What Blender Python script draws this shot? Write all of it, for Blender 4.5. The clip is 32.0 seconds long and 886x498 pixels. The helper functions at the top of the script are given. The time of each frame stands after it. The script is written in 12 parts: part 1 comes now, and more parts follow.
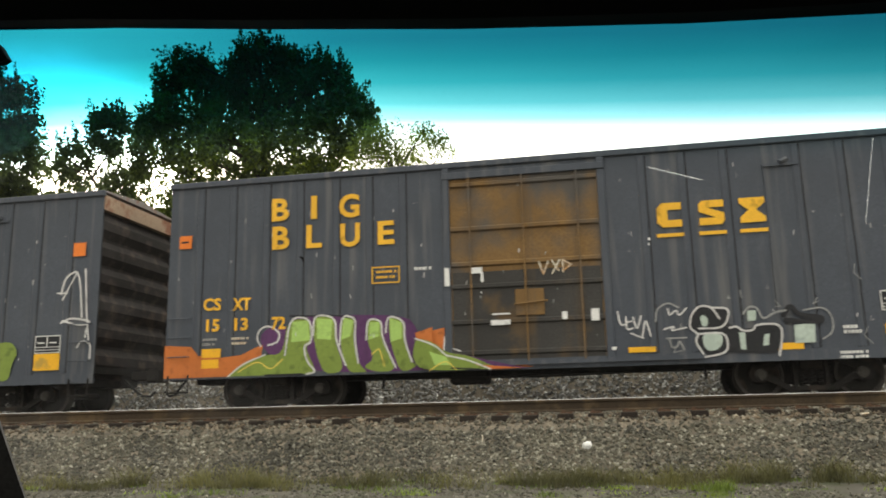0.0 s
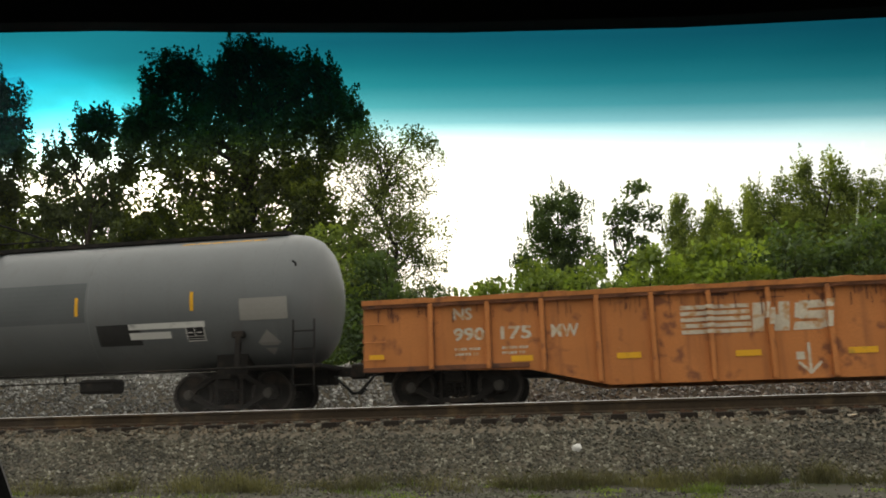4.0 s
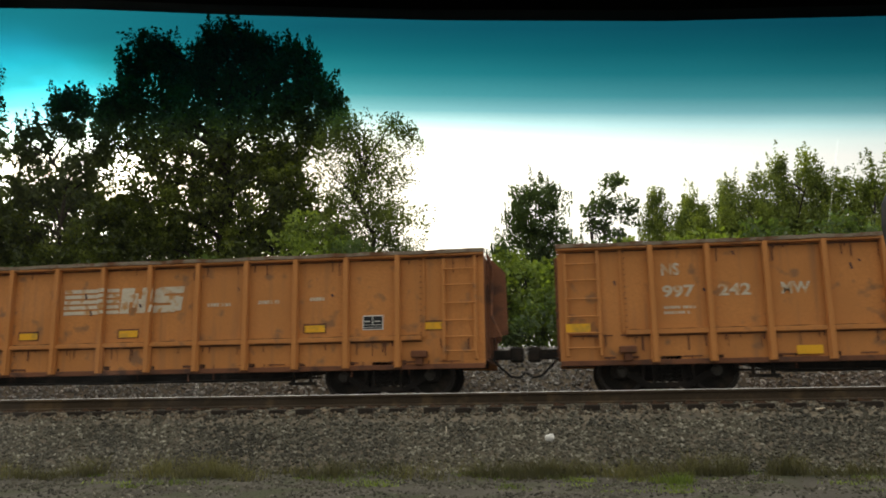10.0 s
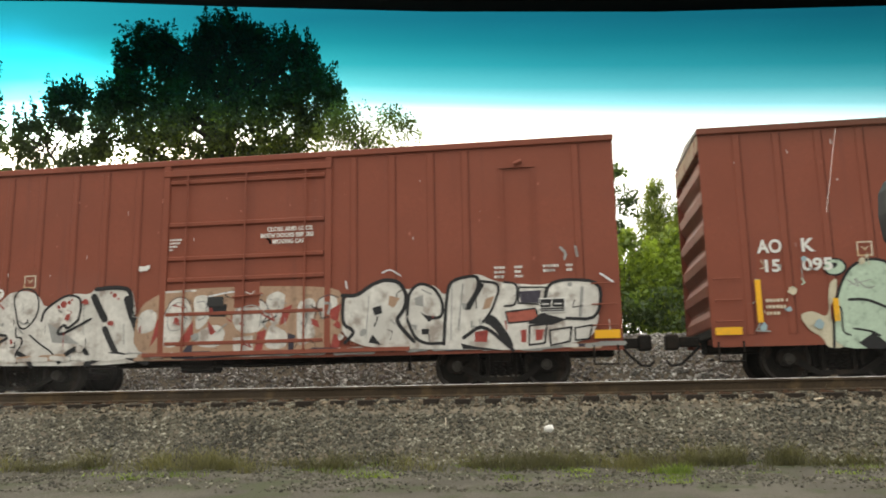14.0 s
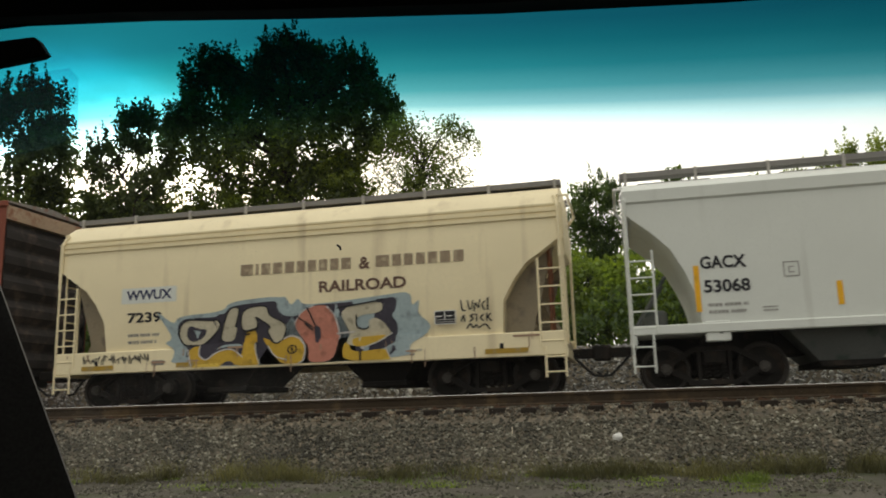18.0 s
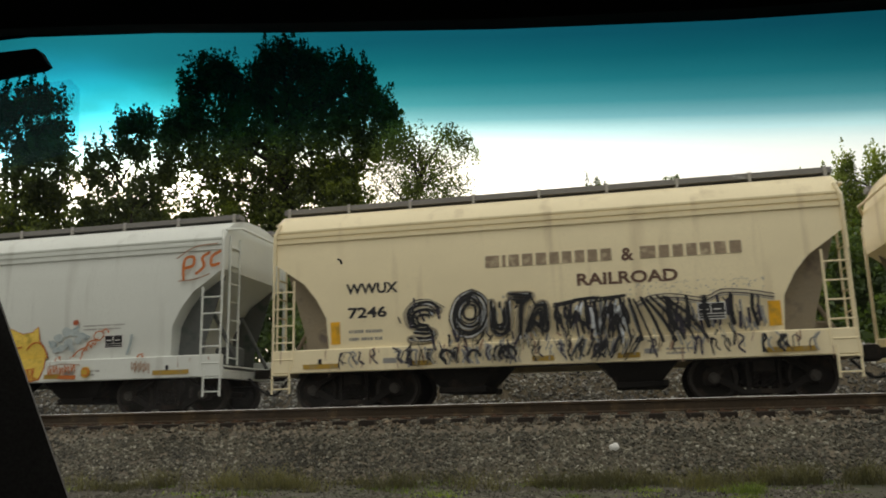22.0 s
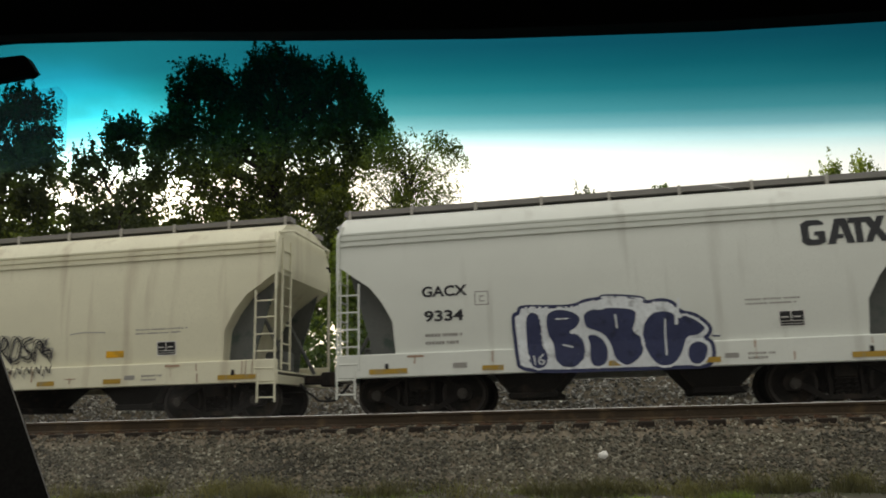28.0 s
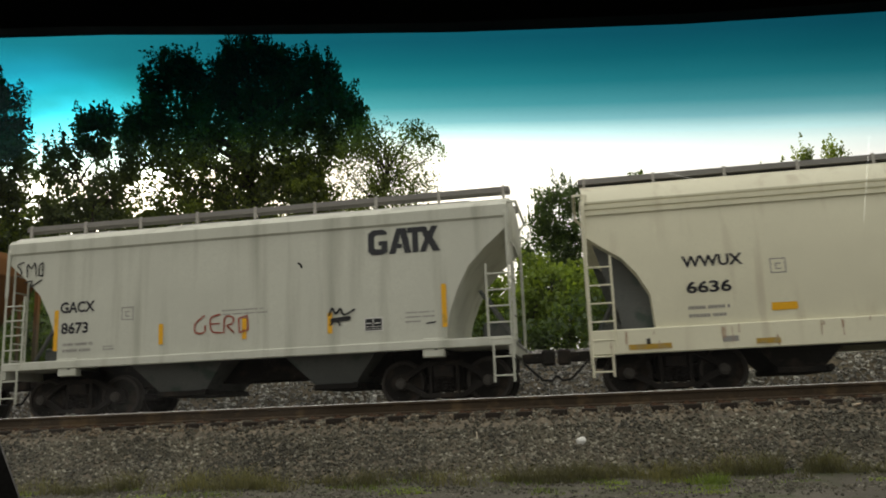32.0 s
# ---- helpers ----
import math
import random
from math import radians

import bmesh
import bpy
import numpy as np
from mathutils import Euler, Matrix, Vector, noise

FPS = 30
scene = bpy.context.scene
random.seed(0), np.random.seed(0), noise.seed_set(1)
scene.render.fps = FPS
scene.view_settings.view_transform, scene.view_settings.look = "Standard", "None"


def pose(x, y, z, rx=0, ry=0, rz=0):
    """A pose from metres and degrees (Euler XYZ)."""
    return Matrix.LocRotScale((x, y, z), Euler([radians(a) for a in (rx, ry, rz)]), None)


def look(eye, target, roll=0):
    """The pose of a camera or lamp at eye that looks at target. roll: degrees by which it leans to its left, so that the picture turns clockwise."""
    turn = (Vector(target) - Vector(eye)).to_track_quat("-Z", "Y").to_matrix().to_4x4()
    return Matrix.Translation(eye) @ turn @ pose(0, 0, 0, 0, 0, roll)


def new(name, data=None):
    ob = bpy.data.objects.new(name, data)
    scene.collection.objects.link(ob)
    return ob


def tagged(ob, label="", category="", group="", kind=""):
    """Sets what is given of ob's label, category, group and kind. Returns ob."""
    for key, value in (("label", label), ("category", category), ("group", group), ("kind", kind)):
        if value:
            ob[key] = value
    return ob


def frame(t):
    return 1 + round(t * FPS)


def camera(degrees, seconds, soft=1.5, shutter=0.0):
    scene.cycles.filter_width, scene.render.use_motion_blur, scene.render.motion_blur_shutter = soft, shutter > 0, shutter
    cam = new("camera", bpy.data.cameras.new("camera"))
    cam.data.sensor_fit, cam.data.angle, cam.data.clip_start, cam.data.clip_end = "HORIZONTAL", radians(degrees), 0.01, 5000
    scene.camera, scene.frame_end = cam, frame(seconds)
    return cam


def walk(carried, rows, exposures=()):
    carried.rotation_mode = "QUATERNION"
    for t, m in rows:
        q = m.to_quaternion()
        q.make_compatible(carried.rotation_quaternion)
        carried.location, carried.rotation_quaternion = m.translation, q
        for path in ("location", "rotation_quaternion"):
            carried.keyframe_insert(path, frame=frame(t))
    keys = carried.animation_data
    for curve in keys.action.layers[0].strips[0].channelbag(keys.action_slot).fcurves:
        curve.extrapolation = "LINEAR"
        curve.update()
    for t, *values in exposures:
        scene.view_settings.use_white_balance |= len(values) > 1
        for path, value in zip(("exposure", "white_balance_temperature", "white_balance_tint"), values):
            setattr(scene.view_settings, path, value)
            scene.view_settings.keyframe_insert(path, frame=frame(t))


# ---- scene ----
# ------------------------------------------------------------------ camera
# seconds, sideways and height of the eye (m), turn to the left, tilt up and lean (degrees)
EYE_ROWS = [
    (0, 0.0045, 1.2009, 10.554, 11.423, 1.33),
    (0.5, 0.0020, 1.2041, 10.324, 11.617, 1.37),
    (1, 0.0000, 1.2073, 10.271, 11.798, 1.39),
    (1.5, 0.0000, 1.2050, 10.241, 11.740, 1.40),
    (2, 0.0000, 1.2028, 10.181, 11.675, 1.45),
    (2.5, 0.0015, 1.2022, 10.036, 11.683, 1.45),
    (4.5, 0.0010, 1.2018, 9.697, 11.493, 1.55),
    (5, -0.0010, 1.2042, 9.615, 11.009, 1.39),
    (5.5, 0.0010, 1.2028, 9.527, 10.566, 1.30),
    (6, 0.0005, 1.2015, 9.329, 10.416, 1.30),
    (6.5, 0.0025, 1.1999, 9.192, 10.331, 1.17),
    (7, 0.0030, 1.1984, 8.950, 10.383, 1.09),
    (7.5, 0.0035, 1.1997, 8.908, 10.355, 1.03),
    (8, 0.0035, 1.2010, 8.778, 10.512, 1.14),
    (8.5, 0.0035, 1.2021, 8.578, 10.839, 1.11),
    (9, 0.0045, 1.2032, 8.464, 10.962, 1.11),
    (9.5, 0.0025, 1.2022, 8.322, 10.829, 0.92),
    (10, 0.0010, 1.2011, 8.157, 10.799, 0.80),
    (10.5, 0.0005, 1.2016, 8.029, 10.808, 0.71),
    (11, 0.0020, 1.2021, 7.944, 10.862, 0.72),
    (11.5, 0.0030, 1.2047, 7.950, 11.086, 0.84),
    (12, 0.0025, 1.2072, 7.782, 11.223, 0.91),
    (12.5, 0.0030, 1.2069, 7.770, 11.399, 0.79),
    (13, 0.0005, 1.2053, 7.569, 10.537, 0.74),
    (13.5, 0.0000, 1.2043, 7.631, 10.230, 0.89),
    (15.5, 0.0141, 1.1900, 11.074, 10.447, 1.37),
    (16, 0.0031, 1.1916, 11.783, 10.764, 1.53),
    (16.5, -0.0013, 1.1903, 11.797, 10.918, 1.25),
    (17, -0.0070, 1.1946, 12.216, 11.075, 1.71),
    (17.5, -0.0061, 1.1949, 12.452, 11.057, 1.83),
    (18, -0.0051, 1.1952, 12.493, 10.987, 1.69),
    (18.5, -0.0053, 1.1947, 12.565, 10.927, 1.58),
    (19, -0.0056, 1.1942, 12.504, 10.962, 1.51),
    (19.5, -0.0060, 1.1967, 12.424, 11.006, 1.47),
    (20, -0.0065, 1.1992, 12.356, 11.267, 1.46),
    (20.5, -0.0081, 1.2000, 12.251, 11.430, 1.30),
    (21, -0.0096, 1.2008, 12.216, 11.456, 1.35),
    (21.5, -0.0091, 1.2013, 12.180, 11.503, 1.28),
    (22, -0.0087, 1.2017, 12.288, 11.565, 1.36),
    (22.5, -0.0101, 1.2035, 12.250, 11.664, 1.61),
    (23, -0.0115, 1.2052, 12.286, 11.825, 1.61),
    (23.5, -0.0120, 1.2048, 12.297, 11.880, 1.63),
    (24, -0.0126, 1.2044, 12.268, 11.889, 1.46),
    (24.5, -0.0122, 1.2040, 12.263, 11.830, 1.41),
    (26.5, -0.0103, 1.2026, 12.106, 12.174, 1.43),
    (27, -0.0098, 1.2022, 11.953, 12.121, 1.39),
    (27.5, -0.0089, 1.2026, 11.631, 12.038, 1.24),
    (28, -0.0080, 1.2030, 11.517, 12.085, 1.35),
    (28.5, -0.0076, 1.2044, 11.479, 12.278, 1.48),
    (29, -0.0073, 1.2058, 11.431, 12.426, 1.53),
    (29.5, -0.0069, 1.2073, 11.240, 12.434, 1.66),
    (30, -0.0039, 1.2015, 10.873, 12.163, 1.76),
    (30.5, -0.0009, 1.1957, 10.344, 11.923, 2.04),
    (31, -0.0013, 1.1997, 10.273, 12.019, 2.05),
    (31.5, -0.0018, 1.2037, 10.266, 12.506, 2.20),
    (32, -0.0023, 1.2076, 9.910, 11.228, 2.33),
]
LENS = 57.6
cam = camera(LENS, 32.0, soft=1.8, shutter=0.15)


def eye_pose(x, z, yaw, pitch, lean):
    y, p = radians(yaw), radians(pitch)
    eye = Vector((x, 0.0, z))
    ahead = Vector((-math.sin(y) * math.cos(p), math.cos(y) * math.cos(p), math.sin(p)))
    return look(eye, eye + ahead, -lean)


EXPOSURES = [(0.0, 1.03), (1.2, 0.85), (2.0, 0.46), (2.5, 0.36), (4.5, 0.1), (6.0, 0.0), (11.3, -0.05), (12.4, -0.1), (12.8, 0.4), (13.0, 0.75), (13.5, 0.95), (15.5, 1.05), (16.0, 1.0), (17.0, 0.5), (18.0, 0.05), (19.0, -0.1), (23.0, -0.1), (25.0, -0.08), (27.0, 0.0), (28.0, -0.06), (29.0, -0.12), (30.0, 0.1), (31.0, 0.0), (32.0, -0.02)]
walk(cam, [(t, eye_pose(*row)) for t, *row in EYE_ROWS], EXPOSURES)

# ------------------------------------------------------------------ daylight
SUN_TURN, SUN_HEIGHT = 37.0, 19.5      # degrees left of the line of sight, and above the horizon
GLOW_HEIGHT = 15.0                     # middle of the bright hole in the cloud below it
world = bpy.data.worlds.new("overcast_sky")
scene.world = world
world.use_nodes = True
wn, wl = world.node_tree.nodes, world.node_tree.links
wn.clear()
w_out = wn.new("ShaderNodeOutputWorld")
w_bg = wn.new("ShaderNodeBackground")
w_sky = wn.new("ShaderNodeTexSky")
w_sky.sky_type, w_sky.sun_disc = "NISHITA", False
w_sky.sun_elevation, w_sky.sun_rotation = radians(SUN_HEIGHT), radians(-SUN_TURN)
w_sky.air_density, w_sky.dust_density = 1.0, 5.0
w_bg.inputs["Strength"].default_value = 0.115
w_cloud = wn.new("ShaderNodeTexNoise")
w_cloud.inputs["Scale"].default_value, w_cloud.inputs["Detail"].default_value = 2.2, 5.0
w_coord = wn.new("ShaderNodeTexCoord")
w_map = wn.new("ShaderNodeMapping")
w_map.inputs["Scale"].default_value = (1.0, 1.0, 3.0)
w_ramp = wn.new("ShaderNodeValToRGB")
w_ramp.color_ramp.elements[0].position, w_ramp.color_ramp.elements[0].color = 0.30, (9.75, 9.35, 8.5, 1)
w_ramp.color_ramp.elements[1].position, w_ramp.color_ramp.elements[1].color = 0.68, (11.9, 11.3, 9.9, 1)
w_mix = wn.new("ShaderNodeMix")
w_mix.data_type = "RGBA"
w_mix.inputs["Factor"].default_value = 0.75
wl.new(w_coord.outputs["Generated"], w_map.inputs["Vector"])
wl.new(w_map.outputs["Vector"], w_cloud.inputs["Vector"])
wl.new(w_cloud.outputs["Fac"], w_ramp.inputs["Fac"])
wl.new(w_sky.outputs["Color"], w_mix.inputs["A"])
wl.new(w_ramp.outputs["Color"], w_mix.inputs["B"])
# the brightest part of the cloud, round the hidden sun
w_dot = wn.new("ShaderNodeVectorMath")
w_dot.operation = "DOT_PRODUCT"
w_dot.inputs[1].default_value = (-math.sin(radians(SUN_TURN)) * math.cos(radians(GLOW_HEIGHT)), math.cos(radians(SUN_TURN)) * math.cos(radians(GLOW_HEIGHT)), math.sin(radians(GLOW_HEIGHT)))
wl.new(w_coord.outputs["Generated"], w_dot.inputs[0])
w_near = wn.new("ShaderNodeMapRange")
w_near.interpolation_type = "SMOOTHERSTEP"
w_near.inputs["From Min"].default_value, w_near.inputs["From Max"].default_value = math.cos(radians(10.5)), math.cos(radians(1.5))
wl.new(w_dot.outputs["Value"], w_near.inputs["Value"])
w_glow = wn.new("ShaderNodeMix")
w_glow.data_type = "RGBA"
w_glow.inputs["B"].default_value = (60, 57, 51, 1)
# torn cloud in front of the glow
w_torn = wn.new("ShaderNodeTexNoise")
w_torn.inputs["Scale"].default_value, w_torn.inputs["Detail"].default_value = 6.5, 6.0
w_torn_map = wn.new("ShaderNodeMapping")
w_torn_map.inputs["Scale"].default_value = (1.0, 1.0, 2.2)
w_gaps = wn.new("ShaderNodeMapRange")
w_gaps.inputs["From Min"].default_value, w_gaps.inputs["From Max"].default_value = 0.36, 0.62
w_gaps.inputs["To Min"].default_value, w_gaps.inputs["To Max"].default_value = 0.12, 1.25
w_part = wn.new("ShaderNodeMath")
w_part.operation, w_part.use_clamp = "MULTIPLY", True
wl.new(w_coord.outputs["Generated"], w_torn_map.inputs["Vector"])
wl.new(w_torn_map.outputs["Vector"], w_torn.inputs["Vector"])
wl.new(w_torn.outputs["Fac"], w_gaps.inputs["Value"])
wl.new(w_near.outputs["Result"], w_part.inputs[0])
wl.new(w_gaps.outputs["Result"], w_part.inputs[1])
wl.new(w_part.outputs["Value"], w_glow.inputs["Factor"])
# an overcast sky is brightest overhead
w_sep = wn.new("ShaderNodeSeparateXYZ")
w_high = wn.new("ShaderNodeMapRange")
w_high.inputs["From Min"].default_value, w_high.inputs["From Max"].default_value = 0.45, 1.0
w_high.inputs["To Min"].default_value, w_high.inputs["To Max"].default_value = 1.0, 2.15
w_over = wn.new("ShaderNodeVectorMath")
w_over.operation = "SCALE"
wl.new(w_coord.outputs["Generated"], w_sep.inputs["Vector"])
wl.new(w_sep.outputs["Z"], w_high.inputs["Value"])
# and lighter on the sun's side than behind the camera
w_side = wn.new("ShaderNodeVectorMath")
w_side.operation = "DOT_PRODUCT"
w_side.inputs[1].default_value = (-math.sin(radians(16)) * math.cos(radians(14)), math.cos(radians(16)) * math.cos(radians(14)), math.sin(radians(14)))
wl.new(w_coord.outputs["Generated"], w_side.inputs[0])
w_lobe = wn.new("ShaderNodeMapRange")
w_lobe.inputs["From Min"].default_value, w_lobe.inputs["From Max"].default_value = 0.66, 1.0
w_lobe.inputs["To Min"].default_value, w_lobe.inputs["To Max"].default_value = 0.70, 1.30
wl.new(w_side.outputs["Value"], w_lobe.inputs["Value"])
w_both = wn.new("ShaderNodeMath")
w_both.operation = "MULTIPLY"
wl.new(w_high.outputs["Result"], w_both.inputs[0])
wl.new(w_lobe.outputs["Result"], w_both.inputs[1])
wl.new(w_mix.outputs["Result"], w_over.inputs[0])
wl.new(w_both.outputs["Value"], w_over.inputs["Scale"])
wl.new(w_over.outputs["Vector"], w_glow.inputs["A"])
wl.new(w_glow.outputs["Result"], w_bg.inputs["Color"])
wl.new(w_bg.outputs["Background"], w_out.inputs["Surface"])

sun_data = bpy.data.lights.new("sun", "SUN")
sun_data.energy, sun_data.angle, sun_data.color = 1.0, radians(14), (1.0, 0.95, 0.86)
sun = new("sun", sun_data)
a, e = radians(SUN_TURN), radians(SUN_HEIGHT)
sun.matrix_world = look((-math.sin(a) * math.cos(e) * 60, math.cos(a) * math.cos(e) * 60, math.sin(e) * 60), (0, 0, 0))

# ------------------------------------------------------------------ helpers


def mesh_of(name, verts, faces, mat, smooth=False):
    me = bpy.data.meshes.new(name)
    me.from_pydata(verts, [], faces)
    me.materials.append(mat)
    if smooth:
        me.shade_smooth()
    return me


def part(name, bm, material, parent, label=""):
    """Links a bmesh, or a mesh, as one mesh object under its thing."""
    if isinstance(bm, bmesh.types.BMesh):
        me = bpy.data.meshes.new(name)
        bm.to_mesh(me)
        bm.free()
        me.materials.append(material)
    else:
        me = bm
    ob = new(name, me)
    ob.parent = parent
    if label:
        ob["label"] = label
    return ob


class Shape:
    """Collects boxes, prisms and tubes into one mesh."""

    def __init__(self):
        self.v, self.f = [], []

    def add(self, verts, faces):
        n = len(self.v)
        self.v += [tuple(p) for p in verts]
        self.f += [tuple(i + n for i in q) for q in faces]
        return self

    def box(self, x0, x1, y0, y1, z0, z1, b=0.0):
        """A box; b: width of its bevelled edges."""
        if b <= 0:
            v = [(x, y, z) for x in (x0, x1) for y in (y0, y1) for z in (z0, z1)]
            return self.add(v, [(0, 1, 3, 2), (4, 6, 7, 5), (0, 4, 5, 1), (2, 3, 7, 6), (0, 2, 6, 4), (1, 5, 7, 3)])
        bm = bmesh.new()
        bmesh.ops.create_cube(bm, size=1)
        for p in bm.verts:
            p.co = ((x0 + x1) / 2 + p.co.x * (x1 - x0), (y0 + y1) / 2 + p.co.y * (y1 - y0), (z0 + z1) / 2 + p.co.z * (z1 - z0))
        bmesh.ops.bevel(bm, geom=bm.edges[:], offset=b, segments=1, affect="EDGES", clamp_overlap=True)
        return self.take(bm)

    def take(self, bm):
        bm.verts.index_update()
        self.add([p.co[:] for p in bm.verts], [[p.index for p in q.verts] for q in bm.faces])
        bm.free()
        return self

    def prism(self, outline, y0, y1, axis="y"):
        """A flat outline pushed along an axis. outline: (x, z) for y, (y, z) for x, (x, y) for z."""
        n = len(outline)
        put = {"y": lambda p, d: (p[0], d, p[1]), "x": lambda p, d: (d, p[0], p[1]), "z": lambda p, d: (p[0], p[1], d)}[axis]
        v = [put(p, y0) for p in outline] + [put(p, y1) for p in outline]
        return self.add(v, [tuple(range(n)), tuple(range(2 * n - 1, n - 1, -1))] + [(i, i + n, (i + 1) % n + n, (i + 1) % n) for i in range(n)])

    def tube(self, points, r, sides=6):
        """A round bar along points."""
        pts = [Vector(p) for p in points]
        rings, last = [], len(pts) - 1
        for i, p in enumerate(pts):
            d = (pts[min(i + 1, last)] - pts[max(i - 1, 0)]).normalized()
            a1 = d.orthogonal().normalized()
            if abs(d.z) < 0.99:
                a1 = d.cross(Vector((0, 0, 1))).normalized()
            a2 = d.cross(a1)
            rings.append([p + r * (math.cos(t) * a1 + math.sin(t) * a2) for t in [2 * math.pi * k / sides for k in range(sides)]])
        v = [q for ring in rings for q in ring]
        f = [(i * sides + k, i * sides + (k + 1) % sides, (i + 1) * sides + (k + 1) % sides, (i + 1) * sides + k)
             for i in range(last) for k in range(sides)]
        f += [tuple(range(sides))[::-1], tuple(range(last * sides, last * sides + sides))]
        return self.add(v, f)

    def disc(self, x, z, y0, y1, r0, r1=None, n=24):
        """A round plate or cone whose axis runs across the track."""
        r1 = r0 if r1 is None else r1
        ring = [(math.cos(2 * math.pi * k / n), math.sin(2 * math.pi * k / n)) for k in range(n)]
        v = [(x + r0 * c, y0, z + r0 * s) for c, s in ring] + [(x + r1 * c, y1, z + r1 * s) for c, s in ring]
        return self.add(v, [tuple(range(n)), tuple(range(2 * n - 1, n - 1, -1))] + [(i, i + n, (i + 1) % n + n, (i + 1) % n) for i in range(n)])

    def loft(self, rings, closed=True, caps=True):
        """Skins equal rings of points."""
        n = len(rings[0])
        v = [p for r in rings for p in r]
        m = n if closed else n - 1
        f = [(i * n + k, i * n + (k + 1) % n, (i + 1) * n + (k + 1) % n, (i + 1) * n + k) for i in range(len(rings) - 1) for k in range(m)]
        if caps:
            f += [tuple(range(n))[::-1], tuple(range((len(rings) - 1) * n, len(rings) * n))]
        return self.add(v, f)

    def mesh(self, name, mat, smooth=False):
        me = mesh_of(name, self.v, self.f, mat)
        bm = bmesh.new()
        bm.from_mesh(me)
        bmesh.ops.recalc_face_normals(bm, faces=bm.faces[:])
        bm.to_mesh(me)
        bm.free()
        if smooth:
            me.shade_smooth()
            me.set_sharp_from_angle(angle=radians(38))
        return me

    def put(self, name, mat, parent, label="", smooth=False):
        return part(name, self.mesh(name, mat, smooth), mat, parent, label)


# ------------------------------------------------------------------ materials


def material(name, base, rough=0.6, metal=0.0, grain=0.12, grain_scale=30.0, second=None, spots=0.0, spot_scale=3.0, streak=0.0,
             bump=0.0, bump_scale=60.0, spec=0.22, streak_scale=4.0, vary=0.0):
    """Paint, metal, wood or earth: base colour with grain, a second colour that shows in worn or stained spots, and runs down the height."""
    m = bpy.data.materials.new(name)
    m.use_nodes = True
    n, l = m.node_tree.nodes, m.node_tree.links
    b = n["Principled BSDF"]
    b.inputs["Roughness"].default_value, b.inputs["Metallic"].default_value = rough, metal
    b.inputs["Specular IOR Level"].default_value = spec
    co = n.new("ShaderNodeTexCoord")

    def noise_of(scale, detail=4.0, stretch=None):
        t = n.new("ShaderNodeTexNoise")
        t.inputs["Scale"].default_value, t.inputs["Detail"].default_value = scale, detail
        src = co.outputs["Object"]
        if stretch:
            mp = n.new("ShaderNodeMapping")
            mp.inputs["Scale"].default_value = stretch
            l.new(src, mp.inputs["Vector"])
            src = mp.outputs["Vector"]
        l.new(src, t.inputs["Vector"])
        return t.outputs["Fac"]

    def ramp(fac, lo, hi):
        r = n.new("ShaderNodeMapRange")
        r.inputs["From Min"].default_value, r.inputs["From Max"].default_value = lo, hi
        l.new(fac, r.inputs["Value"])
        return r.outputs["Result"]

    def mix(fac, a_, b_, kind="MIX"):
        x = n.new("ShaderNodeMix")
        x.data_type, x.blend_type = "RGBA", kind
        for key, val in (("Factor", fac), ("A", a_), ("B", b_)):
            if hasattr(val, "links"):
                l.new(val, x.inputs[key])
            elif key == "Factor":
                x.inputs[key].default_value = val
            else:
                x.inputs[key].default_value = (*val, 1)
        return x.outputs["Result"]

    colour = mix(ramp(noise_of(grain_scale), 0.3, 0.7), tuple(c * (1 - grain) for c in base), tuple(min(1, c * (1 + grain)) for c in base))
    colour = mix(ramp(noise_of(0.9, 3.0), 0.35, 0.7), colour, tuple(c * (1 - grain * 1.2) for c in base))
    second = second or tuple(c * 0.45 for c in base)
    if spots:
        f = ramp(noise_of(spot_scale, 8.0), 0.62 - spots * 0.25, 0.70 - spots * 0.1)
        colour = mix(f, colour, second)
    if streak:
        f = ramp(noise_of(streak_scale, 5.0, (1.0, 1.0, 0.06)), 0.68 - streak * 0.35, 0.95 - streak * 0.2)
        colour = mix(f, colour, second)
    if vary:
        info = n.new("ShaderNodeObjectInfo")
        colour = mix(info.outputs["Random"], colour, tuple(c * (1 - vary) for c in base))
    l.new(colour, b.inputs["Base Color"])
    if bump:
        bp = n.new("ShaderNodeBump")
        bp.inputs["Strength"].default_value, bp.inputs["Distance"].default_value = bump, 0.02
        l.new(noise_of(bump_scale, 6.0), bp.inputs["Height"])
        l.new(bp.outputs["Normal"], b.inputs["Normal"])
    return m


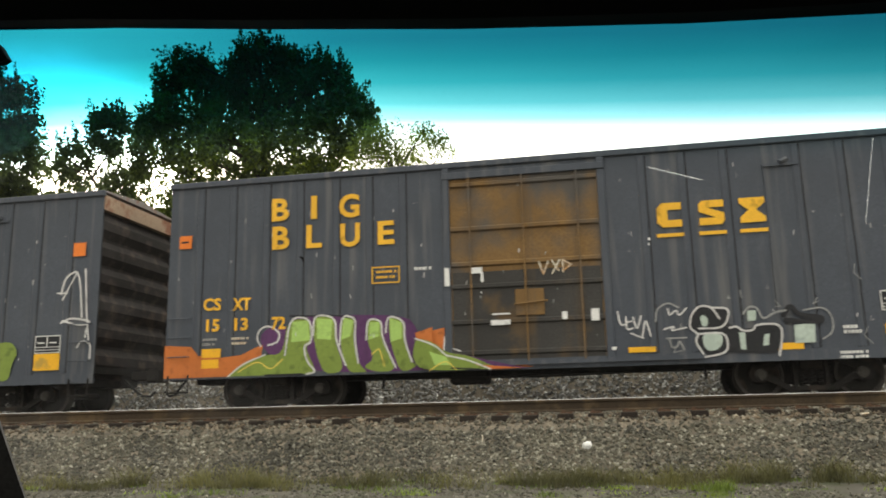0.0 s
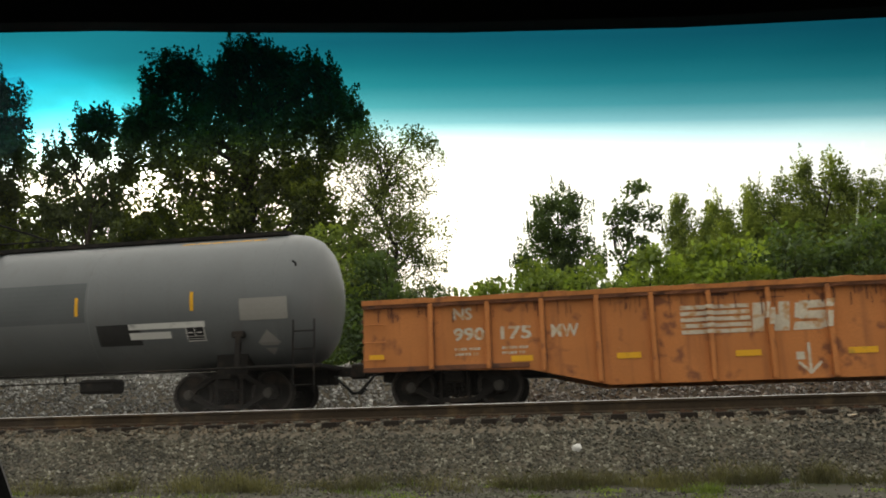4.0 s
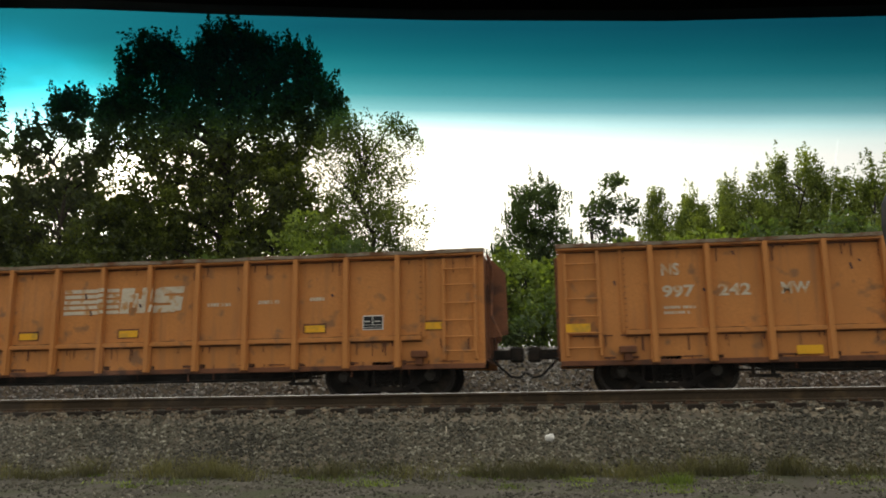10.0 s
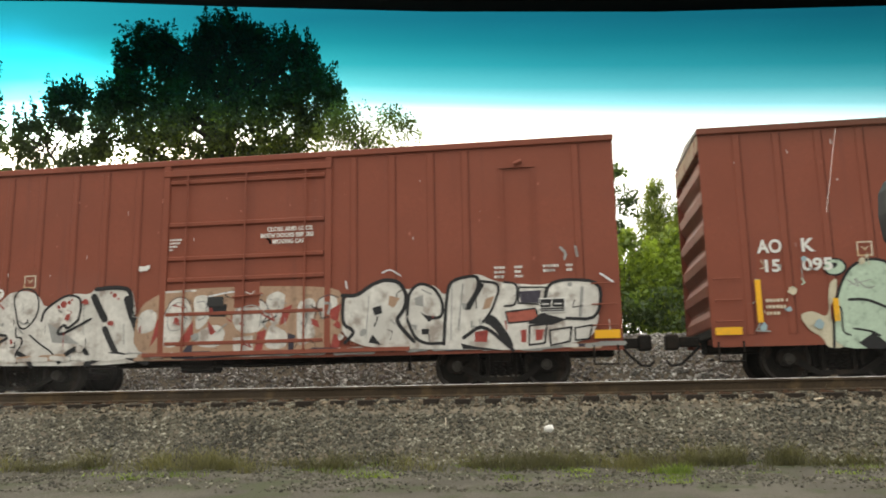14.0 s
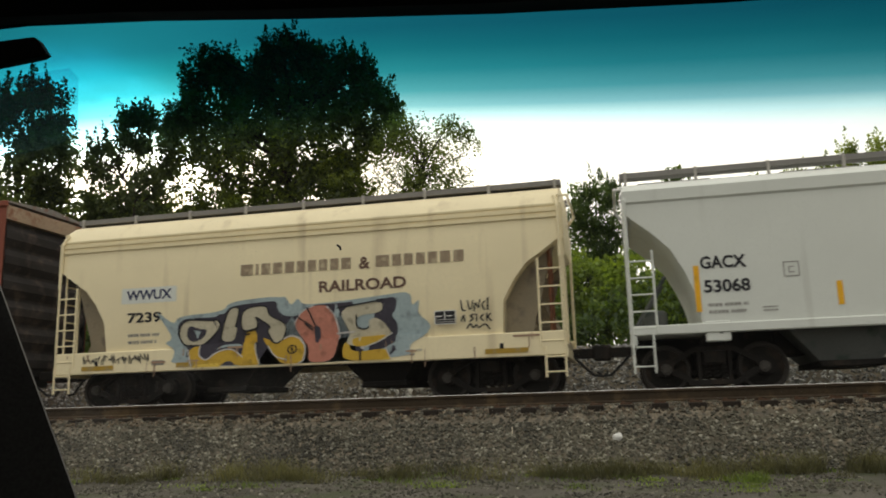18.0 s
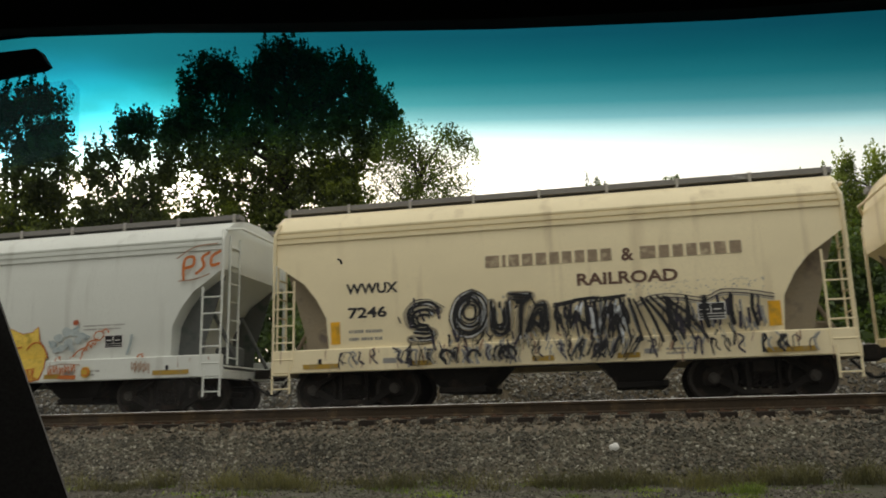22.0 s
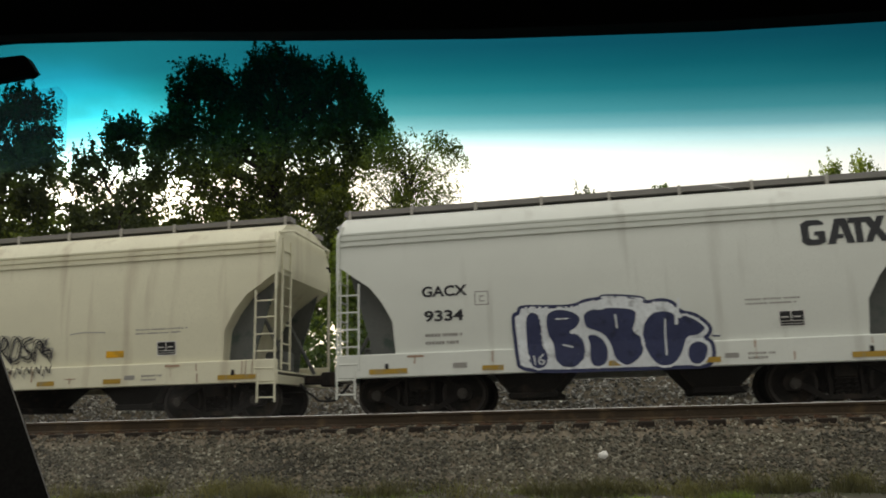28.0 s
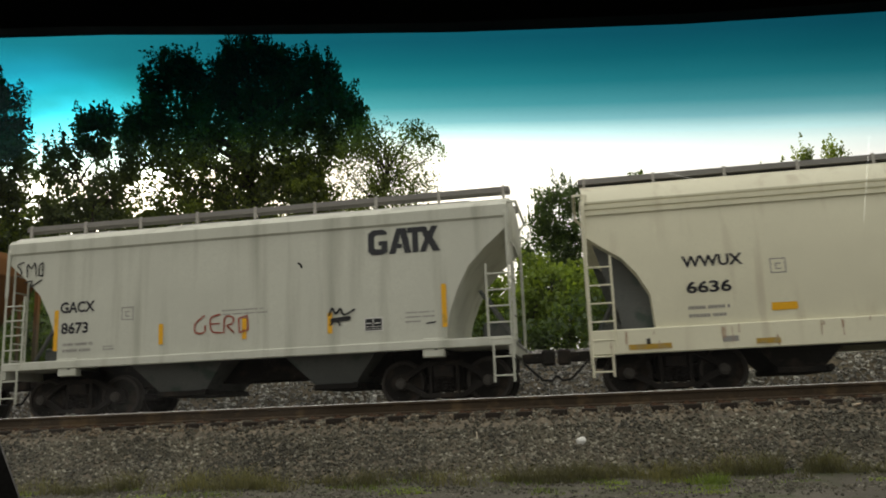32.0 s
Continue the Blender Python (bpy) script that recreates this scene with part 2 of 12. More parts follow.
def stain(m, colour, full, none, ragged=0.8, scale=(1.6, 1.6, 0.35)):
    """Lays a ragged wash of colour over a paint, full at one height of the thing and gone at another."""
    n, l = m.node_tree.nodes, m.node_tree.links
    b = n["Principled BSDF"]
    was = b.inputs["Base Color"].links[0].from_socket
    co, sep, mp, ns = n.new("ShaderNodeTexCoord"), n.new("ShaderNodeSeparateXYZ"), n.new("ShaderNodeMapping"), n.new("ShaderNodeTexNoise")
    mp.inputs["Scale"].default_value = scale
    ns.inputs["Scale"].default_value, ns.inputs["Detail"].default_value = 1.0, 7.0
    add, lev, mx = n.new("ShaderNodeMath"), n.new("ShaderNodeMapRange"), n.new("ShaderNodeMix")
    add.operation = "MULTIPLY_ADD"
    add.inputs[1].default_value = ragged * 2
    mx.data_type = "RGBA"
    mx.inputs["B"].default_value = (*colour, 1)
    lev.inputs["From Min"].default_value, lev.inputs["From Max"].default_value = none + ragged, full + ragged
    lev.inputs["To Max"].default_value = 0.85
    l.new(co.outputs["Object"], sep.inputs["Vector"])
    l.new(co.outputs["Object"], mp.inputs["Vector"])
    l.new(mp.outputs["Vector"], ns.inputs["Vector"])
    l.new(ns.outputs["Fac"], add.inputs[0])
    l.new(sep.outputs["Z"], add.inputs[2])
    l.new(add.outputs["Value"], lev.inputs["Value"])
    l.new(lev.outputs["Result"], mx.inputs["Factor"])
    l.new(was, mx.inputs["A"])
    l.new(mx.outputs["Result"], b.inputs["Base Color"])
    return m


M_ROAD = material("packed_gravel", (0.10, 0.091, 0.073), 0.95, grain=0.35, grain_scale=45, second=(0.06, 0.066, 0.036), spots=0.55, spot_scale=2.5, bump=0.6, bump_scale=90)
M_BALLAST = material("ballast_bed", (0.165, 0.138, 0.10), 0.95, grain=0.35, grain_scale=25, second=(0.075, 0.068, 0.055), spots=0.5, spot_scale=12, bump=1.0, bump_scale=30)
M_FIELD = material("weedy_earth", (0.07, 0.085, 0.035), 0.95, grain=0.4, grain_scale=3, second=(0.10, 0.08, 0.05), spots=0.4, bump=0.6, bump_scale=8)
M_RAIL = material("rusty_rail", (0.046, 0.032, 0.019), 0.95, metal=0.0, grain=0.25, second=(0.082, 0.055, 0.028), spots=0.35, bump=0.2)
M_HEAD = material("polished_rail_head", (0.62, 0.60, 0.58), 0.28, metal=0.95, grain=0.06)
M_TIE = material("creosoted_tie", (0.034, 0.025, 0.018), 0.9, grain=0.35, grain_scale=20, second=(0.12, 0.10, 0.08), spots=0.25, bump=0.4, vary=0.4)
M_PLATE = material("tie_plate", (0.13, 0.075, 0.045), 0.8, metal=0.2, grain=0.3)


# ------------------------------------------------------------------ ground and tracks
NEAR_RAIL, NEAR_HEAD = 12.5, 1.345     # nearer rail of the empty track: distance and height of its head
LINE_Y, LINE_HEAD = 17.2, 1.29         # middle of the track that carries the train
GAUGE = 1.5                            # between the middles of two rail heads

PROFILE = [(-900, 0.0, 0), (-30, 0.0, 0), (0, 0.0, 0), (4, 0.03, 0), (8.6, 0.20, 0), (10.2, 0.26, 0), (10.75, 0.32, 1), (11.2, 0.58, 1), (11.65, 0.86, 1), (11.88, 1.025, 1), (12.1, 1.09, 1), (12.32, 1.105, 1),
           (12.5, 1.125, 1), (13.9, 1.12, 1), (14.7, 1.10, 1), (15.3, 1.06, 1), (16.4, 1.10, 1), (18.2, 1.10, 1), (19.0, 1.05, 1), (19.4, 1.22, 1), (20.0, 1.75, 1),
           (20.8, 2.35, 1), (21.6, 2.62, 2), (23, 2.7, 2), (30, 2.7, 2), (60, 2.6, 2), (200, 2.2, 2), (1500, 1.5, 2)]


def ground_height(x, y):
    for (ya, za, _), (yb, zb, _) in zip(PROFILE, PROFILE[1:]):
        if ya <= y <= yb:
            z = za + (zb - za) * (y - ya) / (yb - ya)
            rough = 0.05 if 19.1 < y < 40 else 0.02 if 8 < y < 12 else 0.008
            return z + rough * (noise.noise(Vector((x * 0.9, y * 0.9, 0.3))) + 0.5 * noise.noise(Vector((x * 2.7, y * 2.7, 4.0))))
    return 0.0


def build_ground():
    ys = []
    for (ya, _, m), (yb, _, _) in zip(PROFILE, PROFILE[1:]):
        steps = max(1, int((yb - ya) / 0.25)) if 8 < yb < 24 else 3
        ys += [(ya + (yb - ya) * k / steps, m) for k in range(steps)]
    ys.append((1500, 2))
    xs = [-1500, -400, -120, -60, -35] + [-26 + 0.4 * k for k in range(121)] + [30, 45, 80, 200, 500, 1500]
    v = [(x, y, ground_height(x, y)) for y, _ in ys for x in xs]
    n = len(xs)
    f = [(j * n + i, j * n + i + 1, (j + 1) * n + i + 1, (j + 1) * n + i) for j in range(len(ys) - 1) for i in range(n - 1)]
    me = mesh_of("ground", v, f, M_ROAD, True)
    me.materials.append(M_BALLAST)
    me.materials.append(M_FIELD)
    for k, poly in enumerate(me.polygons):
        poly.material_index = ys[k // (n - 1)][1]
    return tagged(new("ground", me), "packed gravel verge, grey ballast beds and weedy bank", "ground", kind="structure")


def stones(name, count, x0, x1, y0, y1, size, mat, label, seed, keep=None):
    """Broken stone lying on the ground, as one sheet of separate little rocks."""
    rng = random.Random(seed)
    base = [Vector(c) for c in ((-1, -1, -1), (1, -1, -1), (1, 1, -1), (-1, 1, -1), (-0.8, -0.8, 1), (0.8, -0.7, 1), (0.7, 0.8, 0.9), (-0.7, 0.8, 1))]
    quads = [(3, 2, 1, 0), (4, 5, 6, 7), (0, 1, 5, 4), (1, 2, 6, 5), (2, 3, 7, 6), (3, 0, 4, 7)]
    v, f = [], []
    for _ in range(count):
        x, y = rng.uniform(x0, x1), rng.uniform(y0, y1)
        if keep and not keep(x, y, rng):
            continue
        s = size * rng.uniform(0.55, 1.35) / 2
        turn = Euler((rng.uniform(-0.7, 0.7), rng.uniform(-0.7, 0.7), rng.uniform(0, 6.3))).to_matrix()
        stretch = Vector((rng.uniform(0.8, 1.3), rng.uniform(0.7, 1.1), rng.uniform(0.5, 0.9)))
        at = Vector((x, y, ground_height(x, y) + s * 0.35))
        n = len(v)
        for c in base:
            q = c + Vector((rng.uniform(-0.3, 0.3), rng.uniform(-0.3, 0.3), rng.uniform(-0.3, 0.3)))
            v.append(at + turn @ (Vector((q.x * stretch.x, q.y * stretch.y, q.z * stretch.z)) * s))
        f += [tuple(i + n for i in q) for q in quads]
    return tagged(new(name, mesh_of(name, v, f, mat)), label, "gravel", kind="stuff")


def stone_material(name, dark, mid, light):
    m = bpy.data.materials.new(name)
    m.use_nodes = True
    n, l = m.node_tree.nodes, m.node_tree.links
    b = n["Principled BSDF"]
    b.inputs["Roughness"].default_value = 0.9
    g = n.new("ShaderNodeNewGeometry")
    r = n.new("ShaderNodeValToRGB")
    r.color_ramp.elements[0].color, r.color_ramp.elements[1].color = (*dark, 1), (*light, 1)
    e = r.color_ramp.elements.new(0.78)
    e.color = (*mid, 1)
    t = n.new("ShaderNodeTexNoise")
    t.inputs["Scale"].default_value = 40
    x = n.new("ShaderNodeMix")
    x.data_type, x.blend_type = "RGBA", "MULTIPLY"
    x.inputs["Factor"].default_value = 0.5
    l.new(g.outputs["Random Per Island"], r.inputs["Fac"])
    l.new(r.outputs["Color"], x.inputs["A"])
    l.new(t.outputs["Fac"], x.inputs["B"])
    # broad damp and dusty patches
    pos, wide, lev = n.new("ShaderNodeTexCoord"), n.new("ShaderNodeTexNoise"), n.new("ShaderNodeMapRange")
    wide.inputs["Scale"].default_value, wide.inputs["Detail"].default_value = 0.9, 4.0
    lev.inputs["From Min"].default_value, lev.inputs["From Max"].default_value = 0.35, 0.65
    lev.inputs["To Min"].default_value, lev.inputs["To Max"].default_value = 0.55, 1.15
    y = n.new("ShaderNodeMix")
    y.data_type, y.blend_type = "RGBA", "MULTIPLY"
    y.inputs["Factor"].default_value = 1.0
    l.new(pos.outputs["Object"], wide.inputs["Vector"])
    l.new(wide.outputs["Fac"], lev.inputs["Value"])
    l.new(x.outputs["Result"], y.inputs["A"])
    l.new(lev.outputs["Result"], y.inputs["B"])
    l.new(y.outputs["Result"], b.inputs["Base Color"])
    return m


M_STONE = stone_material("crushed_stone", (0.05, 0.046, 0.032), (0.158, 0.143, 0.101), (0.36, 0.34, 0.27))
# much paler than the stone of the near slope
M_STONE_FAR = stone_material("pale_crushed_stone", (0.16, 0.155, 0.14), (0.46, 0.45, 0.42), (0.85, 0.84, 0.80))


def rail_section(head=False):
    if head:
        return [(-0.026, -0.009), (0.026, -0.009), (0.025, -0.001), (0.018, 0.003), (-0.018, 0.003), (-0.025, -0.001)]
    return [(-0.073, -0.182), (0.073, -0.182), (0.073, -0.168), (0.014, -0.145), (0.012, -0.05), (0.036, -0.038), (0.036, -0.010), (0.027, -0.003), (-0.027, -0.003), (-0.036, -0.010), (-0.036, -0.038),
            (-0.012, -0.05), (-0.014, -0.145), (-0.073, -0.168)]


def build_track(name, label, y_near, head, spacing, seed, x0=-45.0, x1=40.0):
    track = tagged(new(name), label, "railway track", kind="structure")
    for y in (y_near, y_near + GAUGE):
        rail = Shape().prism([(y + a_, head + b_) for a_, b_ in rail_section()], x0, x1, "x").put("rail", M_RAIL, track)
        Shape().prism([(y + a_, head + b_) for a_, b_ in rail_section(True)], x0, x1, "x").put("rail_head", M_HEAD, rail, "bright worn running surface")
    rng = random.Random(seed)
    tie = Shape().box(-0.115, 0.115, -0.52, GAUGE + 0.53, -0.178, 0.0, 0.012).mesh("tie", M_TIE)
    plate = Shape().box(-0.09, 0.09, -0.17, 0.17, 0.0, 0.022).box(-0.07, -0.02, -0.115, -0.085, 0.022, 0.05).box(0.02, 0.07, 0.085, 0.115, 0.022, 0.05).mesh("tie_plate", M_PLATE)
    x = x0 + 0.3
    while x < x1:
        o = part("tie", tie, None, track)
        o.matrix_basis = pose(x + rng.uniform(-0.04, 0.04), y_near + rng.uniform(-0.05, 0.05), head - 0.205 + rng.uniform(-0.012, 0.004), 0, 0, rng.uniform(-1.2, 1.2))
        if -16 < x < 12:
            for y in (0, GAUGE):
                p = part("tie_plate", plate, None, o)
                p.matrix_basis = pose(0, y, 0)
        x += spacing
    return track


# ------------------------------------------------------------------ plants


def leaf_material(name, dark, light, through_colour, low=0.42, high=0.64):
    m = bpy.data.materials.new(name)
    m.use_nodes = True
    n, l = m.node_tree.nodes, m.node_tree.links
    n.remove(n["Principled BSDF"])
    out = n["Material Output"]
    g = n.new("ShaderNodeNewGeometry")
    r = n.new("ShaderNodeValToRGB")
    r.color_ramp.elements[0].color, r.color_ramp.elements[1].color = (*dark, 1), (*light, 1)
    d = n.new("ShaderNodeBsdfDiffuse")
    t = n.new("ShaderNodeBsdfTranslucent")
    gl = n.new("ShaderNodeBsdfGlossy")
    gl.inputs["Roughness"].default_value = 0.45
    gl.inputs["Color"].default_value = (0.5, 0.55, 0.5, 1)
    m1, m2 = n.new("ShaderNodeMixShader"), n.new("ShaderNodeMixShader")
    m1.inputs["Fac"].default_value, m2.inputs["Fac"].default_value = 0.35, 0.05
    # broad noise puts lit and unlit clumps into the leaf colours
    co, ns, lev, mean = n.new("ShaderNodeTexCoord"), n.new("ShaderNodeTexNoise"), n.new("ShaderNodeMapRange"), n.new("ShaderNodeMix")
    ns.inputs["Scale"].default_value, ns.inputs["Detail"].default_value = 0.8, 3.0
    lev.inputs["From Min"].default_value, lev.inputs["From Max"].default_value = low, high
    mean.inputs["Factor"].default_value = 0.3
    l.new(co.outputs["Object"], ns.inputs["Vector"])
    l.new(ns.outputs["Fac"], lev.inputs["Value"])
    l.new(lev.outputs["Result"], mean.inputs["A"])
    l.new(g.outputs["Random Per Island"], mean.inputs["B"])
    l.new(mean.outputs["Result"], r.inputs["Fac"])
    tr = n.new("ShaderNodeMix")
    tr.data_type = "RGBA"
    tr.inputs["A"].default_value, tr.inputs["B"].default_value = (*(c * 0.4 for c in through_colour), 1), (*(min(0.9, c * 2.0) for c in through_colour), 1)
    l.new(mean.outputs["Result"], tr.inputs["Factor"])
    l.new(tr.outputs["Result"], t.inputs["Color"])
    l.new(r.outputs["Color"], d.inputs["Color"])
    l.new(d.outputs["BSDF"], m1.inputs[1])
    l.new(t.outputs["BSDF"], m1.inputs[2])
    l.new(m1.outputs["Shader"], m2.inputs[1])
    l.new(gl.outputs["BSDF"], m2.inputs[2])
    l.new(m2.outputs["Shader"], out.inputs["Surface"])
    return m


M_BARK = material("dark_bark", (0.06, 0.05, 0.04), 0.95, grain=0.4, grain_scale=12, bump=0.6, bump_scale=20)
M_LEAF_DARK = leaf_material("dark_green_leaf", (0.034, 0.05, 0.018), (0.12, 0.15, 0.05), (0.12, 0.16, 0.02))
M_LEAF_MID = leaf_material("mid_green_leaf", (0.03, 0.055, 0.015), (0.085, 0.13, 0.03), (0.12, 0.19, 0.02))
# for lower crowns: lit patches painted yellow-green into dark leaves
M_LEAF_LIT_PATCHES = leaf_material("dark_leaf_with_lit_patches", (0.022, 0.033, 0.009), (0.20, 0.24, 0.035), (0.26, 0.34, 0.02), 0.5, 0.72)
M_LEAF_FINE = leaf_material("pale_olive_leaf", (0.045, 0.065, 0.014), (0.14, 0.17, 0.035), (0.22, 0.28, 0.03))
M_LEAF_BRIGHT = leaf_material("bright_green_leaf", (0.08, 0.125, 0.016), (0.215, 0.29, 0.04), (0.31, 0.42, 0.03))
M_LEAF_FAR = leaf_material("poplar_leaf", (0.09, 0.14, 0.022), (0.24, 0.29, 0.05), (0.31, 0.38, 0.035))
M_DRY = leaf_material("dry_grass", (0.075, 0.072, 0.026), (0.16, 0.148, 0.058), (0.15, 0.14, 0.035))


def leaves(rng, blobs, leaf, per_clump, clump, tall=0.75):
    """Leaf faces in clumps. blobs: centre x, y, z, half sizes x, y, z, number of clumps."""
    nrng = np.random.default_rng(rng.randrange(10 ** 6))
    centres, sizes = [], []
    for bx, by, bz, rx, ry, rz, count in blobs:
        d = nrng.normal(size=(count, 3))
        d /= np.linalg.norm(d, axis=1, keepdims=True)
        r = nrng.uniform(0.35, 1.0, (count, 1)) ** 0.55
        centres.append(np.array([bx, by, bz]) + d * r * np.array([rx, ry, rz]))
        sizes.append(nrng.uniform(0.6, 1.35, count))
    centres, sizes = np.concatenate(centres), np.concatenate(sizes)
    c = np.repeat(centres, per_clump, axis=0)
    s = np.repeat(sizes, per_clump)[:, None]
    k = len(c)
    at = c + np.clip(nrng.normal(size=(k, 3)), -1.1, 1.1) * clump * s * np.array([1.0, 1.0, tall])
    u = nrng.normal(size=(k, 3))
    u /= np.linalg.norm(u, axis=1, keepdims=True)
    w = np.cross(u, nrng.normal(size=(k, 3)))
    w /= np.linalg.norm(w, axis=1, keepdims=True)
    size = (leaf * nrng.uniform(0.6, 1.3, k))[:, None]
    nrm = np.cross(u, w)
    v = np.stack([at - u * size * 0.5, at + w * size * 0.36 + nrm * size * 0.08, at + u * size * 0.6, at - w * size * 0.36 + nrm * size * 0.08], 1).reshape(-1, 3)
    return v, centres


def shoots(rng, blobs, count, leaf, tall=1.15):
    """Upright leafy shoots over the upper outside of the blobs."""
    nrng = np.random.default_rng(rng.randrange(10 ** 6))
    crest = max(b[2] + b[5] for b in blobs)
    share = np.array([b[6] * (b[2] + b[5] > 0.7 * crest) for b in blobs], float)
    which = nrng.choice(len(blobs), count, p=share / share.sum())
    b = np.array(blobs, float)[which]
    d = nrng.normal(size=(count, 3))
    d[:, 2] = np.abs(d[:, 2]) * 0.9 + 0.1
    d /= np.linalg.norm(d, axis=1, keepdims=True)
    foot = b[:, :3] + d * b[:, 3:6] * nrng.uniform(0.85, 1.05, (count, 1))
    n = 46
    high = tall * nrng.uniform(0.5, 1.3, count)
    wide = high * nrng.uniform(0.13, 0.24, count)
    s = nrng.uniform(0, 1, (count, n))
    ang = nrng.uniform(0, 6.3, (count, n))
    rad = wide[:, None] * np.sin(np.pi * (0.12 + 0.86 * s)) * nrng.uniform(0.2, 1, (count, n))
    lean = nrng.normal(size=(count, 2)) * 0.16
    at = np.stack([foot[:, :1] + rad * np.cos(ang) + lean[:, :1] * s * high[:, None], foot[:, 1:2] + rad * np.sin(ang) + lean[:, 1:] * s * high[:, None], foot[:, 2:] - 0.2 + s * high[:, None]], -1).reshape(-1, 3)
    k = len(at)
    u = nrng.normal(size=(k, 3)) + np.array([0, 0, 0.7])
    u /= np.linalg.norm(u, axis=1, keepdims=True)
    w = np.cross(u, nrng.normal(size=(k, 3)))
    w /= np.linalg.norm(w, axis=1, keepdims=True)
    size = (leaf * nrng.uniform(0.6, 1.3, k))[:, None]
    return np.stack([at - u * size * 0.5, at + w * size * 0.34, at + u * size * 0.6, at - w * size * 0.34], 1).reshape(-1, 3)


def leaf_mesh(name, v, mat):
    me = bpy.data.meshes.new(name)
    k = len(v) // 4
    me.vertices.add(len(v))
    me.vertices.foreach_set("co", np.ascontiguousarray(v, dtype=np.float32).ravel())
    me.loops.add(4 * k)
    me.loops.foreach_set("vertex_index", np.arange(4 * k, dtype=np.int32))
    me.polygons.add(k)
    me.polygons.foreach_set("loop_start", np.arange(0, 4 * k, 4, dtype=np.int32))
    me.update(calc_edges=True)
    me.validate()
    me.materials.append(mat)
    return me


def tree(name, label, x, y, blobs, leaf=0.24, per_clump=45, clump=0.38, mat=None, seed=1, trunk=0.28, limbs=14, category="tree", tall=0.75, lower=None, spires=0):
    """blobs are given from the foot of the trunk; the last number is how many leaf clumps each carries."""
    rng = random.Random(seed)
    z0 = ground_height(x, y) - 0.05
    ob = tagged(new(name), label, category, group="trees behind the line")
    ob.matrix_basis = pose(x, y, z0)
    v, centres = leaves(rng, blobs, leaf, per_clump, clump, tall)
    if spires:
        v = np.concatenate([v, shoots(random.Random(seed + 500), blobs, spires, leaf * 0.9)])
    top = max(b[2] + b[5] for b in blobs)
    wood = Shape()
    bend = [Vector((rng.uniform(-0.25, 0.25) * k, rng.uniform(-0.2, 0.2) * k, top * 0.82 * k / 5)) for k in range(6)]

    def tapered(points, r0, r1, sides=6):
        rings = []
        for i, p in enumerate(points):
            d = (points[min(i + 1, len(points) - 1)] - points[max(i - 1, 0)]).normalized()
            a1 = d.orthogonal().normalized()
            a2 = d.cross(a1)
            r = r0 + (r1 - r0) * i / (len(points) - 1)
            rings.append([p + r * (math.cos(t) * a1 + math.sin(t) * a2) for t in [2 * math.pi * k / sides for k in range(sides)]])
        wood.loft(rings)

    tapered(bend, trunk, trunk * 0.2, 8)
    picks = rng.sample(range(len(centres)), min(limbs * 5, len(centres)))
    for j, i in enumerate(picks):
        end = Vector(centres[i])
        h = min(max(end.z - (0.5 + 0.35 * abs(end.x)) - rng.uniform(0, 1.2), 0.4), top * 0.8)
        k = h / (top * 0.82) * 5
        a0 = bend[min(int(k), 4)].lerp(bend[min(int(k) + 1, 5)], k - int(k))
        mid = a0.lerp(end, 0.5) + Vector((rng.uniform(-0.3, 0.3), rng.uniform(-0.3, 0.3), rng.uniform(-0.1, 0.5)))
        r = trunk * (0.34 if j < limbs else 0.12)
        tapered([a0, a0.lerp(mid, 0.5) + Vector((0, 0, 0.1)), mid, mid.lerp(end, 0.6), end], r, r * 0.18, 5)
    part("trunk", wood.mesh("trunk", M_BARK, True), M_BARK, ob, "dark trunk and limbs")
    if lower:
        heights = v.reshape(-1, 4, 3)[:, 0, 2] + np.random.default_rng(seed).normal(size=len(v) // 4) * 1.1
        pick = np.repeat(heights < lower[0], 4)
        part("lower_crown", leaf_mesh("lower_crown", v[pick], lower[1]), mat, ob, "dark lower leaves with painted lit patches")
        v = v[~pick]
    part("crown", leaf_mesh("crown", v, mat or M_LEAF_MID), mat, ob, "leafy crown with gaps")
    return ob


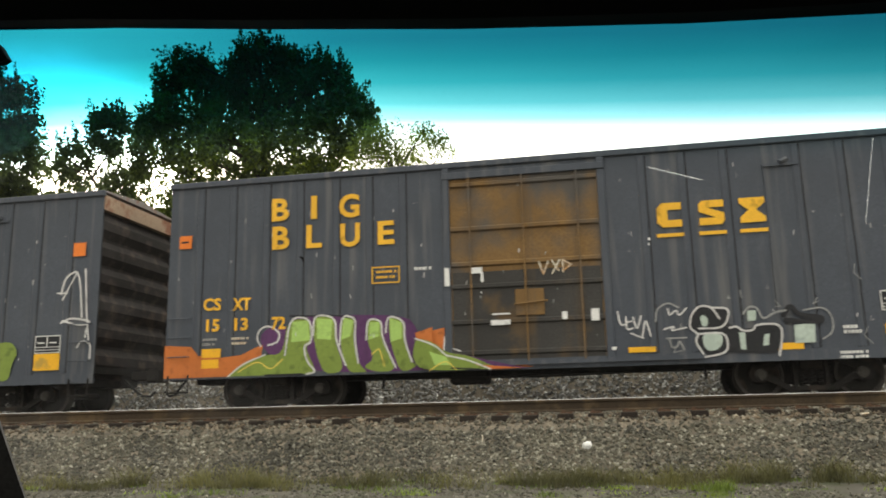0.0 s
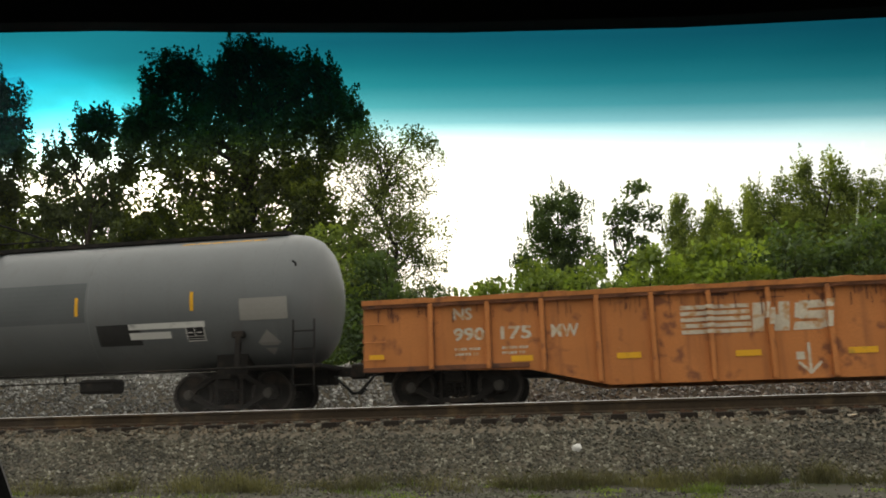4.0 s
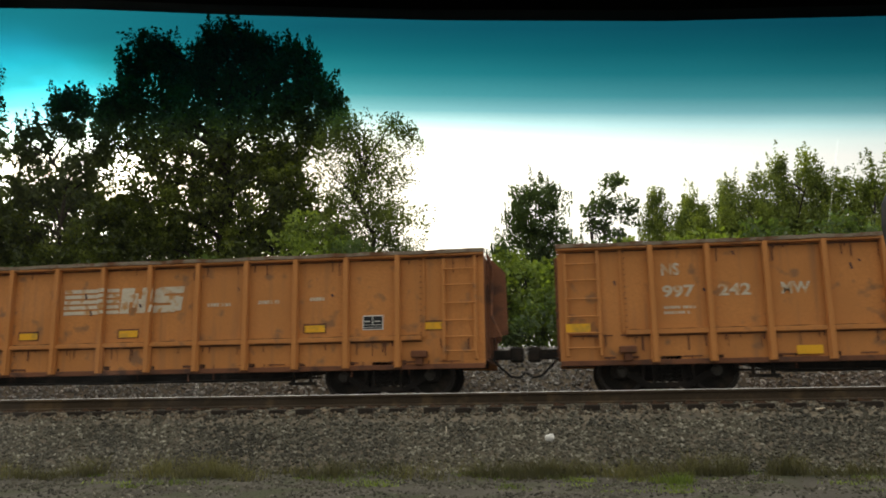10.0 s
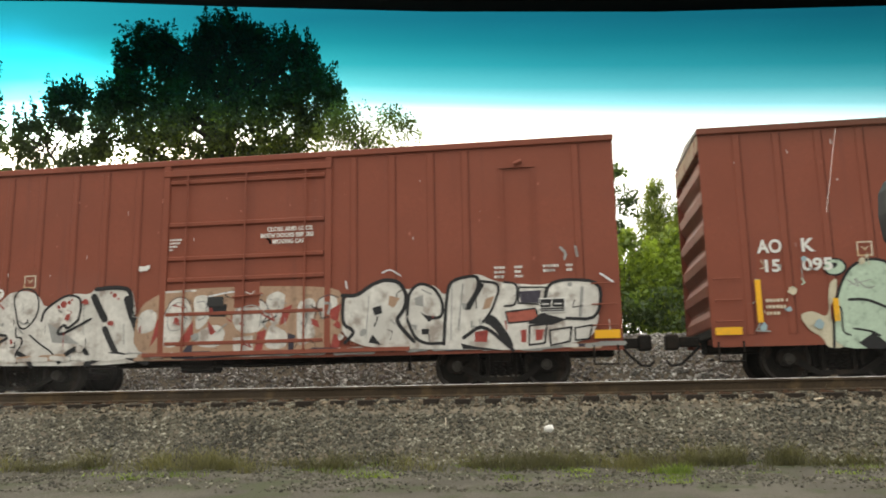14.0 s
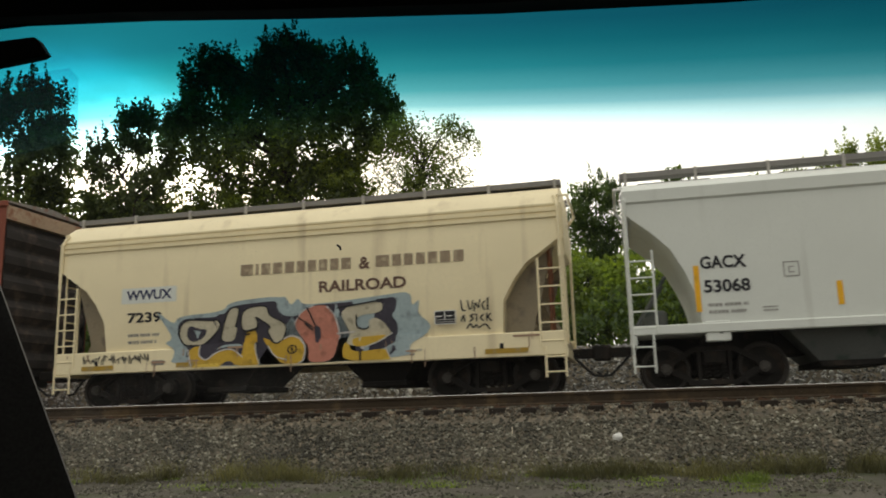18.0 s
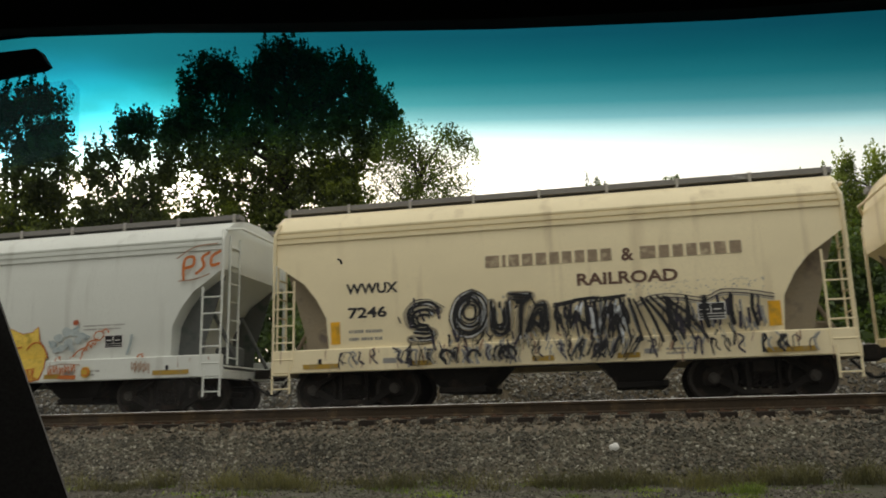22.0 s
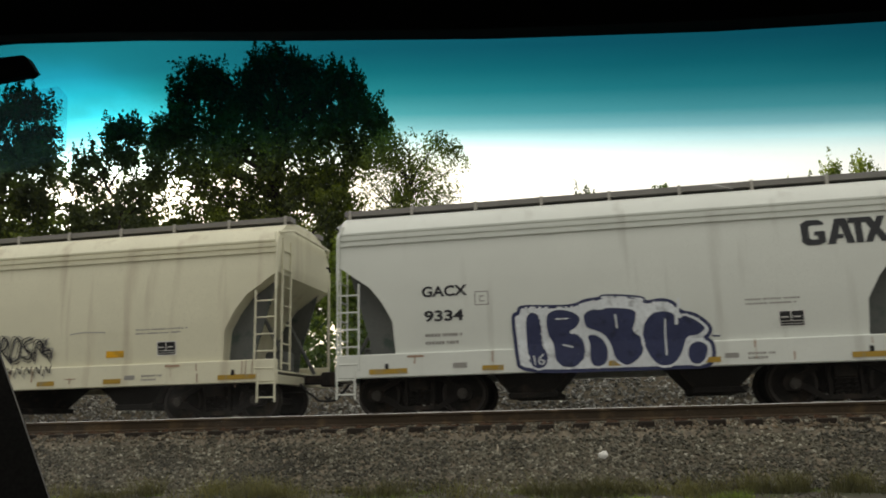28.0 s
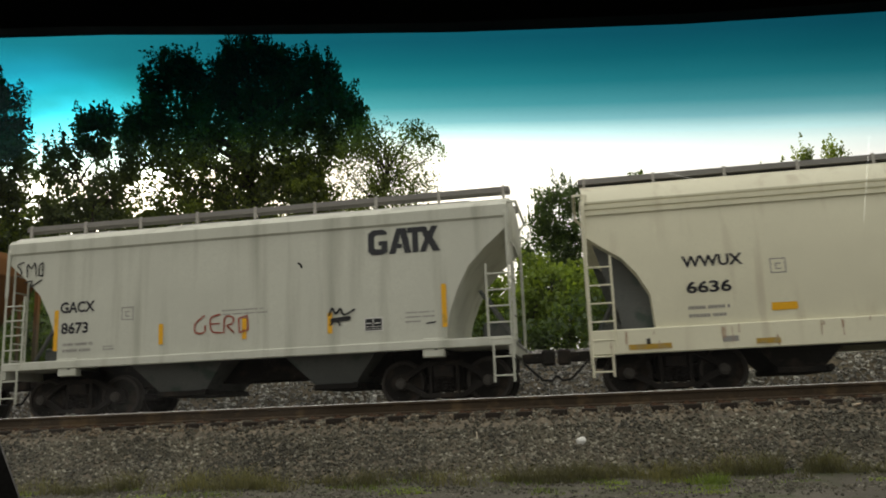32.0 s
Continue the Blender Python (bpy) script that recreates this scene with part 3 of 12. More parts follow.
def build_trees():
    # the big cottonwood, with upright tufts along the top of its crown
    rngt = random.Random(19)
    tufts = [(x, 0.3, z - 0.75 + rngt.uniform(-0.2, 0.3), 0.3, 0.3, 0.6, 6) for x, z in ((-6.6, 14.6), (-5.6, 15.8), (-5.0, 17.4), (-4.2, 18.0), (-3.4, 17.6), (-2.4, 16.6), (-1.4, 17.6), (-0.6, 18.2), (0.3, 18.5), (1.2, 18.1), (2.0, 17.4), (2.9, 17.0), (3.7, 17.2), (4.6, 16.4), (5.3, 15.3), (6.1, 14.4))]
    tree("cottonwood_tree", "tall dark cottonwood with a dense uneven crown", -17.0, 38.0,
         [(-4.0, 0, 15.6, 1.8, 1.8, 2.5, 75), (0.2, 0.3, 16.2, 2.1, 1.9, 2.2, 95), (3.6, 0, 15.0, 1.5, 1.7, 2.2, 60), (5.2, 0, 13.2, 1.1, 1.4, 1.9, 34), (-6.0, 0, 13.2, 1.0, 1.4, 1.9, 34),
          (-1.8, 0, 14.2, 1.5, 1.6, 1.8, 40), (0.0, 0, 11.8, 5.4, 2.6, 2.2, 185), (-2.6, 0, 8.8, 3.4, 2.4, 2.0, 112), (2.4, 0, 8.6, 3.2, 2.4, 2.2, 132), (-3.6, 0, 5.8, 2.8, 2.0, 2.0, 130), (2.2, 0, 5.4, 3.4, 2.2, 2.0, 150)] + tufts,
         leaf=0.2, per_clump=84, clump=0.33, mat=M_LEAF_DARK, seed=3, trunk=0.42, limbs=26, tall=1.5, lower=(11.6, M_LEAF_LIT_PATCHES), spires=260)
    tree("ash_tree", "slender half-open tree with pale leaves", -8.4, 36.0,
         [(-1.6, 0, 10.0, 1.3, 1.2, 2.6, 52), (0.6, 0, 10.2, 1.5, 1.3, 2.0, 34), (-0.6, 0, 7.2, 1.9, 1.6, 2.2, 66), (1.2, 0, 6.4, 1.4, 1.2, 1.6, 24), (-1.2, 0, 4.4, 1.8, 1.3, 1.6, 46),
          (1.0, 0, 3.6, 1.3, 1.0, 1.2, 22)],
         leaf=0.125, per_clump=105, clump=0.46, mat=M_LEAF_FINE, seed=8, trunk=0.16, limbs=34)
    tree("locust_tree", "dark open tree with a small top", -24.6, 36.0,
         [(0.3, 0, 13.2, 1.1, 1.0, 1.2, 26), (-1.6, 0, 11.4, 0.9, 0.9, 1.3, 18), (1.4, 0, 11.2, 1.0, 1.0, 1.6, 22), (0.0, 0, 9.2, 2.4, 1.6, 1.2, 36), (-2.0, 0, 8.0, 1.6, 1.4, 1.8, 34),
          (1.2, 0, 5.2, 2.6, 1.8, 1.6, 70), (-1.2, 0, 4.6, 2.8, 1.8, 1.8, 80), (-2.4, 0, 6.6, 1.8, 1.5, 1.8, 44), (2.4, 0, 7.0, 1.2, 1.2, 1.8, 26), (3.2, 0, 4.4, 1.6, 1.4, 2.0, 44)],
         leaf=0.19, per_clump=84, clump=0.36, mat=M_LEAF_DARK, seed=12, trunk=0.2, limbs=18, lower=(7.5, M_LEAF_LIT_PATCHES), spires=90)
    tree("maple_tree", "dark leafy tree at the end of the row", -29.6, 34.0,
         [(0.2, 0, 13.6, 2.2, 1.8, 2.4, 80), (1.6, 0, 11.0, 1.7, 1.5, 1.6, 40), (-0.4, 0, 9.2, 3.0, 2.2, 2.2, 90), (1.4, 0, 6.6, 2.6, 1.8, 1.8, 90), (0, 0, 4.0, 3.4, 2.0, 2.0, 110), (2.6, 0, 4.6, 1.8, 1.6, 2.2, 60)],
         leaf=0.21, per_clump=80, clump=0.38, mat=M_LEAF_DARK, seed=17, trunk=0.26, limbs=14, lower=(8.5, M_LEAF_LIT_PATCHES), spires=120)
    tree("mulberry_tree", "round-headed dark tree beyond the line", -1.2, 50.0,
         [(0.0, 0, 10.2, 2.0, 1.8, 2.2, 60), (-0.9, 0, 7.6, 2.0, 1.8, 2.0, 60), (1.2, 0, 7.6, 1.7, 1.6, 1.6, 40), (0, 0, 5.0, 3.0, 2.0, 2.0, 70)],
         leaf=0.16, per_clump=120, clump=0.38, mat=M_LEAF_MID, seed=21, trunk=0.22, spires=40)
    tree("cherry_tree", "thin open tree with a ragged crown", 2.9, 45.0,
         [(0.3, 0, 10.2, 1.0, 0.9, 1.0, 12), (-0.6, 0, 8.8, 0.9, 0.9, 1.0, 14), (0.9, 0, 8.9, 0.8, 0.8, 0.7, 9), (0.0, 0, 7.0, 1.1, 1.0, 1.3, 30), (0, 0, 4.6, 1.8, 1.4, 1.5, 40)],
         leaf=0.24, per_clump=32, clump=0.3, mat=M_LEAF_MID, seed=25, trunk=0.14)
    rng = random.Random(5)
    for k, (x, h, w) in enumerate([(-36.8, 12.6, 2.8), (-32.4, 13.0, 2.5), (-29.0, 12.4, 2.3), (-25.5, 12.8, 2.3), (-22.6, 11.4, 2.2), (-12.4, 9.6, 2.2)]):
        tree("young_ash_tree", "slim dark young tree in the thicket", x, 42.0 + rng.uniform(-1, 1),
             [(0, 0, h - 1.0, w * 0.5, w * 0.5, 1.1, 11), (rng.uniform(-0.6, 0.6), 0, h - 2.8, w * 0.8, w * 0.7, 1.3, 20), (0, 0, h - 4.8, w, w * 0.8, 1.5, 26), (0, 0, h - 7.0, w * 1.1, w * 0.8, 1.7, 28), (0, 0, 2.0, w * 1.1, w * 0.8, 1.8, 16)],
             leaf=0.21, per_clump=92, clump=0.37, mat=M_LEAF_DARK, seed=140 + k, trunk=0.12, limbs=12)
    for k, (x, y, h, w) in enumerate([(5.6, 45, 10.1, 1.2), (6.8, 44, 8.4, 1.3), (7.9, 46, 10.2, 1.3), (8.9, 42, 9.6, 1.5), (10.0, 41, 9.4, 1.4), (10.8, 40, 10.0, 1.2), (11.6, 41, 8.6, 1.3), (12.4, 40, 10.1, 1.2),
                                      (13.3, 39, 8.7, 1.3), (14.1, 38, 9.1, 1.4), (15.9, 39, 9.5, 1.6), (18.6, 40, 11.0, 2.0), (21.6, 41, 10.6, 2.0), (24.8, 42, 11.0, 2.2), (6.2, 43, 7.6, 1.7), (7.5, 42, 7.8, 1.8), (8.6, 40, 8.0, 1.7)]):
        tree("poplar_tree", "young green poplar in a close row", x, y,
             [(rng.uniform(-0.2, 0.2), 0, h - 0.9, w * 0.24, w * 0.3, 1.1, 10), (rng.uniform(-0.2, 0.2), 0, h - 2.2, w * 0.6, w * 0.55, 1.4, 26), (0, 0, h - 4.2, w * 0.95, w * 0.8, 1.8, 52), (0, 0, h - 6.8, w * 1.25, w, 2.0, 70)],
             leaf=0.125, per_clump=130, clump=0.30, mat=M_LEAF_FAR, seed=40 + k, trunk=0.12, limbs=10, tall=1.1, spires=40)
    # undergrowth along the bank
    shrubs = [(-26.0, 27.0, 3.6, 2.8, 0), (-21.5, 28.0, 3.4, 2.6, 0), (-18.6, 26.0, 3.2, 2.2, 1), (-15.6, 28.0, 3.6, 2.4, 0), (-12.8, 27.0, 3.8, 2.2, 1), (-9.6, 30.0, 6.2, 2.0, 2), (-7.6, 29.0, 4.6, 1.4, 1),
              (-5.2, 30.0, 3.2, 1.4, 1), (-3.2, 28.0, 3.3, 1.6, 2), (-1.4, 27.0, 3.6, 1.6, 2), (0.4, 26.5, 3.5, 1.4, 2), (2.4, 27.5, 3.8, 1.6, 2), (4.4, 26.0, 3.8, 1.8, 2), (6.6, 27.0, 4.2, 1.9, 1),
              (9.0, 27.0, 4.2, 2.0, 1), (11.6, 28.0, 4.4, 2.2, 1), (14.6, 28.0, 4.4, 2.2, 0), (18.0, 28.0, 4.6, 2.6, 1), (22.0, 29.0, 4.8, 2.6, 1), (-31.0, 28.0, 4.0, 3.0, 0)]
    for k, (x, y, h, w, tone) in enumerate(shrubs):
        tree("shrub", ("dark green shrub on the bank", "green shrub on the bank", "bright green shrub on the bank")[tone], x, y,
             [(0, 0, h * 0.62, w * 0.8, w * 0.7, h * 0.36, int(30 * w)), (-w * 0.4, 0, h * 0.36, w * 0.7, w * 0.6, h * 0.3, int(20 * w)), (w * 0.45, 0, h * 0.4, w * 0.65, w * 0.6, h * 0.3, int(20 * w))],
             leaf=0.18, per_clump=48, clump=0.32, mat=(M_LEAF_DARK, M_LEAF_MID, M_LEAF_BRIGHT)[tone], seed=80 + k, trunk=0.06, limbs=8, category="shrub")
    # brush right behind the gravel bank
    brush = [(x0 + rng.uniform(-0.5, 0.5), 22.2 + rng.uniform(-0.3, 1.2), 2.9 + rng.uniform(0, 0.5), 1.0, 0.8, 0.7 + rng.uniform(0, 0.6), 24) for x0 in [-32 + 1.3 * k for k in range(46)]]
    v, _ = leaves(rng, brush, 0.15, 34, 0.25)
    tagged(new("brush", leaf_mesh("brush", v, M_LEAF_MID)), "tangled green brush along the top of the bank", "brush", kind="stuff")


def tuft_sheet(name, label, patches, mat, seed):
    """Grass blades in tufts. patches: x, y, radius, height, number of blades."""
    rng = random.Random(seed)
    v, f = [], []
    for px, py, r, h, count in patches:
        for _ in range(count):
            a_, d = rng.uniform(0, 6.3), r * rng.uniform(0, 1) ** 0.7
            x, y = px + d * math.cos(a_) * 1.4, py + d * math.sin(a_) * 0.5
            z = ground_height(x, y) - 0.01
            b, hh, w = rng.uniform(0, 6.3), h * rng.uniform(0.4, 1.25), rng.uniform(0.002, 0.006)
            lean = hh * rng.uniform(0.1, 1.1)
            dx, dy, t = math.cos(b), math.sin(b), rng.uniform(0, 6.3)
            n = len(v)
            for s, k in ((0.0, 1.0), (0.55, 0.8), (1.0, 0.15)):
                q = (x + dx * lean * s * s, y + dy * lean * s * s, z + hh * s)
                v += [(q[0] - math.cos(t) * w * k, q[1] - math.sin(t) * w * k, q[2]), (q[0] + math.cos(t) * w * k, q[1] + math.sin(t) * w * k, q[2])]
            f += [(n, n + 1, n + 3, n + 2), (n + 2, n + 3, n + 5, n + 4)]
    return tagged(new(name, mesh_of(name, v, f, mat)), label, "grass", kind="stuff")


# ------------------------------------------------------------------ train: common parts
SPEED = 7.97            # metres a second, to the left
NEAR = -1.6             # near side of a car, from the middle of the track
WHEEL = 0.457

M_FRAME = material("grimy_underframe", (0.016, 0.0145, 0.013), 0.9, grain=0.3, second=(0.035, 0.028, 0.022), spots=0.3, bump=0.2)
M_TRUCK = material("grimy_cast_steel", (0.021, 0.018, 0.016), 0.85, grain=0.3, second=(0.034, 0.026, 0.02), spots=0.35, bump=0.3)
M_TREAD = material("worn_wheel_steel", (0.045, 0.039, 0.034), 0.55, metal=0.3, grain=0.25)
M_WEB = material("grimy_wheel_plate", (0.016, 0.014, 0.012), 0.85, grain=0.3, second=(0.04, 0.03, 0.022), spots=0.3)
M_CAP = material("grey_bearing_cap", (0.075, 0.068, 0.06), 0.6, metal=0.3, grain=0.2)
M_HOSE = material("black_rubber_hose", (0.02, 0.02, 0.02), 0.7)
M_YELLOW = material("yellow_reflector", (0.82, 0.43, 0.02), 0.45, grain=0.1, second=(0.45, 0.28, 0.05), spots=0.25)
M_YELLOW_DIRTY = material("grimy_yellow_strip", (0.46, 0.29, 0.045), 0.6, grain=0.2, second=(0.30, 0.24, 0.12), spots=0.5, spot_scale=5)
M_WHITE_PAINT = material("white_stencil_paint", (0.72, 0.71, 0.68), 0.7, grain=0.08, spots=0.1)
M_BLACK_PAINT = material("black_stencil_paint", (0.025, 0.025, 0.03), 0.6, grain=0.1)
M_PANEL_BLACK = material("black_stencil_panel", (0.02, 0.02, 0.022), 0.6)

TRUCK_PARTS = {}


def truck_meshes():
    s = Shape()
    for side in (-1, 1):
        y0, y1 = side * 1.04, side * 0.90
        for f in (-1, 1):
            for strip in ([(1.06, 0.34), (1.10, 0.44), (1.08, 0.56), (1.00, 0.64), (0.78, 0.64), (0.70, 0.58), (0.76, 0.50), (0.78, 0.36), (0.84, 0.32)],
                          [(0.80, 0.64), (0.74, 0.66), (0.38, 0.86), (0.26, 0.87), (0.26, 0.78), (0.36, 0.77), (0.70, 0.56), (0.78, 0.56)],
                          [(0.76, 0.46), (0.68, 0.44), (0.36, 0.235), (0.30, 0.235), (0.30, 0.15), (0.40, 0.15), (0.74, 0.36), (0.80, 0.36)],
                          [(0.31, 0.80), (0.245, 0.80), (0.245, 0.20), (0.31, 0.20)]):
                s.prism([(f * x, z) for x, z in strip][::f], y0, y1)
            # the ribs that stiffen the edges of the casting
            s.prism([(f * x, z) for x, z in ((0.76, 0.655), (0.38, 0.865), (0.26, 0.875), (0.26, 0.85), (0.37, 0.84), (0.75, 0.63))][::f], y0 + side * 0.03, y0)
            s.prism([(f * x, z) for x, z in ((0.78, 0.385), (0.40, 0.17), (0.30, 0.17), (0.30, 0.145), (0.41, 0.145), (0.80, 0.36))][::f], y0 + side * 0.03, y0)
        s.prism([(-0.26, 0.78), (0.26, 0.78), (0.26, 0.87), (-0.26, 0.87)], y0, y1)
        s.prism([(-0.31, 0.15), (0.31, 0.15), (0.31, 0.235), (-0.31, 0.235)], y0 + side * 0.04, y1)
    s.box(-0.05, 0.05, -0.9, 0.9, 0.3, 0.4)
    # brake beams behind the side frames
    for x in (-0.38, 0.38):
        s.box(x - 0.04, x + 0.04, -0.85, 0.85, 0.34, 0.42)
    frame_mesh = s.mesh("truck", M_TRUCK)
    # the last box is an added dark fill that blocks light through the truck
    b = Shape().box(-0.20, 0.20, -1.12, 1.12, 0.54, 0.77, 0.02).box(-0.25, 0.25, -0.5, 0.5, 0.77, 0.92).box(-0.36, 0.36, -0.66, 0.66, 0.30, 0.84)
    bolster = b.mesh("bolster", M_TRUCK)
    coil = [(0.05 * math.cos(k * 0.9), 0.05 * math.sin(k * 0.9), 0.24 + 0.30 * k / 28) for k in range(29)]
    springs = Shape().tube(coil, 0.016, 4).mesh("spring", M_TRUCK)
    w = Shape()
    for y in (-0.80, 0.80):
        out = -1 if y < 0 else 1
        # rim, dished plate and hub
        w.loft([[(r * math.cos(2 * math.pi * k / 32), y + out * d, r * math.sin(2 * math.pi * k / 32)) for k in range(32)]
                for r, d in ((0.385, -0.03), (0.385, 0.062), (0.40, 0.072), (WHEEL - 0.012, 0.072), (WHEEL, 0.055), (WHEEL + 0.006, -0.05), (WHEEL + 0.028, -0.06), (WHEEL + 0.022, -0.085), (0.385, -0.085))], caps=False)
    tread = len(w.f)
    for y in (-0.80, 0.80):
        out = -1 if y < 0 else 1
        w.loft([[(r * math.cos(2 * math.pi * k / 32), y + out * d, r * math.sin(2 * math.pi * k / 32)) for k in range(32)]
                for r, d in ((0.39, 0.03), (0.30, -0.005), (0.20, 0.01), (0.14, 0.06), (0.11, 0.075))])
    w.disc(0, 0, -0.95, 0.95, 0.075, 0.075, 12)
    wheels = w.mesh("wheelset", M_TREAD, True)
    wheels.materials.append(M_WEB)
    for q in wheels.polygons:
        q.material_index = 1 if q.index >= tread else 0
    c = Shape().disc(0, 0, -1.12, -0.92, 0.10, 0.115, 18).disc(0, 0, -1.135, -1.12, 0.06, 0.075, 14)
    for k in range(3):
        a_ = 2 * math.pi * k / 3
        c.disc(0.068 * math.cos(a_), 0.068 * math.sin(a_), -1.15, -1.12, 0.016, 0.016, 6)
    caps = c.mesh("bearing_cap", M_CAP)
    TRUCK_PARTS.update(sides=frame_mesh, bolster=bolster, springs=springs, wheels=wheels, caps=caps)


WHEELSETS = []


def add_truck(car, x):
    if not TRUCK_PARTS:
        truck_meshes()
    t = part("truck", TRUCK_PARTS["sides"], None, car, "dark cast-steel truck side frames")
    t.matrix_basis = pose(x, 0, 0)
    part("bolster", TRUCK_PARTS["bolster"], None, t)
    for dx in (-0.15, 0.0, 0.15):
        part("spring", TRUCK_PARTS["springs"], None, t).matrix_basis = pose(dx, -1.05, 0)
    for dx in (-0.89, 0.89):
        w = part("wheelset", TRUCK_PARTS["wheels"], None, t, "steel wheels on an axle")
        w.matrix_basis = pose(dx, 0, WHEEL)
        WHEELSETS.append((w, dx))
        c = part("bearing_cap", TRUCK_PARTS["caps"], None, t, "grey round bearing cap")
        c.matrix_basis = pose(dx, 0, WHEEL)
        WHEELSETS.append((c, dx))


def add_coupler(car, x, d):
    """Coupler and air hose at the end x; d: -1 for the left end, 1 for the right."""
    Shape().box(min(x, x + d * 0.55), max(x, x + d * 0.55), -0.10, 0.10, 0.78, 0.98, 0.02).box(min(x + d * 0.4, x + d * 0.68), max(x + d * 0.4, x + d * 0.68), -0.17, 0.14, 0.72, 1.04, 0.04).put(
        "coupler", M_TRUCK, car, "rusty knuckle coupler")
    Shape().tube([(x + d * 0.05, -0.45, 0.78), (x + d * 0.22, -0.40, 0.60), (x + d * 0.42, -0.32, 0.42), (x + d * 0.60, -0.26, 0.40), (x + d * 0.70, -0.24, 0.50)], 0.028, 6).put(
        "air_hose", M_HOSE, car, "black air hose")


def ladder(car, x0, x1, y, z0, z1, rungs, mat, name="ladder", r=0.016, turned=False):
    """Two stiles and rungs. turned: it stands on a car's end, and x0, x1 are then across the track at y along the car."""
    put = (lambda a_, z: (y, a_, z)) if turned else (lambda a_, z: (a_, y, z))
    lad = Shape().tube([put(x0, z0), put(x0, z1)], r * 1.3).tube([put(x1, z0), put(x1, z1)], r * 1.3).put(name, mat, car, "grab ladder stiles")
    for k in range(rungs):
        z = z0 + (z1 - z0) * (k + 0.35) / rungs
        Shape().tube([put(x0, z), put(x1, z)], r).put("rung", mat, lad)
    return lad


def flat(u, z):
    return NEAR


class Decal:
    """Paint on the near side of a car: flat shapes laid a few millimetres proud of the side, whose distance side(x, z) gives."""

    def __init__(self, side=flat, lift=0.006):
        self.side, self.lift, self.v, self.f = side, lift, [], []

    def poly(self, pts):
        n = len(self.v)
        up = self.lift + 0.00002 * len(self.f)
        self.v += [(x, self.side(x, z) - up, z) for x, z in pts]
        self.f.append(tuple(range(n, n + len(pts))))
        return self

    def bar(self, x0, x1, z0, z1, slant=0.0):
        k = max(1, int(abs(z1 - z0) / 0.1))
        for i in range(k):
            a_, b_ = z0 + (z1 - z0) * i / k, z0 + (z1 - z0) * (i + 1) / k
            sa, sb = slant * i / k, slant * (i + 1) / k
            self.poly([(x0 + sa, a_), (x1 + sa, a_), (x1 + sb, b_), (x0 + sb, b_)])
        return self

    def stroke(self, pts, w, closed=False):
        """A brushed line of width w, with round joins."""
        p = [Vector((x, z)) for x, z in pts]
        if closed:
            p.append(p[0])
        for a_, b_ in zip(p, p[1:]):
            d = b_ - a_
            if d.length < 1e-4:
                continue
            steps = max(1, int(d.length / 0.25))
            nrm = Vector((-d.y, d.x)).normalized() * w / 2
            for i in range(steps):
                q0, q1 = a_ + d * i / steps, a_ + d * (i + 1) / steps
                self.poly([tuple(q0 - nrm), tuple(q1 - nrm), tuple(q1 + nrm), tuple(q0 + nrm)])
        for q in p:
            self.poly([(q.x + w / 2 * math.cos(t), q.y + w / 2 * math.sin(t)) for t in [math.pi * k / 4 for k in range(8)]])
        return self

    def put(self, name, mat, car, label=""):
        return part(name, mesh_of(name, self.v, self.f, mat), mat, car, label)


def lettering(car, text, x, z, height, mat, side=flat, width=None, lift=0.008, name="lettering", label=""):
    """A painted line of text: its left end x, its foot z, the height of its capitals and, if given, its whole width."""
    cu = bpy.data.curves.new("text", "FONT")
    cu.body, cu.resolution_u, cu.offset = text, 3, 0.03
    tmp = new("text", cu)
    bpy.context.view_layer.update()
    me = bpy.data.meshes.new_from_object(tmp.evaluated_get(bpy.context.evaluated_depsgraph_get()))
    bpy.data.objects.remove(tmp)
    bpy.data.curves.remove(cu)
    k = height / 0.69
    kx = k
    x_min = min(p.co.x for p in me.vertices)
    x_max = max(p.co.x for p in me.vertices)
    if width:
        kx = width / (x_max - x_min)
    for p in me.vertices:
        u, w = x + (p.co.x - x_min) * kx, z + p.co.y * k
        p.co = (u, side(u, w) - lift, w)
    me.materials.clear()
    me.materials.append(mat)
    return part(name, me, mat, car, label or "painted letters")


def small_print(car, x, z, lines, mat, side=flat, row=0.10, h=0.05):
    """Stencilled lines too small to read, as plain bars. lines: their lengths."""
    d = Decal(side)
    for k, length in enumerate(lines):
        u, n = x, 0
        while u < x + length - 0.02:
            w = min(0.026 + 0.012 * ((int(u * 137) + k) % 3), x + length - u)
            d.bar(u, u + w, z - k * row - h, z - k * row)
            n += 1
            u += w + (0.05 if n % (4 + (k + int(x * 7)) % 3) == 0 else 0.016)
    return d.put("stencil", mat, car, "small stencilled lines")


def reflector(car, x, z, w, h, side=flat, mat=None, border=None):
    if border:
        Decal(side, 0.008).bar(x - 0.03, x + w + 0.025, z - 0.02, z + h + 0.035).put("rust_border", border, car, "rusted edge of a reflector")
    Decal(side, 0.012).bar(x, x + w, z, z + h).put("reflector", mat or M_YELLOW, car, "yellow reflective strip")


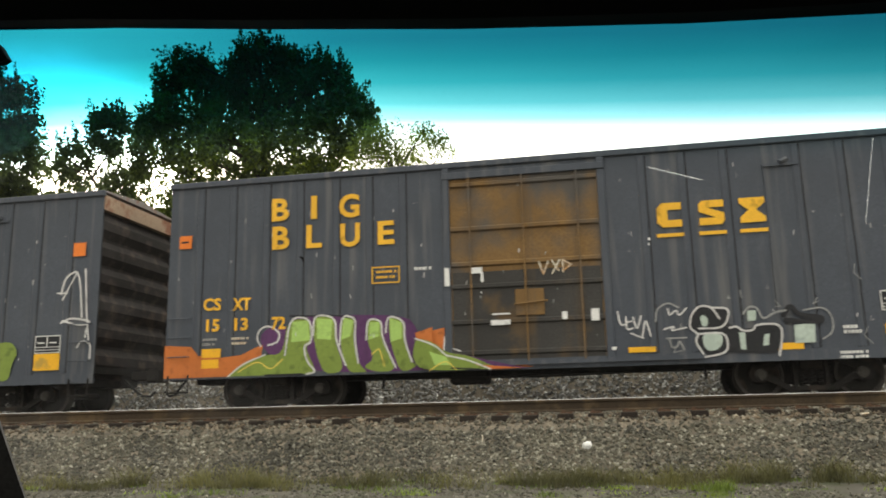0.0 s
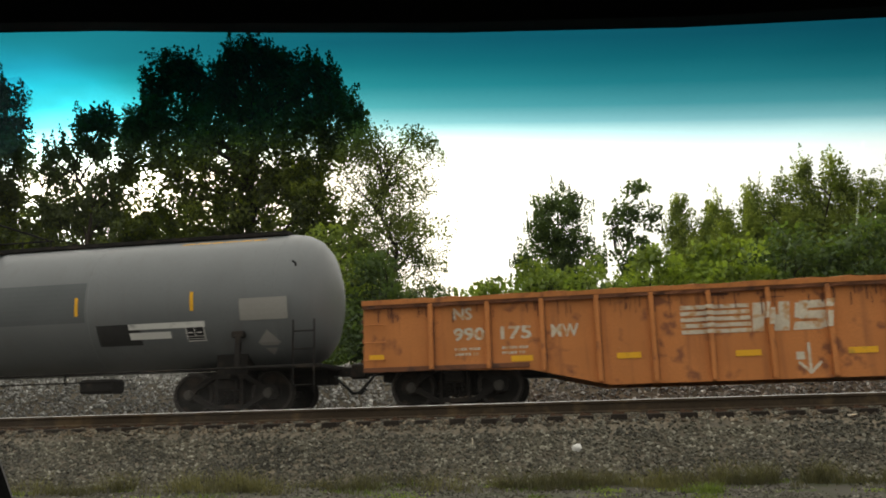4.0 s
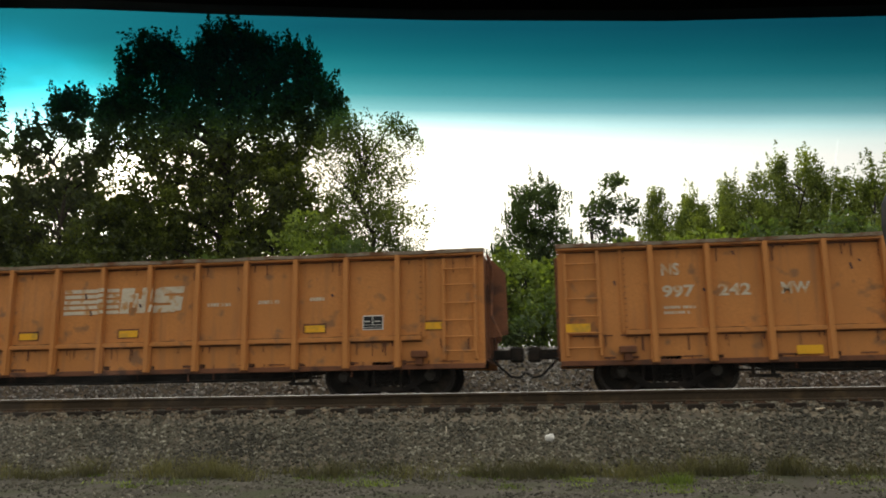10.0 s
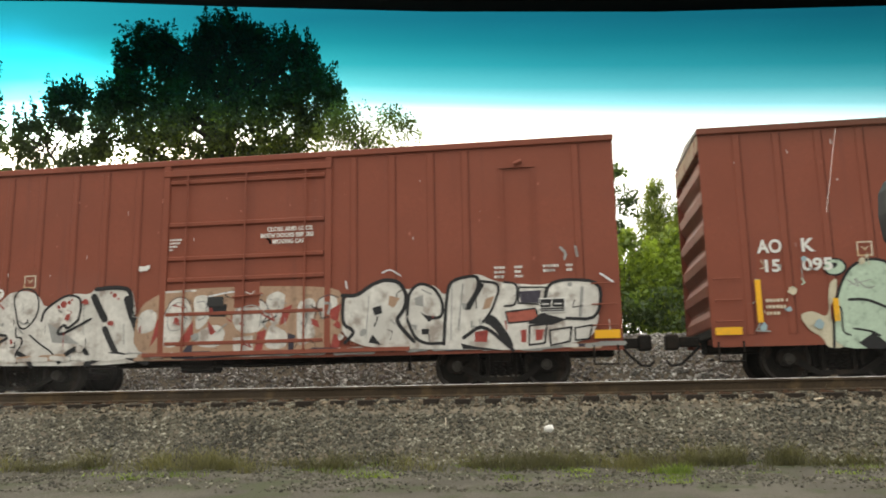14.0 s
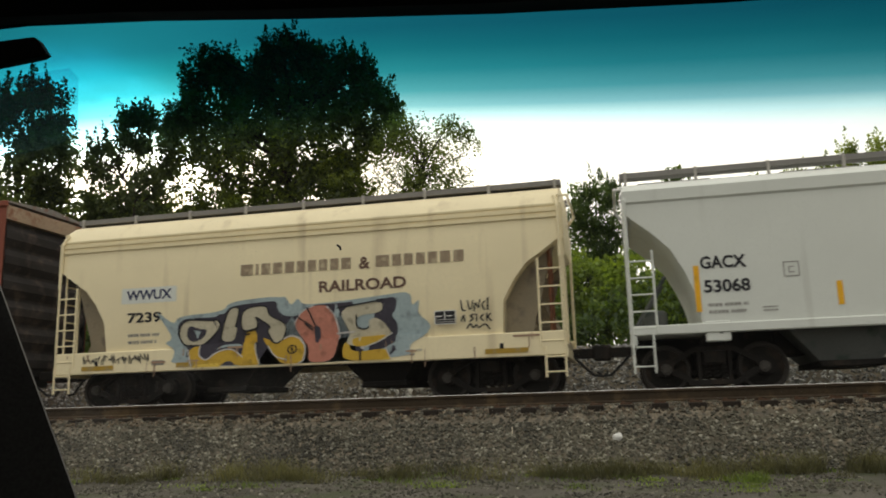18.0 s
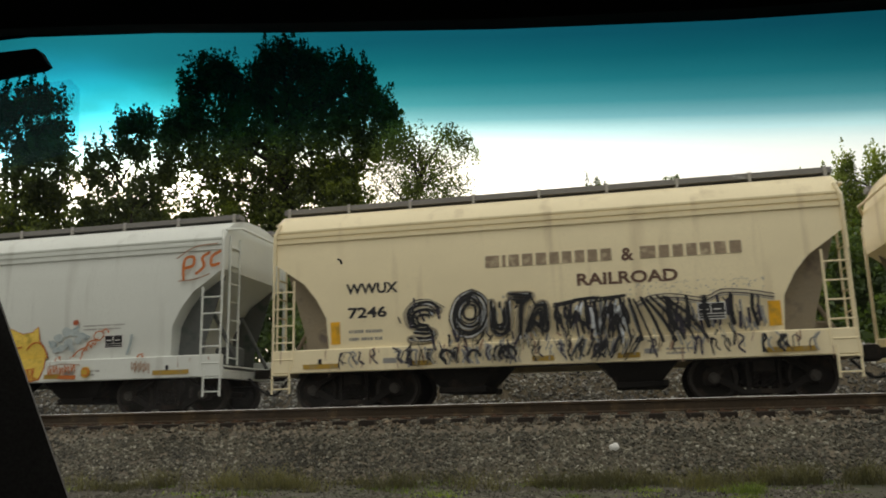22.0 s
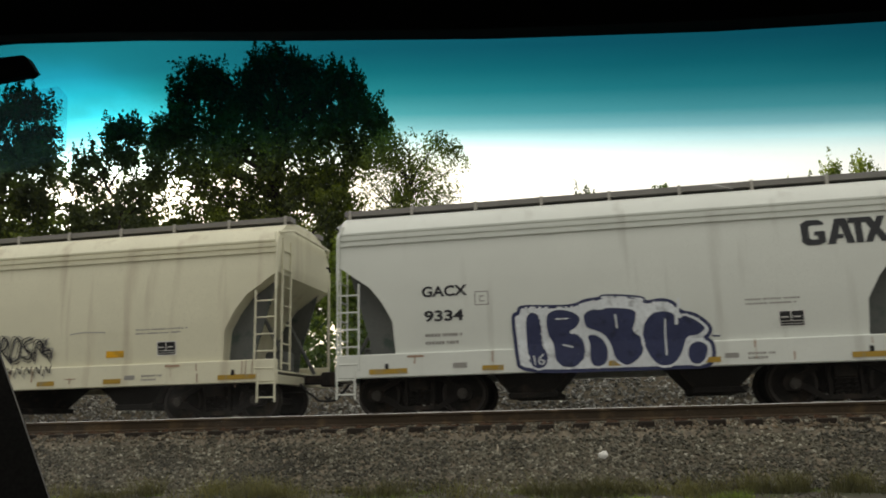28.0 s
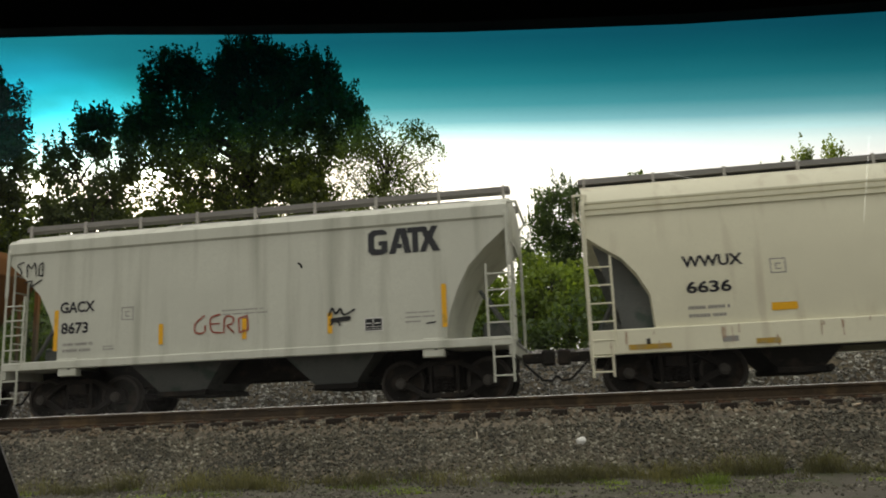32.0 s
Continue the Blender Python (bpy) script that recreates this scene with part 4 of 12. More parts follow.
def stencil_panel(car, x, z, w, h, side=flat):
    """The black maintenance panel with white borders."""
    Decal(side, 0.006).bar(x, x + w, z, z + h).put("stencil_panel", M_WHITE_PAINT, car, "white-framed maintenance stencil")
    Decal(side, 0.010).bar(x + 0.02, x + w * 0.46, z + h * 0.36, z + h - 0.02).bar(x + w * 0.50, x + w - 0.02, z + h * 0.36, z + h - 0.02).bar(x + 0.02, x + w - 0.02, z + 0.02, z + h * 0.16).bar(
        x + 0.02, x + w - 0.02, z + h * 0.2, z + h * 0.32).put("stencil_field", M_PANEL_BLACK, car)
    for u in (0.1, 0.58):
        Decal(side, 0.014).bar(x + w * u, x + w * (u + 0.27), z + h * 0.55, z + h * 0.62).put("stencil_line", M_WHITE_PAINT, car)


CARS = []


def start_car(name, label, category, start):
    car = tagged(new(name), label, category, group="cars of the passing train")
    car.matrix_basis = pose(start, LINE_Y, LINE_HEAD)
    CARS.append((car, start))
    return car


# ------------------------------------------------------------------ boxcars
M_FASCIA = material("tan_weathered_plate", (0.36, 0.26, 0.18), 0.8, grain=0.2, second=(0.22, 0.10, 0.06), spots=0.5)
# shadow lines beside the boxcar posts, painted as dark strips
M_SEAM_SHADOW = material("seam_shadow", (0.02, 0.018, 0.017), 0.9, grain=0.3)
M_SEAM_SHADOW_RED = material("red_seam_shadow", (0.13, 0.04, 0.026), 0.8, grain=0.2)
# right-hand ends: shade of the side turned from the light, put into the colour
M_END_SHADED = material("shaded_boxcar_end", (0.032, 0.027, 0.025), 0.85, grain=0.3, second=(0.07, 0.05, 0.042), spots=0.4)
M_BAY = material("grimy_brown_steel", (0.07, 0.058, 0.046), 0.85, grain=0.3, second=(0.035, 0.03, 0.025), spots=0.5)
M_RUST_DARK = material("dark_rust_scale", (0.075, 0.033, 0.018), 0.9, grain=0.35, second=(0.17, 0.075, 0.03), spots=0.4, spot_scale=6)
M_RIM = material("dusty_steel_rim", (0.26, 0.21, 0.155), 0.8, grain=0.25, second=(0.15, 0.07, 0.035), spots=0.6, spot_scale=4)


def corrugated_end(car, x, d, z0, z1, half, mat, ribs=6):
    """The ribbed steel end of a boxcar."""
    Shape().box(*sorted((x - d * 0.12, x - d * 0.17)), -half, half, z0, z1).put("end_wall", mat, car)
    for y in (-half, half - 0.06):
        Shape().box(*sorted((x, x - d * 0.14)), y, y + 0.06, z0, z1, 0.01).put("corner_post", mat, car)
    Shape().box(*sorted((x + d * 0.01, x - d * 0.12)), -half + 0.02, half - 0.02, z1 - 0.36, z1 - 0.02, 0.01).put("end_fascia", M_FASCIA, car, "tan weathered plate under the roof end")
    step = (z1 - z0 - 0.5) / ribs
    for k in range(ribs):
        z = z0 + 0.12 + k * step
        Shape().prism([(x - d * 0.12, z), (x - d * 0.12, z + step * 0.9), (x - d * 0.015, z + step * 0.62), (x - d * 0.015, z + step * 0.3)], -half + 0.08, half - 0.08).put("end_rib", mat, car)


def boxcar(car, mat, roof_mat, door_mat, posts, door, hatch=None, length=15.15, end_mat=None, top=4.85, foot=0.78, seam_mat=None, low_mat=None):
    half = 1.55
    seam_mat, low_mat = seam_mat or M_SEAM_SHADOW, low_mat or door_mat
    end_mat = end_mat or mat
    near = -half
    for x0, x1 in ((0.0, door[0]), (door[1], length)):
        Shape().box(x0, x1, near, near + 0.05, foot, top).put("side_wall", mat, car)
    Shape().box(door[0], door[1], near + 0.005, near + 0.05, top - 0.3, top).put("door_header", mat, car)
    Shape().box(0, length, half - 0.05, half, foot, top).put("far_wall", mat, car)
    Shape().box(0, length, -half + 0.06, half - 0.06, foot + 0.1, foot + 0.25).put("car_floor", M_FRAME, car)
    corrugated_end(car, 0.0, -1, foot, top, half - 0.002, end_mat)
    corrugated_end(car, length, 1, foot, top, half - 0.002, M_END_SHADED)
    post = Shape().prism([(-0.05, -half - 0.025), (0.05, -half - 0.025), (0.075, -half), (-0.075, -half)], foot + 0.12, top - 0.1, "z").mesh("post", mat)
    # a strip along each post's edge that paints its shadow line
    seam = Shape().box(0.08, 0.098, near - 0.004, near + 0.001, foot + 0.12, top - 0.08).mesh("seam", seam_mat)
    for x in posts:
        part("post", post, mat, car).matrix_basis = pose(x, 0, 0)
        part("seam", seam, seam_mat, car, "painted shadow line beside a post").matrix_basis = pose(x, 0, 0)
    # eaves, sill and roof with its cross ribs
    Shape().box(-0.02, length + 0.02, near - 0.055, near + 0.05, top - 0.06, top + 0.07, 0.015).put("eave", mat, car)
    Shape().box(0.0, length, near - 0.022, near + 0.04, foot - 0.1, foot + 0.1).put("side_sill", mat, car)
    Shape().prism([(-half, top + 0.05), (-half, top + 0.08), (0, top + 0.2), (half, top + 0.08), (half, top + 0.05)], 0, length, "x").put("roof", roof_mat, car)
    rib = Shape().prism([(-half + 0.25, top + 0.095), (-half + 0.3, top + 0.125), (0, top + 0.23), (half - 0.3, top + 0.125), (half - 0.25, top + 0.095)], -0.03, 0.03, "x").mesh("roof_rib", roof_mat)
    for k in range(14):
        part("roof_rib", rib, roof_mat, car).matrix_basis = pose(0.55 + k * (length - 1.1) / 13, 0, 0)
    # plug door in its frame
    d0, d1 = door
    frame_s = Shape().box(d0, d0 + 0.14, near - 0.05, near + 0.05, foot, top - 0.05, 0.01).box(d1 - 0.14, d1, near - 0.05, near + 0.05, foot, top - 0.05, 0.01)
    frame_s.box(d0, d1, near - 0.07, near + 0.02, top - 0.3, top - 0.16, 0.01).box(d0 - 0.3, d1 + 1.6, near - 0.1, near - 0.02, foot - 0.02, foot + 0.06)
    frame_s.put("door_frame", mat, car)
    leaf = Shape().box(d0 + 0.13, d1 - 0.13, near - 0.005, near + 0.05, foot + 0.05, top - 0.25).put("door", door_mat, car, "sliding plug door")
    for z in (1.02, 1.62, 2.33, 2.78, 3.5, 4.42):
        Shape().prism([(near - 0.005, z - 0.06), (near - 0.06, z - 0.03), (near - 0.06, z + 0.03), (near - 0.005, z + 0.06)], d0 + 0.16, d1 - 0.16, "x").put("door_beam", low_mat if z < 2.6 else door_mat, leaf)
    for x in (d0 + 0.55, d0 + 0.5 * (d1 - d0), d1 - 0.55):
        Shape().tube([(x, near - 0.085, foot + 0.05), (x, near - 0.085, top - 0.3)], 0.02).put("lock_rod", door_mat, leaf)
    mx, mz = d0 + 0.52 * (d1 - d0), foot + 1.15
    Shape().box(mx - 0.28, mx + 0.28, near - 0.05, near - 0.005, mz - 0.22, mz + 0.3, 0.01).put("latch_plate", door_mat, leaf)
    Shape().tube([(mx - 0.3, near - 0.1, mz), (mx + 0.35, near - 0.1, mz + 0.05)], 0.022).put("latch_handle", door_mat, leaf)
    if hatch:
        Shape().box(hatch[0], hatch[1], near - 0.05, near - 0.01, 4.34, 4.40).tube([(hatch[0] + 0.3, near - 0.08, 4.40), (hatch[0] + 0.45, near - 0.08, 4.46)], 0.05).put("vent_bracket", mat, car)
        Shape().box(hatch[0] + 0.02, hatch[0] + 0.07, near - 0.03, near - 0.01, 1.6, 4.34).box(hatch[1] - 0.07, hatch[1] - 0.02, near - 0.03, near - 0.01, 1.6, 4.34).put("vent_channel", mat, car)
    # grab irons and stirrups
    for x in (0.1, length - 0.55):
        for z in (1.15, 1.55, 1.95):
            Shape().tube([(x, near - 0.02, z), (x, near - 0.1, z), (x + 0.45, near - 0.1, z), (x + 0.45, near - 0.02, z)], 0.013, 5).put("grab_iron", mat, car)
        Shape().tube([(x, near - 0.04, foot), (x, near - 0.04, 0.42), (x + 0.45, near - 0.04, 0.42), (x + 0.45, near - 0.04, foot)], 0.02, 5).put("stirrup", M_FRAME, car)
    underframe(car, length, 2.35, foot)


def underframe(car, length, inset, foot, pipes=True, stub=0.0):
    for a_, b_ in (((0.1, length - 0.1),) if not stub else ((0.1, stub), (length - stub, length - 0.1))):
        Shape().box(a_, b_, -0.35, 0.35, 0.62, foot + 0.12, 0.02).put("centre_sill", M_FRAME, car)
    for x in (inset, length - inset):
        Shape().prism([(-1.45, foot), (-1.45, foot - 0.1), (-0.4, 0.8), (0.4, 0.8), (1.45, foot - 0.1), (1.45, foot)], x - 0.2, x + 0.2, "x").put("body_bolster", M_FRAME, car)
        add_truck(car, x)
    if pipes:
        a_, b_ = inset + 2.0, length - inset - 1.6
        Shape().tube([(a_, -0.9, 0.62), ((a_ + b_) / 2, -0.95, 0.55), (b_, -0.9, 0.62)], 0.018, 5).put("brake_rod", M_FRAME, car)
        Shape().box(a_ + 1.6, a_ + 2.4, -0.9, -0.45, 0.45, 0.75, 0.05).put("brake_cylinder", M_FRAME, car)
        for x in (a_ + 0.2, b_ - 0.3):
            Shape().box(x, x + 0.05, -1.0, -0.94, 0.4, foot).put("hanger", M_FRAME, car)
    add_coupler(car, 0.0, -1)
    add_coupler(car, length, 1)


# ------------------------------------------------------------------ gondolas


def high_gondola(car, mat, rust_mat, torn=True, length=16.15, top=2.84):
    near, foot, belt = -1.45, 0.62, 1.18
    Shape().box(0, length, near, near + 0.03, foot, top).put("side_wall", mat, car)
    Shape().box(0, length, -near - 0.03, -near, foot, top).put("far_wall", mat, car)
    Shape().box(0.03, length - 0.03, near + 0.04, -near - 0.04, 0.9, 1.0).put("car_floor", rust_mat, car)
    for x in (0.0, length - 0.04):
        e = Shape().box(x, x + 0.04, near + 0.03, -near - 0.03, foot + 0.1, top - 0.02)
        e.put("end_wall", rust_mat, car)
        for y in (-1.0, -0.35, 0.35, 1.0):
            Shape().box(x - 0.06, x + 0.10, y - 0.07, y + 0.07, foot + 0.15, top - 0.1, 0.01).put("end_post", rust_mat, car)
    rng = random.Random(int(length * 100) + len(CARS))
    rim = [(-0.03 + (length + 0.06) * k / 60, rng.uniform(-0.015, 0.015), rng.uniform(-0.016, 0.012)) for k in range(61)]
    Shape().loft([[(x, near - 0.16 + dy, top + dz * 0.5), (x, near - 0.16 + dy, top + 0.07 + dz), (x, near + 0.06, top + 0.09 + dz), (x, near + 0.06, top)] for x, dy, dz in rim]).put("top_chord", M_RIM, car, "dented dusty top rail")
    Shape().box(-0.02, length + 0.02, near - 0.13, near, top - 0.05, top, 0.01).put("rim_strip", mat, car)
    Shape().box(-0.03, length + 0.03, -near - 0.06, -near + 0.16, top, top + 0.12, 0.02).put("top_chord", mat, car)
    Shape().box(1.25, length - 1.25, near - 0.09, near - 0.01, belt - 0.05, belt + 0.04, 0.01).put("belt_rail", mat, car)
    # rust and painted shadow over and under the belt, under the rim and along the foot
    for z, h, a_, b_ in ((belt + 0.042, 0.022, 1.25, length - 1.25), (belt - 0.075, 0.024, 1.25, length - 1.25), (top - 0.085, 0.03, 0.1, length - 0.1)):
        edge = [(a_ + (b_ - a_) * k / 90, rng.uniform(0.2, 1.0), rng.uniform(0.2, 1.0)) for k in range(91)]
        Shape().loft([[(x, near - 0.004, z - h * p * 0.3), (x, near - 0.010, z - h * p * 0.3), (x, near - 0.010, z + h * q), (x, near - 0.004, z + h * q)] for x, p, q in edge]).put("rust_line", M_RUST_DARK, car, "dark line of rust and painted shadow")
    for x in (1.2, length - 1.2):
        Shape().box(x - 0.02, x + 0.02, near - 0.05, near, belt, top, 0.005).put("panel_edge", mat, car)
        for k in range(14):
            z = belt + 0.1 + k * 0.112
            Shape().disc(x + (0.07 if x < 5 else -0.07), z, near - 0.012, near, 0.012, 0.015, 6).put("rivet", M_ORANGE_RUST, car)
    for k in range(13):
        x = 1.77 + k * 1.0545
        w = rng.uniform(0.05, 0.13)
        Shape().box(x + 0.078, x + 0.08 + w, near - 0.012, near - 0.001, foot + 0.045, foot + 0.06 + rng.uniform(0.03, 0.07)).put("rust_patch", M_RUST_DARK, car, "rusted plate at the foot of a post")
    # brake gear that hangs below the sill
    for x in (3.55, length - 4.0):
        Shape().box(x, x + 0.06, -1.2, -1.12, 0.3, foot).box(x + 0.36, x + 0.42, -1.2, -1.12, 0.34, foot).box(x - 0.05, x + 0.5, -1.22, -1.1, 0.3, 0.36).put("brake_hanger", M_FRAME, car)
    Shape().tube([(3.2, -1.1, 0.45), (length / 2, -1.1, 0.40), (length - 3.4, -1.1, 0.45)], 0.022, 5).put("brake_rod", M_FRAME, car)
    Shape().box(0.0, length, near - 0.05, near, foot - 0.06, foot + 0.04, 0.01).put("side_sill", rust_mat, car)
    post = Shape().box(-0.05, 0.05, near - 0.15, near, foot - 0.02, top, 0.012).box(-0.075, 0.075, near - 0.10, near, foot - 0.02, belt, 0.012).mesh("post", mat)
    for k in range(13):
        part("post", post, mat, car).matrix_basis = pose(1.77 + k * 1.0545, 0, 0)
    for x in (0.14, length - 0.80):
        lad = Shape().box(x - 0.035, x + 0.035, near - 0.09, near, foot + 0.12, top - 0.1, 0.01).box(x + 0.59, x + 0.66, near - 0.09, near, foot + 0.12, top - 0.02, 0.01).put("side_ladder", mat, car, "ladder of flat stiles")
        for z in (0.9, 1.18, 1.5, 1.84, 2.2, 2.52):
            Shape().tube([(x, near - 0.1, z), (x + 0.62, near - 0.1, z)], 0.016, 5).put("rung", mat, lad)
    for x in (1.1, length - 1.45):
        Shape().box(x, x + 0.32, near - 0.2, near - 0.02, 0.78, 0.92, 0.02).box(x + 0.08, x + 0.24, near - 0.14, near - 0.02, 0.64, 0.8, 0.02).put("jacking_pad", rust_mat, car)
    Shape().prism([(2.9, 0.75), (4.6, 0.44), (length - 4.6, 0.44), (length - 2.9, 0.75)], -0.6, 0.6).put("drop_sill", M_FRAME, car)
    underframe(car, length, 2.05, foot + 0.1, pipes=False)


def low_gondola(car, mat, rust_mat, length=15.5):
    near, top = -1.5, 2.08
    outline = [(0, 0.8), (3.3, 0.72), (4.8, 0.38), (10.95, 0.38), (12.6, 0.72), (length, 0.76), (length, top), (0, top)]
    Shape().prism(outline, near, near + 0.04).put("side_wall", mat, car)
    Shape().prism(outline, -near - 0.04, -near).put("far_wall", mat, car)
    Shape().box(0.03, length - 0.03, near + 0.05, -near - 0.05, 0.9, 1.0).put("car_floor", rust_mat, car)
    for x in (0.0, length - 0.05):
        Shape().box(x, x + 0.05, near + 0.04, -near - 0.04, 0.85, top - 0.12).put("end_wall", rust_mat, car)
        for k in range(5):
            z = 0.95 + k * 0.2
            Shape().box(x - 0.07, x + 0.1, near + 0.1, -near - 0.1, z, z + 0.09, 0.02).put("end_rib", rust_mat, car)
    rng = random.Random(11)
    rim = [(0.0 + (length - 0.9) * k / 70, rng.uniform(-0.02, 0.02), rng.uniform(-0.02, 0.012)) for k in range(71)]
    Shape().loft([[(x, near - 0.13 + dy, top + 0.012), (x, near - 0.14 + dy, top + 0.11 + dz), (x, near + 0.06, top + 0.14 + dz), (x, near + 0.06, top)] for x, dy, dz in rim]).put("top_chord", mat, car, "bent rusty top rail")
    Shape().loft([[(x, near - 0.10, top - 0.05 - abs(dz)), (x, near - 0.115 + dy, top + 0.01), (x, near + 0.02, top + 0.01), (x, near + 0.02, top - 0.05)] for x, dy, dz in rim]).put("rim_edge", rust_mat, car, "ragged rusty edge under the top rail")
    Shape().prism([(length - 0.92, top), (length - 0.92, top + 0.14), (length, top + 0.06), (length, top - 0.03)], near - 0.1, near + 0.05).put("top_chord", rust_mat, car)
    Shape().box(0.0, length, -near - 0.06, -near + 0.13, top, top + 0.14, 0.02).put("top_chord", mat, car)

    def foot(x):
        for (a_, za), (b_, zb) in zip(outline[:5], outline[1:6]):
            if a_ <= x <= b_:
                return za + (zb - za) * (x - a_) / (b_ - a_)
        return 0.8

    for x in [1.39, 2.52, 3.58, 4.63, 5.65, 6.69, 7.75, 8.79, 9.86, 10.9, 11.98, 12.98, 14.18]:
        Shape().box(x - 0.045, x + 0.045, near - 0.12, near, foot(x) + 0.02, top, 0.012).put("post", mat, car)
        Shape().box(x + 0.046, x + 0.066, near - 0.02, near - 0.001, foot(x) + 0.04, top).put("post_edge", rust_mat, car)
    Shape().box(0, 3.3, near - 0.04, near, 0.76, 0.86, 0.01).box(12.6, length, near - 0.04, near, 0.74, 0.84, 0.01).put("side_sill", rust_mat, car)
    for x in (0.05, length - 0.45):
        for z in (1.0, 1.35, 1.7):
            Shape().tube([(x, near - 0.02, z), (x, near - 0.09, z), (x + 0.4, near - 0.09, z), (x + 0.4, near - 0.02, z)], 0.013, 5).put("grab_iron", mat, car)
    underframe(car, length, 1.75, 0.8, pipes=False)


# ------------------------------------------------------------------ tank car
TANK_R, TANK_Z = 1.5, 2.5


def tank_side(x, z):
    return -math.sqrt(max(TANK_R ** 2 - (z - TANK_Z) ** 2, 0.2))


def tank_car(car, mat, length=19.0):
    n = 40
    rings = []
    for x, r in [(0.0, 0.35), (0.08, 0.8), (0.2, 1.12), (0.38, 1.34), (0.62, 1.46), (0.9, 1.5)]:
        rings.append((x, r))
    rings = rings + [(length - x, r) for x, r in rings[::-1]]
    Shape().loft([[(x, r * math.cos(2 * math.pi * k / n), TANK_Z + r * math.sin(2 * math.pi * k / n)) for k in range(n)] for x, r in rings]).put("tank", mat, car, "long grey tank shell", True)
    for x in (0.95, 5.2, 9.5, 13.8, length - 0.95):
        ring = [(math.cos(2 * math.pi * k / n), math.sin(2 * math.pi * k / n)) for k in range(n)]
        Shape().loft([[(x + dx, (TANK_R + dr) * c, TANK_Z + (TANK_R + dr) * s_) for c, s_ in ring] for dx, dr in ((-0.02, 0.0), (-0.012, 0.006), (0.012, 0.006), (0.02, 0.0))], caps=False).put("weld_seam", mat, car)
    # running board and manway on top
    Shape().box(1.2, length - 1.0, -0.55, 0.55, TANK_Z + TANK_R - 0.06, TANK_Z + TANK_R + 0.02).put("walkway", M_FRAME, car, "dark walkway grating")
    dome = Shape().disc(0, 0, 0, 0.42, 0.42, 0.42, 24)
    dome.v = [(9.7 + a_, b_, TANK_Z + TANK_R + c) for a_, c, b_ in dome.v]
    dome.put("manway", mat, car, "grey manway dome", True)
    lid = Shape().disc(0, 0, 0, 0.09, 0.48, 0.44, 24)
    lid.v = [(9.7 + a_, b_, TANK_Z + TANK_R + 0.42 + c) for a_, c, b_ in lid.v]
    lid.put("manway_cover", M_FRAME, car)
    zt = TANK_Z + TANK_R
    plat = Shape().box(8.5, 11.0, -1.0, 1.0, zt - 0.12, zt - 0.08).put("platform", M_FRAME, car)
    for y in (-1.0, 1.0):
        for x in (8.5, 9.4, 10.2, 11.0):
            Shape().tube([(x, y, zt - 0.1), (x, y, zt + 0.55)], 0.022, 6).put("rail_post", M_FRAME, plat)
        Shape().tube([(8.4, y, zt + 0.55), (11.1, y, zt + 0.55)], 0.022, 6).put("handrail", M_FRAME, plat)
        Shape().tube([(8.5, y, zt + 0.28), (11.0, y, zt + 0.28)], 0.016, 6).put("handrail", M_FRAME, plat)
    for x in (8.5, 11.0):
        Shape().tube([(x, -1.0, zt + 0.55), (x, 1.0, zt + 0.55)], 0.022, 6).put("handrail", M_FRAME, plat)
    # side rod, its hangers, saddles and end platforms
    Shape().tube([(0.4, -1.5, 0.96), (length - 0.4, -1.5, 0.96)], 0.028, 6).put("side_rod", M_FRAME, car)
    Shape().tube([(4.6, -1.42, 0.78), (length - 4.6, -1.42, 0.78)], 0.014, 5).put("brake_rod", M_FRAME, car)
    for x in (4.6, 6.4, 8.0, 10.0, 11.6, 13.4):
        Shape().tube([(x, -1.46, 0.72), (x, -1.5, 0.98)], 0.022, 5).put("rod_hanger", M_FRAME, car)
    for x in (2.08, length - 2.08):
        Shape().prism([(-0.9, 0.85), (-0.9, 1.3), (-0.5, 1.08), (0.5, 1.08), (0.9, 1.3), (0.9, 0.85)], x - 0.35, x + 0.35, "x").put("saddle", M_FRAME, car)
    for x in (1.75, length - 1.75):
        Shape().box(x - 0.06, x + 0.06, -1.42, -1.3, 0.96, 1.66, 0.02).box(x - 0.15, x + 0.12, -1.4, -1.22, 1.6, 1.74, 0.02).put("tank_support", M_TRUCK, car, "upright tank support")
    Shape().tube([(0.95, -0.45, zt - 0.1), (0.95, -0.45, zt + 0.38), (1.05, -0.45, zt + 0.46), (1.4, -0.45, zt + 0.46), (1.5, -0.45, zt + 0.38), (1.5, -0.45, zt)], 0.02, 6).put("grab_loop", M_FRAME, car)
    Shape().tube([(0.95, 0.45, zt - 0.1), (0.95, 0.45, zt + 0.46), (1.5, 0.45, zt + 0.46), (1.5, 0.45, zt)], 0.02, 6).put("grab_loop", M_FRAME, car)
    for x0, x1 in ((-0.1, 1.5), (length - 1.5, length + 0.1)):
        Shape().box(x0, x1, -1.5, 1.5, 0.92, 1.0, 0.01).put("end_platform", M_FRAME, car)
    for x in (0.05, length - 0.5):
        ladder(car, x, x + 0.45, -1.5, 0.45, 1.9, 4, M_FRAME, "side_ladder")
    Shape().box(13.6, 14.4, -1.3, -0.8, 0.55, 0.85, 0.05).put("brake_cylinder", M_FRAME, car)
    underframe(car, length, 2.08, 0.85, pipes=False, stub=3.4)


